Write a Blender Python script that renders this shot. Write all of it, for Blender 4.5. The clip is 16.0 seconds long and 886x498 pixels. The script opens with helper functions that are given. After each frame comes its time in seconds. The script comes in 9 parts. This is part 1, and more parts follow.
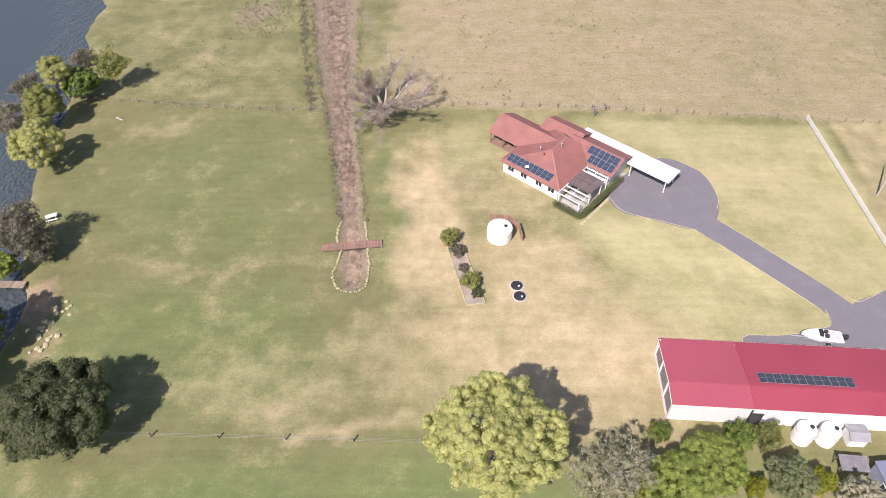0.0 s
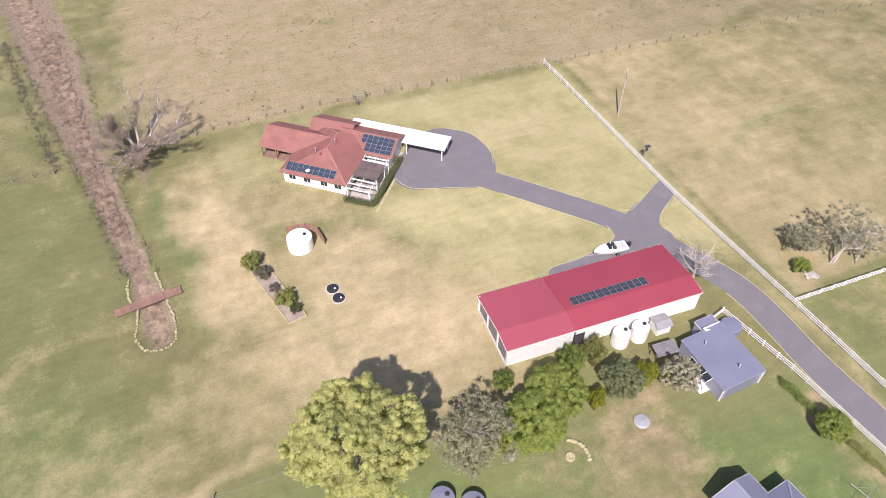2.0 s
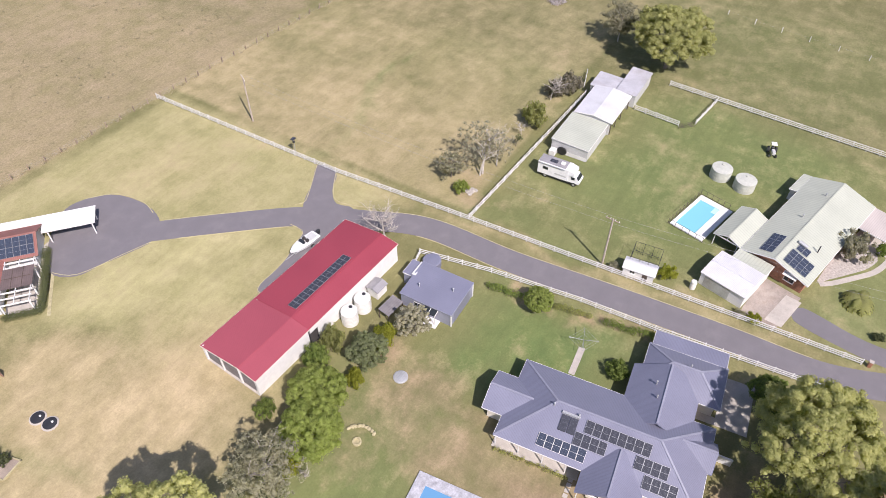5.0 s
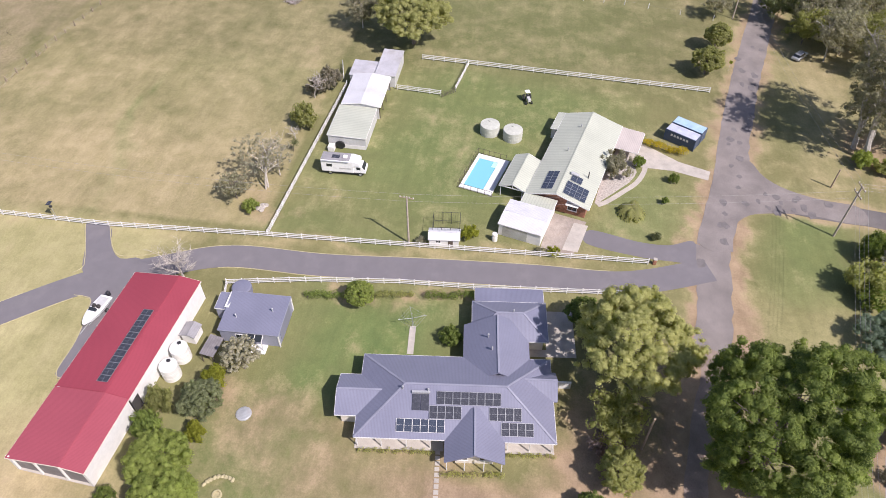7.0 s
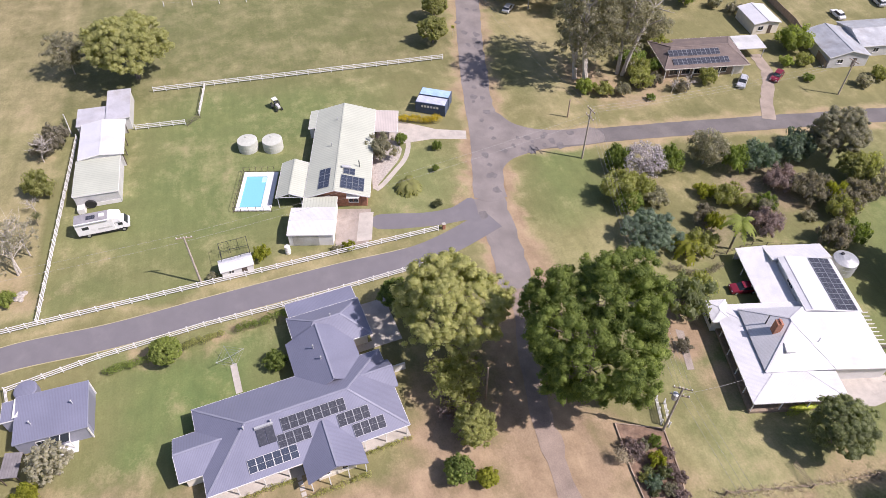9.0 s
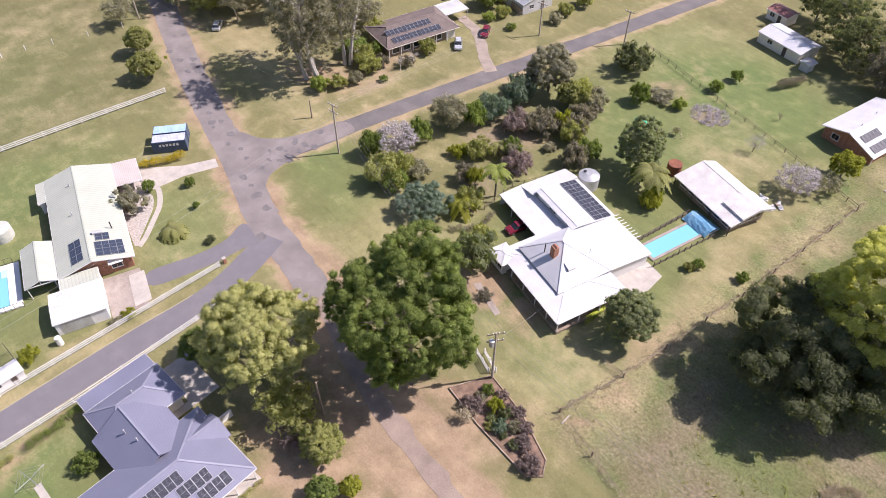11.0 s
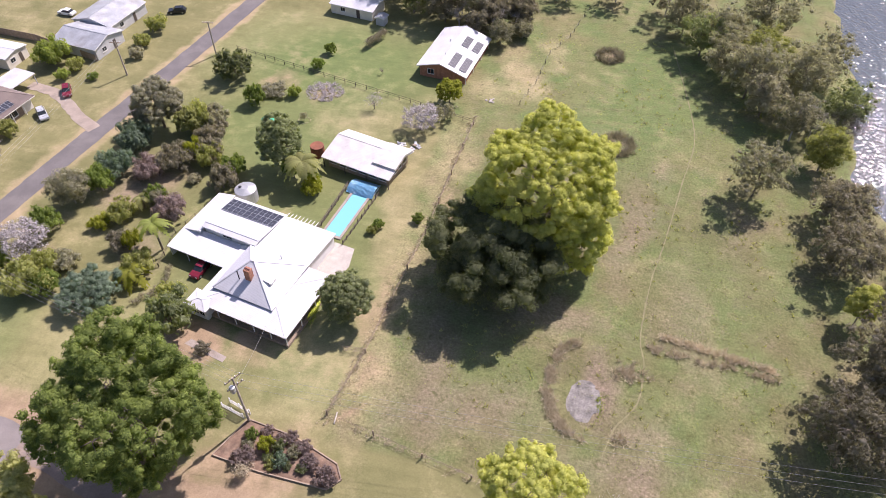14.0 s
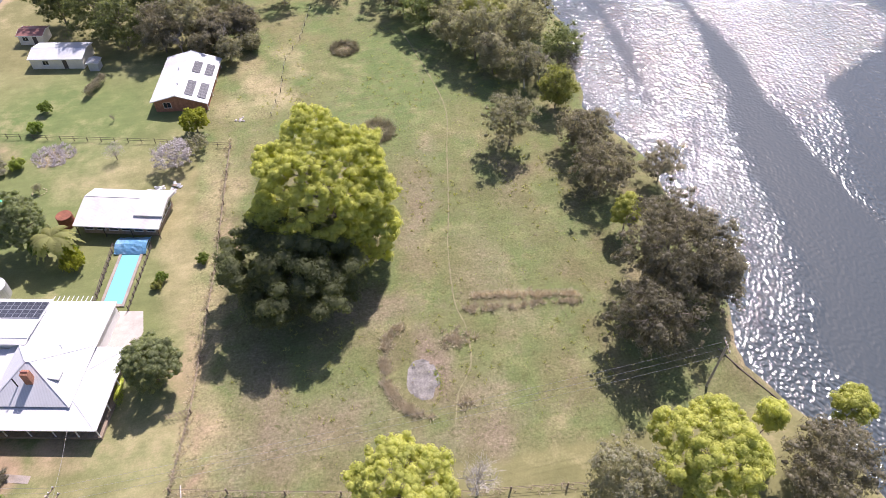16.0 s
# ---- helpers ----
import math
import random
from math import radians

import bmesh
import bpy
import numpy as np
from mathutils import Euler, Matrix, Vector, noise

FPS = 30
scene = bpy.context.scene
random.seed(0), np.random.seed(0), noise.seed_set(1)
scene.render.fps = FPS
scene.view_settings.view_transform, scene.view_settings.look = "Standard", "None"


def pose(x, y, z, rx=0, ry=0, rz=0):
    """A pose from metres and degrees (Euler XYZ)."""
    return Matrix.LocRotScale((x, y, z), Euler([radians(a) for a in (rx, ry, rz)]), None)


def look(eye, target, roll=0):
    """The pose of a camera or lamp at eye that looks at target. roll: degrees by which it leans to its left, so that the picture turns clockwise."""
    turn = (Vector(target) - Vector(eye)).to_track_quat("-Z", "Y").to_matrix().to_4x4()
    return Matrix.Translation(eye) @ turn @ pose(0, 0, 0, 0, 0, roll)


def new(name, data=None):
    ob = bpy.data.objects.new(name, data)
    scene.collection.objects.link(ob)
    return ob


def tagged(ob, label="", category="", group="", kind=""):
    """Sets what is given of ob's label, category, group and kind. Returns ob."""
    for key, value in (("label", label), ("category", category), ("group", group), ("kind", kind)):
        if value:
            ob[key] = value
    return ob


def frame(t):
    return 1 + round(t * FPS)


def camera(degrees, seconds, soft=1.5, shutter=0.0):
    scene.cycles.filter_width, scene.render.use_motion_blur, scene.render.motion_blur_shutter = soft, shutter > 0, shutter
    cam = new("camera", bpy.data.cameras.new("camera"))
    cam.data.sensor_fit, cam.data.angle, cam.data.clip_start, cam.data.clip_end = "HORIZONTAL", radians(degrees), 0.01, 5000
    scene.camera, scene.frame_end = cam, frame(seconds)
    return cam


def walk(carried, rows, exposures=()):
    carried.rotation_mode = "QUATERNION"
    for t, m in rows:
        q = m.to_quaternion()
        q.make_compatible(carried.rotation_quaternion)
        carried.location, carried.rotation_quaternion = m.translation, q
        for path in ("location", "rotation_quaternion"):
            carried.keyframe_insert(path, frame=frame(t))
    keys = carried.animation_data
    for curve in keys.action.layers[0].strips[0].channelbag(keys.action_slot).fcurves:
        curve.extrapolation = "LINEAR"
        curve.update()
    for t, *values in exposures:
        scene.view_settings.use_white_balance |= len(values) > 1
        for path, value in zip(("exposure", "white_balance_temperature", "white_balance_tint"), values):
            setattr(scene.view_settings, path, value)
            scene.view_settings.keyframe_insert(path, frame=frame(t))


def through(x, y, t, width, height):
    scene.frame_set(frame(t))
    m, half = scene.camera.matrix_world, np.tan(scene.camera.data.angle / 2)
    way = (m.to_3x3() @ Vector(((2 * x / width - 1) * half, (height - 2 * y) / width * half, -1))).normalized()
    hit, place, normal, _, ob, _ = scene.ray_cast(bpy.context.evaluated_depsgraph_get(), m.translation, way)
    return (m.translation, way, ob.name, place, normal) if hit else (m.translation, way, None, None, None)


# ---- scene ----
cam = camera(65.4, 16.0, soft=0.8)
PATH = [
    (0.0, (0.48, 1.35, 81.14), (0.654, 77.911, 0), 0.24),
    (0.5, (0.58, 1.49, 80.98), (6.982, 77.640, 0), 0.20),
    (1.0, (0.64, 1.51, 80.81), (14.642, 76.364, 0), 0.16),
    (1.5, (0.71, 1.48, 80.71), (22.847, 74.143, 0), 0.13),
    (2.0, (0.80, 1.42, 80.67), (30.729, 71.265, 0), 0.12),
    (2.5, (0.88, 1.33, 80.67), (38.190, 67.578, 0), 0.14),
    (3.0, (0.95, 1.28, 80.70), (45.054, 63.068, 0), 0.17),
    (3.5, (0.74, 1.00, 80.93), (51.229, 57.848, 0), 0.19),
    (4.0, (0.52, 0.71, 81.17), (56.711, 52.402, 0), 0.20),
    (4.5, (0.30, 0.43, 81.41), (61.883, 47.150, 0), 0.19),
    (5.0, (0.07, 0.14, 81.66), (66.445, 40.661, 0), 0.18),
    (5.5, (-0.14, -0.14, 81.90), (70.004, 33.502, 0), 0.15),
    (6.0, (0.03, -0.41, 81.79), (72.711, 26.189, 0), 0.11),
    (6.5, (0.13, -0.49, 81.68), (74.834, 18.846, 0), 0.13),
    (7.0, (0.19, -0.45, 81.60), (76.308, 11.446, 0), 0.18),
    (7.5, (0.22, -0.33, 81.55), (77.044, 3.679, 0), 0.21),
    (8.0, (0.20, -0.23, 81.59), (76.816, -4.436, 0), 0.26),
    (8.5, (0.07, -0.20, 81.69), (75.792, -12.755, 0), 0.33),
    (9.0, (-0.08, -0.23, 81.83), (73.916, -20.941, 0), 0.36),
    (9.5, (-0.19, -0.28, 81.96), (71.174, -29.048, 0), 0.36),
    (10.0, (-0.26, -0.35, 82.08), (67.596, -36.806, 0), 0.32),
    (10.5, (-0.33, -0.41, 82.14), (63.131, -44.050, 0), 0.23),
    (11.0, (-0.37, -0.49, 82.26), (58.071, -50.817, 0), 0.20),
    (11.5, (-0.39, -0.57, 82.40), (52.864, -56.592, 0), 0.20),
    (12.0, (-0.39, -0.62, 82.54), (46.696, -62.161, 0), 0.21),
    (12.5, (-0.40, -0.57, 82.72), (39.917, -66.960, 0), 0.19),
    (13.0, (-0.43, -0.47, 82.91), (32.602, -71.013, 0), 0.16),
    (13.5, (-0.44, -0.45, 82.93), (24.906, -74.218, 0), 0.14),
    (14.0, (-0.44, -0.52, 82.78), (16.913, -76.553, 0), 0.12),
    (14.5, (-0.47, -0.60, 82.62), (8.685, -77.981, 0), 0.11),
    (15.0, (-0.50, -0.65, 82.48), (0.446, -78.558, 0), 0.11),
    (15.5, (-0.47, -0.65, 82.33), (-7.815, -78.221, 0), 0.12),
    (16.0, (-0.38, -0.66, 82.25), (-15.847, -77.070, 0), 0.09),
]
walk(cam, [(t, look(eye, target, roll)) for t, eye, target, roll in PATH],
     exposures=[(0.0, 0.5, 6250, 23), (2.0, 0.42, 6250, 23), (3.0, 0.36, 6250, 23), (6.0, 0.32, 6250, 22), (9.0, 0.38, 6250, 25), (11.5, 0.53, 6250, 27), (13.0, 0.53, 6250, 28), (14.0, 0.59, 6250, 29), (15.0, 0.7, 6250, 29), (16.0, 0.7, 6200, 27)])

# ---------------------------------------------------------------- light
SUN_DIR = Vector((-0.515, -0.857, 1.15)).normalized()   # towards the sun
world = bpy.data.worlds.new("world")
scene.world = world
world.use_nodes = True
wn = world.node_tree.nodes
sky = wn.new("ShaderNodeTexSky")
sky.sky_type = "NISHITA"
sky.sun_disc = False
sky.sun_elevation = math.asin(SUN_DIR.z)
sky.sun_rotation = math.atan2(SUN_DIR.x, SUN_DIR.y)
sky.dust_density = 1.5
world.node_tree.links.new(sky.outputs[0], wn["Background"].inputs[0])
wn["Background"].inputs[1].default_value = 0.092
sun = bpy.data.lights.new("sun", "SUN")
sun.energy, sun.angle, sun.color = 4.6, radians(0.55), (1.0, 0.95, 0.86)
sun_ob = new("sun", sun)
sun_ob.matrix_world = look(SUN_DIR * 300, (0, 0, 0))


# ---------------------------------------------------------------- materials
def shader(name):
    m = bpy.data.materials.new(name)
    m.use_nodes = True
    return m, m.node_tree.nodes, m.node_tree.links, m.node_tree.nodes["Principled BSDF"]


def noise_node(nd, ln, coord, scale, detail=4.0, rough=0.55):
    n = nd.new("ShaderNodeTexNoise")
    n.inputs["Scale"].default_value = scale
    n.inputs["Detail"].default_value = detail
    n.inputs["Roughness"].default_value = rough
    ln.new(coord, n.inputs["Vector"])
    return n.outputs["Fac"]


def remap(nd, ln, value, a, b, lo, hi):
    n = nd.new("ShaderNodeMapRange")
    for i, v in zip((1, 2, 3, 4), (a, b, lo, hi)):
        n.inputs[i].default_value = v
    ln.new(value, n.inputs[0])
    return n.outputs[0]


def math_node(nd, ln, op, a, b):
    n = nd.new("ShaderNodeMath")
    n.operation = op
    for i, v in enumerate((a, b)):
        if isinstance(v, (int, float)):
            n.inputs[i].default_value = v
        else:
            ln.new(v, n.inputs[i])
    return n.outputs[0]


def mix_colour(nd, ln, fac, a, b, blend="MIX"):
    n = nd.new("ShaderNodeMix")
    n.data_type, n.blend_type = "RGBA", blend
    for i, v in ((0, fac), (6, a), (7, b)):
        if isinstance(v, (int, float)):
            n.inputs[i].default_value = v
        elif isinstance(v, tuple):
            n.inputs[i].default_value = (*v, 1)
        else:
            ln.new(v, n.inputs[i])
    return n.outputs[2]


def mat(name, base, rough=0.7, metal=0.0, var=0.18, scale=0.8, fine=9.0, bump=0.15, ribs="", rib_scale=1.6, rnd=0.0,
        stain=None, spec=0.5):
    """A painted, mineral or metal surface: base colour with two scales of wear, an optional stain colour, and ribs."""
    m, nd, ln, bsdf = shader(name)
    tc = nd.new("ShaderNodeTexCoord").outputs["Object"]
    big = noise_node(nd, ln, tc, scale, 5)
    small = noise_node(nd, ln, tc, fine, 3)
    f = math_node(nd, ln, "MULTIPLY", remap(nd, ln, big, 0.3, 0.7, 1 - var, 1 + var),
                  remap(nd, ln, small, 0.3, 0.7, 1 - var * 0.5, 1 + var * 0.5))
    if rnd:
        oi = nd.new("ShaderNodeObjectInfo").outputs["Random"]
        f = math_node(nd, ln, "MULTIPLY", f, remap(nd, ln, oi, 0, 1, 1 - rnd, 1 + rnd))
    col = base
    if stain:
        s = noise_node(nd, ln, tc, scale * 0.6, 6, 0.65)
        col = mix_colour(nd, ln, remap(nd, ln, s, 0.5, 0.72, 0, 0.75), base, stain)
    comb = nd.new("ShaderNodeCombineColor")
    for i in range(3):
        ln.new(f, comb.inputs[i])
    out = mix_colour(nd, ln, 1.0, col, comb.outputs[0], "MULTIPLY")
    height = small
    if ribs:
        w = nd.new("ShaderNodeTexWave")
        w.wave_type, w.bands_direction = "BANDS", ribs
        w.inputs["Scale"].default_value = rib_scale
        ln.new(tc, w.inputs["Vector"])
        groove = remap(nd, ln, w.outputs["Fac"], 0.0, 0.25, 0.84, 1.0)
        comb2 = nd.new("ShaderNodeCombineColor")
        for i in range(3):
            ln.new(groove, comb2.inputs[i])
        out = mix_colour(nd, ln, 1.0, out, comb2.outputs[0], "MULTIPLY")
        height = math_node(nd, ln, "ADD", math_node(nd, ln, "MULTIPLY", small, 0.3), w.outputs["Fac"])
    ln.new(out, bsdf.inputs["Base Color"])
    bsdf.inputs["Metallic"].default_value = metal
    bsdf.inputs["Specular IOR Level"].default_value = spec
    ln.new(remap(nd, ln, big, 0.3, 0.7, max(rough - 0.08, 0.02), min(rough + 0.08, 1)), bsdf.inputs["Roughness"])
    b = nd.new("ShaderNodeBump")
    b.inputs["Strength"].default_value = bump
    b.inputs["Distance"].default_value = 0.03
    ln.new(height, b.inputs["Height"])
    ln.new(b.outputs[0], bsdf.inputs["Normal"])
    return m


def leaf_mat(name, a, b, dry=None, gloss=0.6, through=0.55, tint=(1.38, 1.45, 0.64)):
    """Leaves: colours from a to b leaf by leaf, lighter and darker sprays, light passing through."""
    m, nd, ln, bsdf = shader(name)
    geo = nd.new("ShaderNodeNewGeometry")
    tc = nd.new("ShaderNodeTexCoord").outputs["Object"]
    big = noise_node(nd, ln, tc, 0.45, 3)
    r = math_node(nd, ln, "ADD", math_node(nd, ln, "MULTIPLY", geo.outputs["Random Per Island"], 0.55),
                  remap(nd, ln, big, 0.3, 0.7, 0.0, 0.45))
    col = mix_colour(nd, ln, r, a, b)
    if dry:
        col = mix_colour(nd, ln, remap(nd, ln, noise_node(nd, ln, tc, 0.9, 3), 0.55, 0.7, 0, 0.7), col, dry)
    oi = nd.new("ShaderNodeObjectInfo").outputs["Random"]
    comb = nd.new("ShaderNodeCombineColor")
    tone = remap(nd, ln, oi, 0, 1, 0.85, 1.15)
    for i in range(3):
        ln.new(tone, comb.inputs[i])
    col = mix_colour(nd, ln, 1.0, col, comb.outputs[0], "MULTIPLY")
    ln.new(mix_colour(nd, ln, 1.0, col, (0.88, 0.88, 0.92), "MULTIPLY"), bsdf.inputs["Base Color"])
    bsdf.inputs["Roughness"].default_value = gloss
    bsdf.inputs["Specular IOR Level"].default_value = 0.12
    tr = nd.new("ShaderNodeBsdfTranslucent")
    ln.new(mix_colour(nd, ln, 1.0, col, tint, "MULTIPLY"), tr.inputs["Color"])
    mx = nd.new("ShaderNodeMixShader")
    mx.inputs[0].default_value = through
    ln.new(bsdf.outputs[0], mx.inputs[1])
    ln.new(tr.outputs[0], mx.inputs[2])
    ln.new(mx.outputs[0], nd["Material Output"].inputs[0])
    return m


def ground_mat():
    """Grass over soil: deep green, yellow-green, dry and bare by the sheet's own attributes, softly mottled."""
    m, nd, ln, bsdf = shader("grass")
    tc = nd.new("ShaderNodeTexCoord").outputs["Object"]
    att = {}
    for k in ("dry", "earth", "lush", "lime", "rough", "litter", "olive"):
        a = nd.new("ShaderNodeAttribute")
        a.attribute_name = k
        att[k] = a.outputs["Fac"]
    n1 = noise_node(nd, ln, tc, 0.05, 5, 0.55)
    n2 = noise_node(nd, ln, tc, 0.3, 6, 0.6)
    n3 = noise_node(nd, ln, tc, 2.0, 5, 0.65)
    n4 = noise_node(nd, ln, tc, 0.13, 6, 0.6)
    warm = mix_colour(nd, ln, remap(nd, ln, n4, 0.3, 0.7, 0, 1), GRASS_A, GRASS_B)
    lush = mix_colour(nd, ln, remap(nd, ln, n2, 0.3, 0.7, 0, 1), LUSH_A, LUSH_B)
    lime = mix_colour(nd, ln, remap(nd, ln, n4, 0.3, 0.7, 0, 1), LIME_A, LIME_B)
    dry = mix_colour(nd, ln, remap(nd, ln, n2, 0.3, 0.7, 0, 1), DRY_A, DRY_B)
    soil = mix_colour(nd, ln, remap(nd, ln, n2, 0.3, 0.7, 0, 1), SOIL_A, SOIL_B)
    dead = mix_colour(nd, ln, remap(nd, ln, n3, 0.3, 0.7, 0, 1), LITTER_A, LITTER_B)
    jit = math_node(nd, ln, "ADD", remap(nd, ln, n1, 0.3, 0.7, -0.16, 0.16), remap(nd, ln, n2, 0.3, 0.7, -0.17, 0.17))
    jit = math_node(nd, ln, "ADD", jit, remap(nd, ln, n4, 0.3, 0.7, -0.14, 0.14))
    fine = remap(nd, ln, n3, 0.3, 0.7, -0.08, 0.08)

    def fac(k, gain, lo=0.03, hi=0.97):
        v = math_node(nd, ln, "ADD", att[k], math_node(nd, ln, "MULTIPLY", math_node(nd, ln, "ADD", jit, fine), gain))
        return remap(nd, ln, v, lo, hi, 0, 1)
    olive = mix_colour(nd, ln, remap(nd, ln, n4, 0.3, 0.7, 0, 1), OLIVE_A, OLIVE_B)
    warm = mix_colour(nd, ln, att["olive"], warm, olive)
    lush = mix_colour(nd, ln, math_node(nd, ln, "MULTIPLY", att["olive"], 0.5), lush, olive)
    col = mix_colour(nd, ln, fac("lime", 0.6), warm, lime)
    col = mix_colour(nd, ln, fac("lush", 0.7), col, lush)
    col = mix_colour(nd, ln, fac("dry", 0.8), col, dry)
    col = mix_colour(nd, ln, fac("earth", 1.0, 0.15, 0.85), col, soil)
    lit = math_node(nd, ln, "ADD", att["litter"], math_node(nd, ln, "MULTIPLY", math_node(nd, ln, "ADD", jit, fine), math_node(nd, ln, "MULTIPLY", att["litter"], 1.6)))
    col = mix_colour(nd, ln, remap(nd, ln, lit, 0.12, 0.75, 0, 1), col, dead)
    # rank tufts and brown thatch of the unmown paddocks
    tuft = noise_node(nd, ln, tc, 0.6, 7, 0.75)
    tf = math_node(nd, ln, "MULTIPLY", remap(nd, ln, tuft, 0.52, 0.66, 0, 0.75), att["rough"])
    col = mix_colour(nd, ln, tf, col, TUFT)
    mott = noise_node(nd, ln, tc, 0.25, 8, 0.75)
    mf = math_node(nd, ln, "MULTIPLY", remap(nd, ln, mott, 0.5, 0.75, 0, 0.35), att["rough"])
    col = mix_colour(nd, ln, mf, col, dead)
    # faint mowing and wheel streaks, soft blotches, and coarse clumps where it is unmown
    st = nd.new("ShaderNodeMapping")
    st.inputs["Rotation"].default_value = (0, 0, 0.35)
    st.inputs["Scale"].default_value = (0.09, 0.9, 1)
    ln.new(tc, st.inputs["Vector"])
    streak = noise_node(nd, ln, st.outputs[0], 1.0, 4, 0.6)
    clump = noise_node(nd, ln, tc, 2.6, 3, 0.6)
    cf = math_node(nd, ln, "MULTIPLY", remap(nd, ln, clump, 0.3, 0.7, -0.2, 0.2), att["rough"])
    grain = math_node(nd, ln, "MULTIPLY", remap(nd, ln, noise_node(nd, ln, tc, 4.0, 3, 0.7), 0.3, 0.7, 0.92, 1.08),
                      remap(nd, ln, noise_node(nd, ln, tc, 0.7, 5, 0.7), 0.3, 0.7, 0.92, 1.08))
    grain = math_node(nd, ln, "MULTIPLY", grain, remap(nd, ln, streak, 0.3, 0.7, 0.94, 1.06))
    grain = math_node(nd, ln, "MULTIPLY", grain, math_node(nd, ln, "ADD", cf, 1.0))
    v = math_node(nd, ln, "MULTIPLY", remap(nd, ln, n3, 0.25, 0.75, 0.96, 1.04), grain)
    comb = nd.new("ShaderNodeCombineColor")
    for i in range(3):
        ln.new(v, comb.inputs[i])
    col = mix_colour(nd, ln, 1.0, col, comb.outputs[0], "MULTIPLY")
    ln.new(col, bsdf.inputs["Base Color"])
    bsdf.inputs["Roughness"].default_value = 0.95
    bsdf.inputs["Specular IOR Level"].default_value = 0.15
    b = nd.new("ShaderNodeBump")
    b.inputs["Strength"].default_value = 0.4
    b.inputs["Distance"].default_value = 0.1
    ln.new(math_node(nd, ln, "ADD", math_node(nd, ln, "MULTIPLY", n3, 0.5), math_node(nd, ln, "MULTIPLY", math_node(nd, ln, "ADD", tuft, clump), math_node(nd, ln, "ADD", att["rough"], 0.25))), b.inputs["Height"])
    ln.new(b.outputs[0], bsdf.inputs["Normal"])
    return m


def water_mat():
    """River water: dark, wind-ruffled in patches."""
    m, nd, ln, bsdf = shader("river_water")
    tc = nd.new("ShaderNodeTexCoord").outputs["Object"]
    bsdf.inputs["Base Color"].default_value = (0.06, 0.074, 0.078, 1)
    bsdf.inputs["Roughness"].default_value = 0.1
    bsdf.inputs["IOR"].default_value = 1.55
    st = nd.new("ShaderNodeMapping")
    st.inputs["Rotation"].default_value = (0, 0, 0.6)
    st.inputs["Scale"].default_value = (1.0, 0.8, 1)
    ln.new(tc, st.inputs["Vector"])
    w1 = noise_node(nd, ln, st.outputs[0], 1.75, 0.0, 0.5)
    w2 = noise_node(nd, ln, st.outputs[0], 0.45, 0, 0.5)
    wind = nd.new("ShaderNodeAttribute")
    wind.attribute_name = "wind"
    patch = math_node(nd, ln, "MULTIPLY", wind.outputs["Fac"], remap(nd, ln, noise_node(nd, ln, tc, 0.12, 4), 0.35, 0.6, 0.75, 1.05))
    h = math_node(nd, ln, "MULTIPLY", math_node(nd, ln, "ADD", w1, math_node(nd, ln, "MULTIPLY", w2, 0.6)), patch)
    b = nd.new("ShaderNodeBump")
    b.inputs["Strength"].default_value = 1.0
    b.inputs["Distance"].default_value = 0.24
    ln.new(h, b.inputs["Height"])
    ln.new(b.outputs[0], bsdf.inputs["Normal"])
    return m


def glass_mat(name, tint=(0.03, 0.035, 0.04), rough=0.08):
    m, nd, ln, bsdf = shader(name)
    bsdf.inputs["Base Color"].default_value = (*tint, 1)
    bsdf.inputs["Roughness"].default_value = rough
    return m


GRASS_A, GRASS_B = (0.165, 0.16, 0.07), (0.235, 0.216, 0.1)
LUSH_A, LUSH_B = (0.108, 0.158, 0.054), (0.18, 0.214, 0.078)
LIME_A, LIME_B = (0.35, 0.325, 0.15), (0.46, 0.405, 0.22)
DRY_A, DRY_B = (0.405, 0.324, 0.183), (0.51, 0.406, 0.245)
SOIL_A, SOIL_B = (0.24, 0.172, 0.11), (0.405, 0.3, 0.193)
LITTER_A, LITTER_B = (0.18, 0.138, 0.1), (0.31, 0.238, 0.175)
TUFT = (0.1, 0.105, 0.042)
OLIVE_A, OLIVE_B = (0.118, 0.118, 0.05), (0.185, 0.162, 0.085)
M = {}
M["grass"] = ground_mat()
M["water"] = water_mat()
M["asphalt"] = mat("asphalt", (0.172, 0.16, 0.17), 0.88, var=0.07, scale=0.5, fine=14, bump=0.25, stain=(0.205, 0.19, 0.195))
M["old_asphalt"] = mat("old_asphalt", (0.222, 0.196, 0.184), 0.92, var=0.2, scale=0.25, fine=8, bump=0.35, stain=(0.24, 0.21, 0.19))
M["lane"] = mat("dusty_lane_asphalt", (0.27, 0.21, 0.17), 0.93, var=0.22, scale=0.3, fine=6, bump=0.35, stain=(0.35, 0.275, 0.22))
M["side_asphalt"] = mat("side_road_asphalt", (0.15, 0.136, 0.132), 0.92, var=0.18, scale=0.25, fine=8, bump=0.35, stain=(0.2, 0.18, 0.165))
M["patch_asphalt"] = mat("patch_asphalt", (0.165, 0.15, 0.148), 0.9, var=0.2, scale=0.9, fine=9)
M["gravel"] = mat("gravel", (0.34, 0.29, 0.25), 0.95, var=0.25, scale=0.5, fine=6, bump=0.5, stain=(0.26, 0.2, 0.15))
M["concrete"] = mat("concrete", (0.46, 0.42, 0.37), 0.85, var=0.15, scale=0.6, fine=8, stain=(0.36, 0.32, 0.28))
M["edging"] = mat("edging_stone", (0.42, 0.37, 0.22), 0.9, var=0.2, scale=2, fine=12)
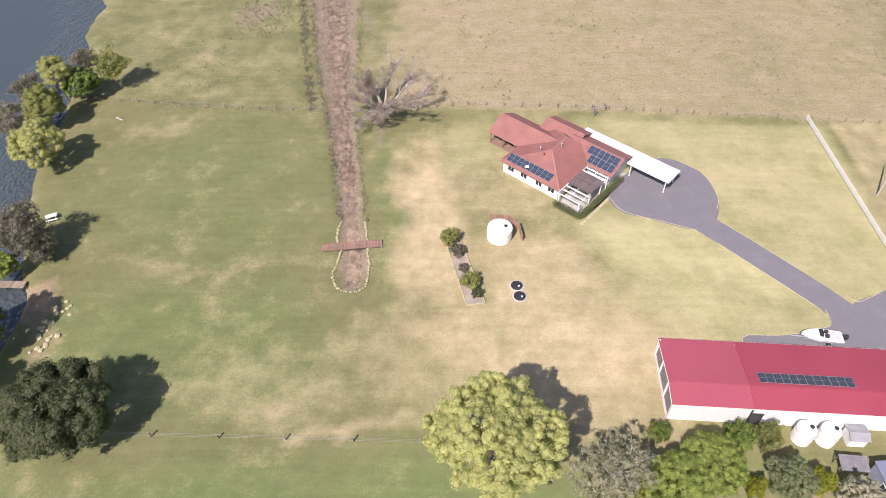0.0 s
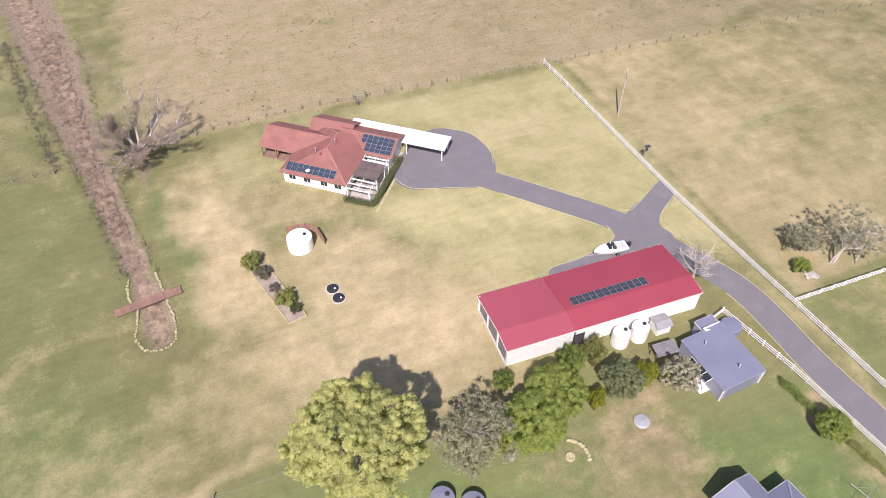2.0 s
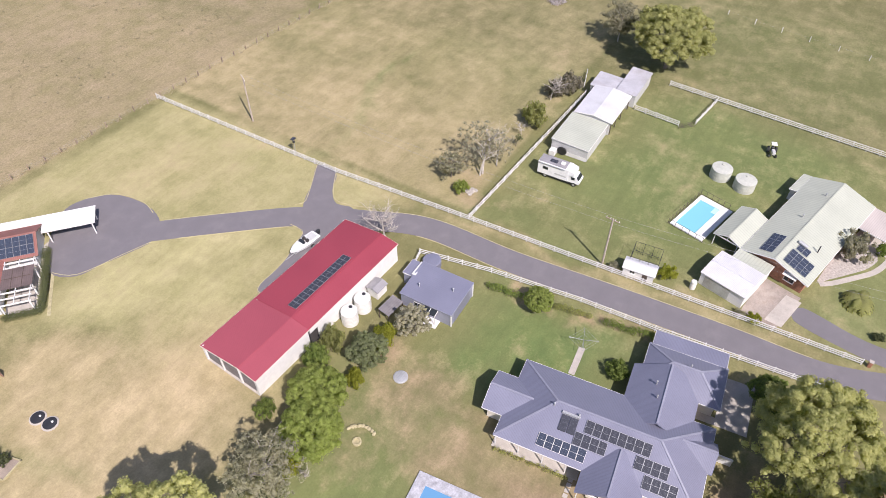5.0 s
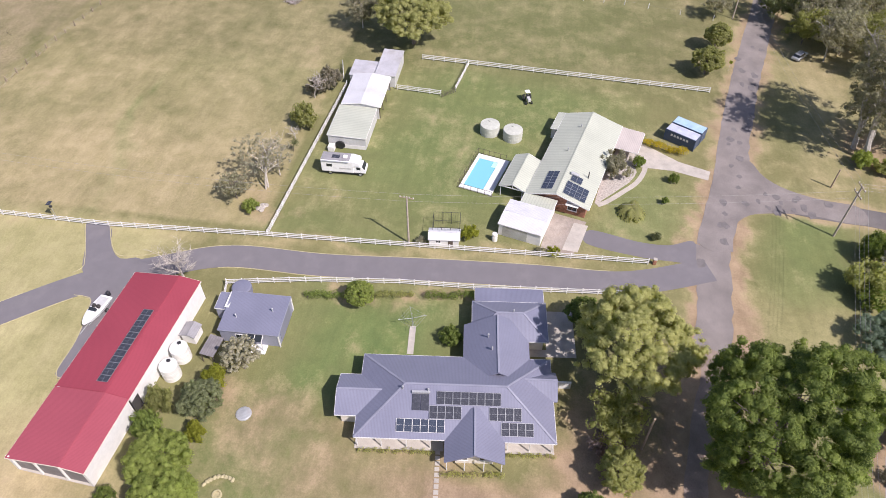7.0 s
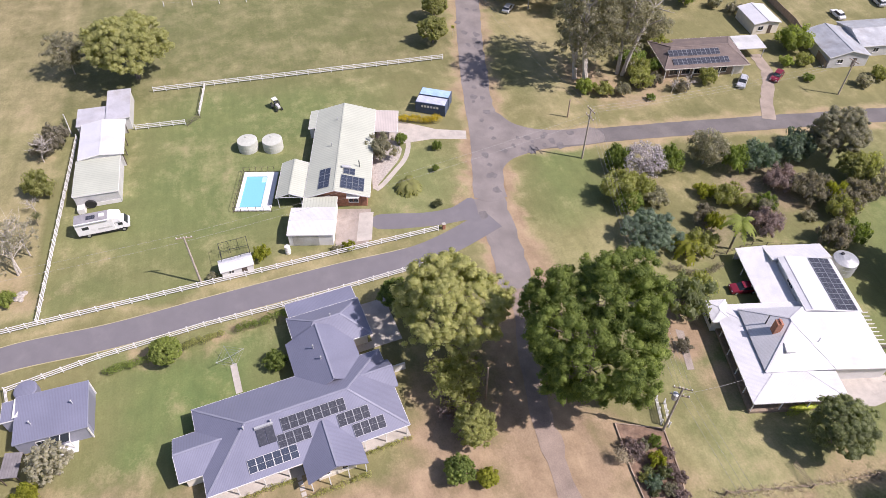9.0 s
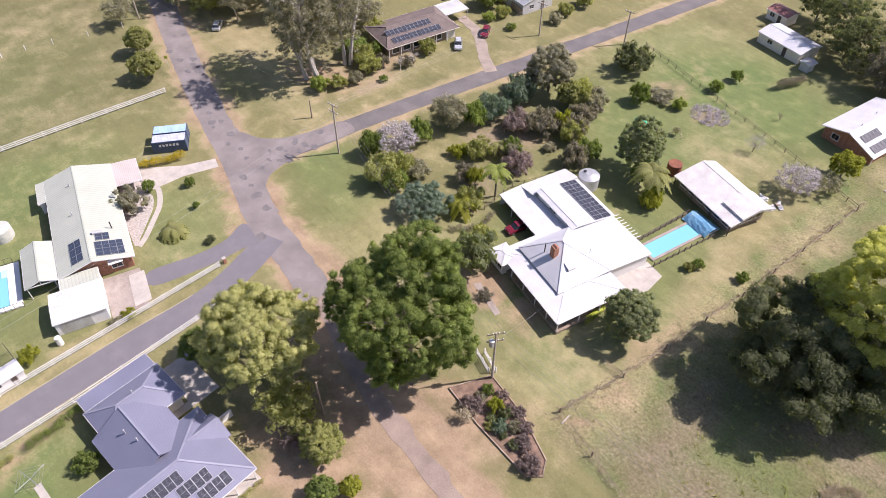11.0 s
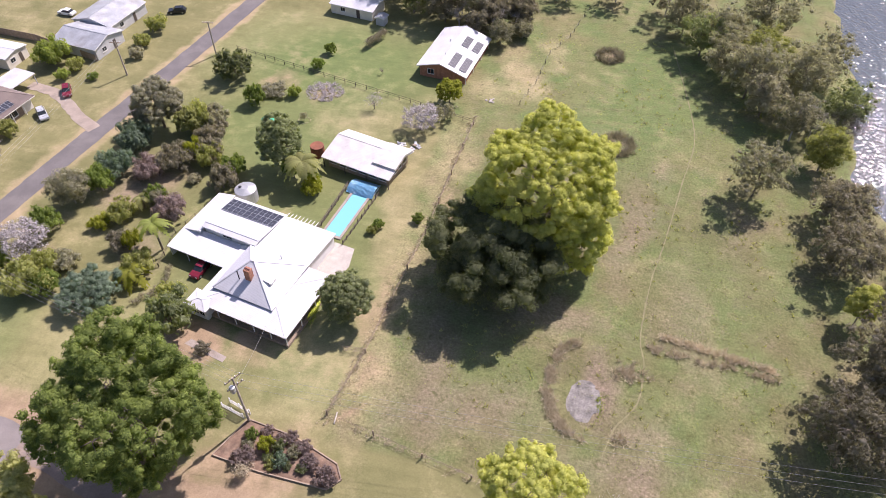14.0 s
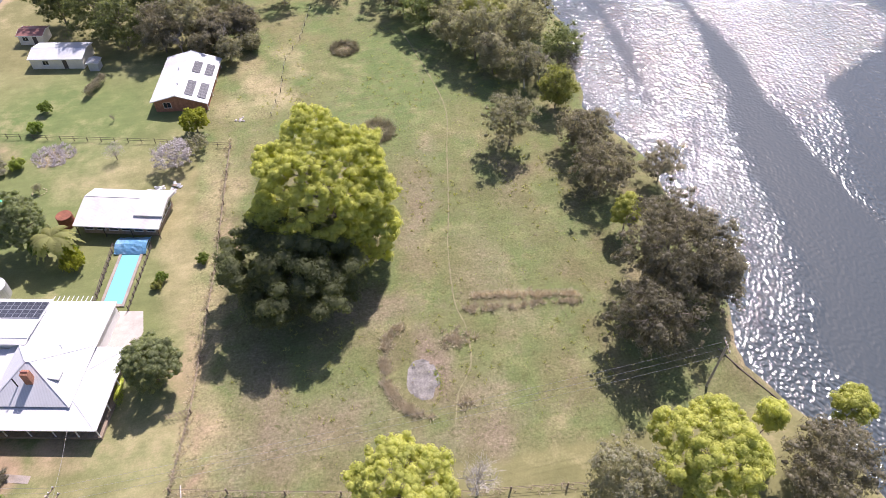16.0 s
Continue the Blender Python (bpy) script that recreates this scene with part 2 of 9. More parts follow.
M["white"] = mat("white_paint", (0.74, 0.73, 0.71), 0.55, var=0.06, scale=1.2, fine=7, bump=0.05)
M["cream"] = mat("cream_paint", (0.72, 0.67, 0.58), 0.6, var=0.08, scale=1.0, fine=7, bump=0.05)
M["white_roof"] = mat("white_roof_sheet", (0.62, 0.62, 0.645), 0.48, var=0.06, scale=0.4, fine=5, ribs="X", bump=0.12, stain=(0.52, 0.52, 0.53))
M["white_roof_y"] = mat("white_roof_sheet_crosswise", (0.62, 0.62, 0.645), 0.48, var=0.06, scale=0.4, fine=5, ribs="Y", bump=0.12, stain=(0.52, 0.52, 0.53))
M["red_roof"] = mat("red_roof_sheet", (0.315, 0.052, 0.075), 0.6, var=0.06, scale=0.15, fine=3, ribs="X", rib_scale=2.0, bump=0.06)
M["red_roof_old"] = mat("faded_red_roof_sheet", (0.355, 0.075, 0.1), 0.6, var=0.06, scale=0.15, fine=3, ribs="X", rib_scale=2.0, bump=0.06)
M["smoky"] = mat("smoky_brown_sheeting", (0.16, 0.12, 0.11), 0.4, var=0.2, scale=0.7, fine=5, ribs="X", rib_scale=1.0, bump=0.1)
M["lilac_roof"] = mat("weathered_pale_roof_sheet", (0.46, 0.455, 0.49), 0.5, var=0.12, scale=0.5, fine=5, ribs="X", bump=0.12, stain=(0.38, 0.36, 0.36))
M["studio_roof"] = mat("weathered_cream_roof_sheet", (0.64, 0.615, 0.595), 0.55, var=0.12, scale=0.5, fine=5, ribs="X", bump=0.12, stain=(0.54, 0.505, 0.48))
M["grey_roof"] = mat("blue_grey_roof_sheet", (0.2, 0.205, 0.275), 0.4, var=0.06, scale=0.3, fine=4, ribs="X", rib_scale=1.7, bump=0.1)
M["grey_roof_y"] = mat("blue_grey_roof_sheet_crosswise", (0.2, 0.205, 0.275), 0.4, var=0.06, scale=0.3, fine=4, ribs="Y", rib_scale=1.7, bump=0.1)
M["grey_wall"] = mat("blue_grey_wall", (0.29, 0.3, 0.37), 0.6, var=0.08, scale=0.6, ribs="Z", rib_scale=2.0)
M["pale_sheet"] = mat("pale_grey_sheet", (0.55, 0.55, 0.54), 0.5, var=0.12, scale=0.4, fine=4, ribs="Z", rib_scale=2.0)
M["green_roof"] = mat("pale_green_roof_sheet", (0.46, 0.48, 0.4), 0.5, var=0.06, scale=0.3, fine=3, ribs="X", rib_scale=0.62, bump=0.25)
M["green_roof_y"] = mat("pale_green_roof_sheet_crosswise", (0.46, 0.48, 0.4), 0.5, var=0.06, scale=0.3, fine=3, ribs="Y", rib_scale=0.62, bump=0.25)
M["tile_red"] = mat("red_tile", (0.285, 0.12, 0.1), 0.65, var=0.14, scale=0.5, fine=8, ribs="X", rib_scale=1.1, bump=0.3)
M["tile_red_y"] = mat("red_tile_crosswise", (0.285, 0.12, 0.1), 0.65, var=0.14, scale=0.5, fine=8, ribs="Y", rib_scale=1.1, bump=0.3)
M["cap_red"] = mat("red_ridge_tile", (0.36, 0.17, 0.14), 0.65, var=0.18, scale=0.8, fine=8)
M["cap_grey"] = mat("grey_ridge_flashing", (0.27, 0.275, 0.34), 0.42, var=0.08, scale=0.5, fine=6)
M["cap_brown"] = mat("brown_ridge_tile", (0.21, 0.165, 0.145), 0.8, var=0.2, scale=0.7, fine=8)
M["tile_dark"] = mat("brown_tile", (0.16, 0.125, 0.11), 0.8, var=0.2, scale=0.7, fine=8, ribs="Y", rib_scale=1.0, bump=0.3, stain=(0.22, 0.17, 0.14))
M["brick"] = mat("red_brick", (0.34, 0.16, 0.1), 0.85, var=0.3, scale=2.0, fine=14, rnd=0.2)
M["timber"] = mat("weathered_timber", (0.3, 0.23, 0.17), 0.85, var=0.25, scale=2.0, fine=20, bump=0.3, rnd=0.2)
M["pole_wood"] = mat("silvered_pole_timber", (0.42, 0.36, 0.3), 0.9, var=0.25, scale=2.0, fine=20, bump=0.3)
M["timber_red"] = mat("red_brown_timber", (0.29, 0.175, 0.13), 0.75, var=0.2, scale=2.0, fine=20, bump=0.3, rnd=0.15)
M["timber_dark"] = mat("dark_timber", (0.1, 0.075, 0.06), 0.8, var=0.2, scale=2.0, fine=20)
M["zinc"] = mat("galvanised_sheet", (0.5, 0.51, 0.52), 0.45, 0.35, var=0.15, scale=0.5, fine=5, ribs="X", rib_scale=1.6, stain=(0.36, 0.33, 0.31))
M["tank_white"] = mat("white_tank_plastic", (0.78, 0.77, 0.73), 0.45, var=0.06, scale=0.6, fine=5, ribs="Z", rib_scale=1.0)
M["tank_green"] = mat("grey_green_tank_concrete", (0.5, 0.51, 0.45), 0.7, var=0.14, scale=0.8, fine=6, stain=(0.3, 0.3, 0.26))
M["rust"] = mat("rusted_iron", (0.26, 0.1, 0.06), 0.85, 0.2, var=0.3, scale=1.2, fine=8, stain=(0.16, 0.07, 0.05))
M["black"] = mat("black_plastic", (0.03, 0.03, 0.035), 0.55, var=0.15)
# near-black: colour of the boat seats, and painted shade for the shed doorway
M["dark_seat_shade"] = mat("dark_seat_and_doorway_shade", (0.05, 0.045, 0.045), 0.9, var=0.2)
M["cell"] = mat("solar_cell", (0.055, 0.058, 0.072), 0.25, var=0.1, scale=3, bump=0.0)
M["cell_blue"] = mat("blue_solar_cell", (0.05, 0.062, 0.09), 0.22, var=0.1, scale=3, bump=0.0)
M["alu"] = mat("aluminium", (0.55, 0.56, 0.57), 0.35, 0.7, var=0.05)
M["glass"] = glass_mat("window_glass")
M["pool_tile"] = mat("pool_lining", (0.2, 0.62, 0.72), 0.4, var=0.06, scale=0.8)
M["bark"] = mat("bark", (0.2, 0.165, 0.13), 0.9, var=0.3, scale=2.5, fine=14, bump=0.5)
M["bark_pale"] = mat("bleached_wood", (0.46, 0.42, 0.37), 0.85, var=0.25, scale=2.5, fine=14, bump=0.4)
M["leaf_lime"] = leaf_mat("lime_leaves", (0.3, 0.318, 0.115), (0.6, 0.58, 0.275), through=0.42, tint=(1.55, 1.62, 0.52))
# lime leaves again, brighter and yellower: back light put into the colour of sunward trees
M["leaf_lime_backlit"] = leaf_mat("backlit_lime_leaves", (0.33, 0.36, 0.092), (0.68, 0.66, 0.22), through=0.42, tint=(1.55, 1.62, 0.5))
M["leaf_olive"] = leaf_mat("olive_leaves", (0.225, 0.238, 0.09), (0.48, 0.475, 0.2))
M["leaf_dark"] = leaf_mat("deep_green_leaves", (0.078, 0.122, 0.036), (0.345, 0.405, 0.105), through=0.42, tint=(1.4, 1.56, 0.55))
# dark leaves of several trees and bushes; also the towering tree's painted crown shade
M["leaf_fig"] = leaf_mat("dark_fig_and_shaded_leaves", (0.1, 0.122, 0.066), (0.28, 0.295, 0.16))
M["leaf_green"] = leaf_mat("fresh_green_leaves", (0.2, 0.245, 0.062), (0.43, 0.48, 0.15))
M["leaf_gum"] = leaf_mat("grey_green_leaves", (0.21, 0.207, 0.142), (0.51, 0.485, 0.365), tint=(1.3, 1.32, 0.8))
M["leaf_sheoak"] = leaf_mat("brown_green_needles", (0.17, 0.155, 0.11), (0.415, 0.382, 0.29), through=0.52, tint=(1.25, 1.25, 0.8))
M["leaf_blue"] = leaf_mat("blue_green_needles", (0.13, 0.175, 0.122), (0.295, 0.36, 0.262), tint=(1.2, 1.3, 0.85))
M["leaf_plum"] = leaf_mat("plum_leaves", (0.24, 0.19, 0.17), (0.45, 0.375, 0.345), tint=(1.2, 1.12, 0.92))
M["leaf_sage"] = leaf_mat("sage_green_leaves", (0.165, 0.19, 0.1), (0.38, 0.41, 0.23))
M["leaf_gold"] = leaf_mat("golden_leaves", (0.22, 0.24, 0.035), (0.44, 0.44, 0.075))
M["leaf_pale"] = leaf_mat("pale_silvery_leaves", (0.3, 0.29, 0.21), (0.56, 0.53, 0.42), tint=(1.25, 1.25, 0.8))
M["bark_grey"] = mat("grey_dead_wood", (0.37, 0.32, 0.285), 0.9, var=0.35, scale=1.2, fine=10, bump=0.5, stain=(0.52, 0.485, 0.45))
M["leaf_mauve"] = leaf_mat("grey_mauve_twigs", (0.43, 0.395, 0.375), (0.7, 0.65, 0.625), through=0.3, tint=(1.1, 1.08, 1.0))
M["leaf_yellow"] = leaf_mat("bright_yellow_leaves", (0.42, 0.34, 0.03), (0.75, 0.6, 0.06))
M["reed"] = leaf_mat("straw_reeds", (0.4, 0.35, 0.235), (0.7, 0.61, 0.44), through=0.36, tint=(1.15, 1.12, 0.92))
M["twig"] = leaf_mat("dry_brown_twigs", (0.24, 0.18, 0.135), (0.46, 0.37, 0.29), through=0.3, tint=(1.1, 1.08, 0.98))
M["plastic_green"] = mat("green_plastic", (0.02, 0.3, 0.2), 0.4, var=0.05)
M["plastic_yellow"] = mat("yellow_green_plastic", (0.5, 0.55, 0.06), 0.4, var=0.05)
M["car_red"] = mat("red_car_paint", (0.17, 0.016, 0.03), 0.25, var=0.04)
M["car_silver"] = mat("silver_car_paint", (0.55, 0.56, 0.58), 0.3, 0.3, var=0.04)
M["car_white"] = mat("white_car_paint", (0.8, 0.8, 0.8), 0.3, var=0.04)
M["car_black"] = mat("black_car_paint", (0.02, 0.022, 0.025), 0.25, var=0.04)
M["rubber"] = mat("rubber", (0.025, 0.025, 0.025), 0.8, var=0.1)
M["blue_box"] = mat("navy_container_paint", (0.06, 0.09, 0.16), 0.55, var=0.15, ribs="X", rib_scale=1.2, bump=0.4)
M["blue_top"] = mat("faded_blue_container_top", (0.36, 0.52, 0.66), 0.6, var=0.15, ribs="X", rib_scale=1.2, bump=0.2, stain=(0.55, 0.62, 0.7))
M["pale_top"] = mat("faded_container_top", (0.5, 0.53, 0.62), 0.6, var=0.15, ribs="X", rib_scale=1.2, bump=0.2, stain=(0.4, 0.34, 0.33))
M["pebble"] = mat("pebbles", (0.42, 0.38, 0.34), 0.9, var=0.3, scale=3, fine=10, bump=0.6)
M["mud"] = mat("cracked_mud", (0.2, 0.185, 0.17), 0.9, var=0.45, scale=0.9, fine=3.5, bump=0.8, stain=(0.13, 0.12, 0.075))
M["mulch"] = mat("mulch", (0.2, 0.13, 0.09), 0.95, var=0.35, scale=1.0, fine=7, bump=0.6, stain=(0.3, 0.22, 0.16))
M["tarp_green"] = mat("green_tarpaulin", (0.05, 0.42, 0.25), 0.5, var=0.15, scale=2.0, fine=9, bump=0.3)
M["drive_gravel"] = mat("brown_drive_gravel", (0.33, 0.27, 0.22), 0.95, var=0.2, scale=0.5, fine=12, bump=0.4, stain=(0.24, 0.2, 0.16))
M["creek"] = mat("creek_litter", (0.235, 0.17, 0.115), 0.95, var=0.55, scale=0.7, fine=5, bump=0.7, stain=(0.36, 0.27, 0.195))
M["beige_sheet"] = mat("beige_roof_sheet", (0.5, 0.445, 0.41), 0.6, var=0.08, scale=0.5, ribs="Y", rib_scale=1.0)
M["kennel_roof"] = mat("grey_shed_roof", (0.3, 0.29, 0.3), 0.6, var=0.12, scale=0.8, ribs="X", rib_scale=1.6)
M["lean_roof"] = mat("slatted_grey_roof", (0.2, 0.185, 0.19), 0.75, var=0.2, scale=1.0, ribs="Y", rib_scale=0.9)
M["cable"] = mat("grey_cable", (0.3, 0.29, 0.28), 0.6, var=0.1)
M["path"] = mat("trodden_path", (0.21, 0.19, 0.1), 0.95, var=0.25, scale=0.8, fine=6, bump=0.4, stain=(0.24, 0.22, 0.11))
M["tarp"] = mat("light_blue_cover", (0.25, 0.55, 0.78), 0.5, var=0.15, scale=0.8, fine=4, stain=(0.55, 0.72, 0.82))


# ---------------------------------------------------------------- mesh helpers
def thing(name, label, category, x=0.0, y=0.0, turn=0.0, group="", z=0.0, kind=""):
    ob = new(name)
    ob.empty_display_size = 0.2
    ob.matrix_world = pose(x, y, z, 0, 0, turn)
    return tagged(ob, label, category, group, kind)


def finish(name, bm, material):
    me = bpy.data.meshes.new(name)
    bmesh.ops.recalc_face_normals(bm, faces=bm.faces)
    bm.to_mesh(me)
    bm.free()
    me.materials.append(M[material])
    return me


def part(name, bm, material, parent=None, label=""):
    ob = new(name, finish(name, bm, material))
    if parent is not None:
        ob.parent = parent
    if label:
        ob["label"] = label
    return ob


def shared(name, mesh, parent, m):
    ob = new(name, mesh)
    ob.parent = parent
    ob.matrix_basis = m
    return ob


def box(bm, x0, x1, y0, y1, z0, z1):
    v = [bm.verts.new((x, y, z)) for z in (z0, z1) for x, y in ((x0, y0), (x1, y0), (x1, y1), (x0, y1))]
    for f in ((3, 2, 1, 0), (4, 5, 6, 7), (0, 1, 5, 4), (1, 2, 6, 5), (2, 3, 7, 6), (3, 0, 4, 7)):
        bm.faces.new([v[i] for i in f])
    return bm


def bx(*a):
    return box(bmesh.new(), *a)


def bevel_box(x0, x1, y0, y1, z0, z1, r=0.03, seg=1):
    bm = bx(x0, x1, y0, y1, z0, z1)
    bmesh.ops.bevel(bm, geom=bm.edges[:], offset=r, segments=seg, affect="EDGES")
    return bm


def beam(bm, a, b, w, h):
    """A squared bar from a to b."""
    a, b = Vector(a), Vector(b)
    d = (b - a).normalized()
    s = d.cross(Vector((0, 0, 1)))
    s = (s if s.length > 1e-3 else Vector((1, 0, 0))).normalized() * w / 2
    t = s.cross(d).normalized() * h / 2
    v = [bm.verts.new(p + q) for p in (a, b) for q in (s + t, -s + t, -s - t, s - t)]
    for f in ((3, 2, 1, 0), (4, 5, 6, 7), (0, 1, 5, 4), (1, 2, 6, 5), (2, 3, 7, 6), (3, 0, 4, 7)):
        bm.faces.new([v[i] for i in f])
    return bm


def rod(bm, a, b, r0, r1=None, n=6):
    a, b = Vector(a), Vector(b)
    r1 = r0 if r1 is None else r1
    d = (b - a).normalized()
    s = d.orthogonal().normalized()
    t = d.cross(s)
    rings = [[bm.verts.new(p + (s * math.cos(k * math.tau / n) + t * math.sin(k * math.tau / n)) * r) for k in range(n)]
             for p, r in ((a, r0), (b, r1))]
    for k in range(n):
        bm.faces.new((rings[0][k], rings[0][(k + 1) % n], rings[1][(k + 1) % n], rings[1][k]))
    bm.faces.new(rings[0][::-1])
    bm.faces.new(rings[1])
    return bm


def lathe(bm, profile, n=24, x=0.0, y=0.0):
    """A turned body from (radius, height) pairs."""
    rings = [[bm.verts.new((x + r * math.cos(k * math.tau / n), y + r * math.sin(k * math.tau / n), z)) for k in range(n)]
             for r, z in profile]
    for a, b in zip(rings, rings[1:]):
        for k in range(n):
            bm.faces.new((a[k], a[(k + 1) % n], b[(k + 1) % n], b[k]))
    bm.faces.new(rings[0][::-1])
    bm.faces.new(rings[-1])
    return bm


def plate(bm, pts, thick=0.06):
    """A flat plate: the polygon pts (top face) with thickness below it."""
    top = [bm.verts.new(p) for p in pts]
    low = [bm.verts.new((p[0], p[1], p[2] - thick)) for p in pts]
    bm.faces.new(top)
    bm.faces.new(low[::-1])
    n = len(pts)
    for i in range(n):
        bm.faces.new((top[i], low[i], low[(i + 1) % n], top[(i + 1) % n]))
    return bm


def smooth_line(pts, closed=False, step=1.0):
    """A rounded line through the corner points."""
    p = [Vector((*q, 0)) for q in pts]
    n = len(p)
    out = []
    for i in range(n if closed else n - 1):
        a, b = p[i], p[(i + 1) % n]
        z0 = p[(i - 1) % n] if closed or i else a
        z1 = p[(i + 2) % n] if closed or i + 2 < n else b
        k = max(2, int((b - a).length / step))
        for j in range(k):
            t = j / k
            out.append(0.5 * ((2 * a) + (b - z0) * t + (2 * z0 - 5 * a + 4 * b - z1) * t * t + (3 * a - z0 - 3 * b + z1) * t ** 3))
    if not closed:
        out.append(p[-1])
    return [(v.x, v.y) for v in out]


def sheet(name, pts, z, material, label, category, kind="structure", rough_edge=0.0, closed=True, depth=0.25):
    """A paved or bare area with the outline pts, its top at z, sunk into the ground by its depth."""
    rnd = random.Random(name + label)
    line = smooth_line(pts, True, 1.0) if closed else pts
    bm = bmesh.new()
    if rough_edge:
        line = [(x + rnd.uniform(-1, 1) * rough_edge, y + rnd.uniform(-1, 1) * rough_edge) for x, y in line]
    plate(bm, [(x, y, z) for x, y in line], depth)
    bmesh.ops.triangulate(bm, faces=[f for f in bm.faces if len(f.verts) > 4])
    ob = part(name, bm, material)
    return tagged(ob, label, category, "", kind)


def ribbon(bm, line, w0, w1, z, depth=0.2, ragged=0.0):
    """A strip between the offsets w0 and w1 to the left of a line, its outer edge ragged."""
    pts = []
    rnd = random.Random(len(line))
    inner, outer = w0, w1
    for i, (x, y) in enumerate(line):
        a, b = line[max(i - 1, 0)], line[min(i + 1, len(line) - 1)]
        d = Vector((b[0] - a[0], b[1] - a[1], 0)).normalized()
        w0, w1 = inner + rnd.uniform(-ragged, ragged) * 0.5, outer + rnd.uniform(-ragged, ragged)
        pts.append((x - d.y * w0, y + d.x * w0, x - d.y * w1, y + d.x * w1))
    rows = [[bm.verts.new((a, b, z)), bm.verts.new((c, d, z)), bm.verts.new((c, d, z - depth)), bm.verts.new((a, b, z - depth))]
            for a, b, c, d in pts]
    for p, q in zip(rows, rows[1:]):
        for k in range(4):
            bm.faces.new((p[k], p[(k + 1) % 4], q[(k + 1) % 4], q[k]))
    bm.faces.new(rows[0])
    bm.faces.new(rows[-1][::-1])
    return bm


def np_mesh(name, verts, quads, material):
    me = bpy.data.meshes.new(name)
    me.vertices.add(len(verts))
    me.vertices.foreach_set("co", np.asarray(verts, np.float32).ravel())
    me.loops.add(quads.size)
    me.loops.foreach_set("vertex_index", np.asarray(quads, np.int32).ravel())
    me.polygons.add(len(quads))
    me.polygons.foreach_set("loop_start", np.arange(0, quads.size, quads.shape[1], dtype=np.int32))
    me.update(calc_edges=True)
    me.validate()
    me.materials.append(M[material])
    return me


# ---------------------------------------------------------------- the ground, the river
BANK_Y = [-500, -156, -139, -119, -111, -98, -83, -71, -54, -47, -41, -34, -10, 40, 68, 87, 94, 139, 150, 161, 260, 500]
BANK_X = [-70, -57, -56, -53, -51, -56, -58, -59, -56, -52, -55, -60, -63, -62, -63, -69, -72, -77, -80, -82, -95, -110]


def ellipses(X, Y, spots):
    out = np.zeros_like(X)
    for x, y, rx, ry, turn, s in spots:
        c, d = math.cos(radians(turn)), math.sin(radians(turn))
        u, v = (X - x) * c + (Y - y) * d, -(X - x) * d + (Y - y) * c
        r = np.sqrt((u / rx) ** 2 + (v / ry) ** 2)
        out = np.maximum(out, s * np.clip((1.5 - r) / 1.0, 0, 1))
    return out


# x, y, radii, turn, strength
DRY = [(-1, 86, 6, 20, 4, 0.88), (17, 58, 20, 12, -8, 0.86), (14, 72, 10, 9, 0, 0.78), (28, 58, 10, 10, 0, 0.82), (18, 48, 12, 4, 0, 0.5), (-9, 46, 13, 1.3, 0, 0.55),
       (-25, 53, 22, 6, 0, 0.2), (-6, 58, 9, 8, 0, 0.4), (-36, 73.5, 22, 0.8, 0, 0.22), (-54, 110, 5, 3, 0, 0.22), (12, 92, 9, 9, 0, 0.4), (58, 94, 10, 12, 0, 0.3)]
DRY2 = [(10.5, -131, 3.4, 9, 20, 0.62), (5.5, -141, 2.6, 6, 20, 0.5), (17, -127, 5, 4, 0, 0.5), (105, -71, 4, 6, 0, 0.5), (92, 82, 16, 18, 0, 0.55), (86, 70, 9, 10, 0, 0.52), (110, 62, 20, 12, 0, 0.42), (118, 90, 22, 16, 0, 0.34), (30, -48, 8, 10, 0, 0.3), (40, -115, 14, 6, 0, 0.2),
        (24, -70, 3, 30, 8, 0.5), (34, 50, 6, 2, -25, 0.6), (75, 20, 1.2, 40, 3, 0.4), (130, -60, 30, 8, -14, 0.45), (40, -108, 8, 8, 0, 0.3), (20, -100, 3, 14, 0, 0.4)]
LIME = [(34, 79, 12, 7, -30, 0.95), (47, 75, 13, 6, -45, 0.95), (40, 68, 9, 7, 0, 0.85), (60, 74, 4, 5, 0, 0.6), (56, 95, 14, 12, 0, 0.6), (38, 110, 18, 4, -5, 0.55),
        (46, 61, 8, 4, 0, 0.6), (10, 105, 12, 8, 0, 0.5), (60, -130, 24, 20, 0, 0.3), (90, -20, 12, 10, 0, 0.25), (62, -45, 16, 9, -10, 0.4)]
EARTH = [(31, 33, 9, 5, 20, 0.3), (42, 29, 6, 7, 0, 0.5), (35, 19, 5, 10, 0, 0.5), (37, 27, 6, 4, 0, 0.4), (42, 20, 3, 8, 0, 0.45), (36, 2, 3.6, 18, 0, 0.8),
         (43, -13, 9, 6, 0, 0.9), (33, -13, 9, 6, 10, 0.9), (32, -33, 10, 4, 8, 0.8), (38, -25, 17, 8.5, 3, 0.95), (46, 37, 3, 3, 0, 0.5)]
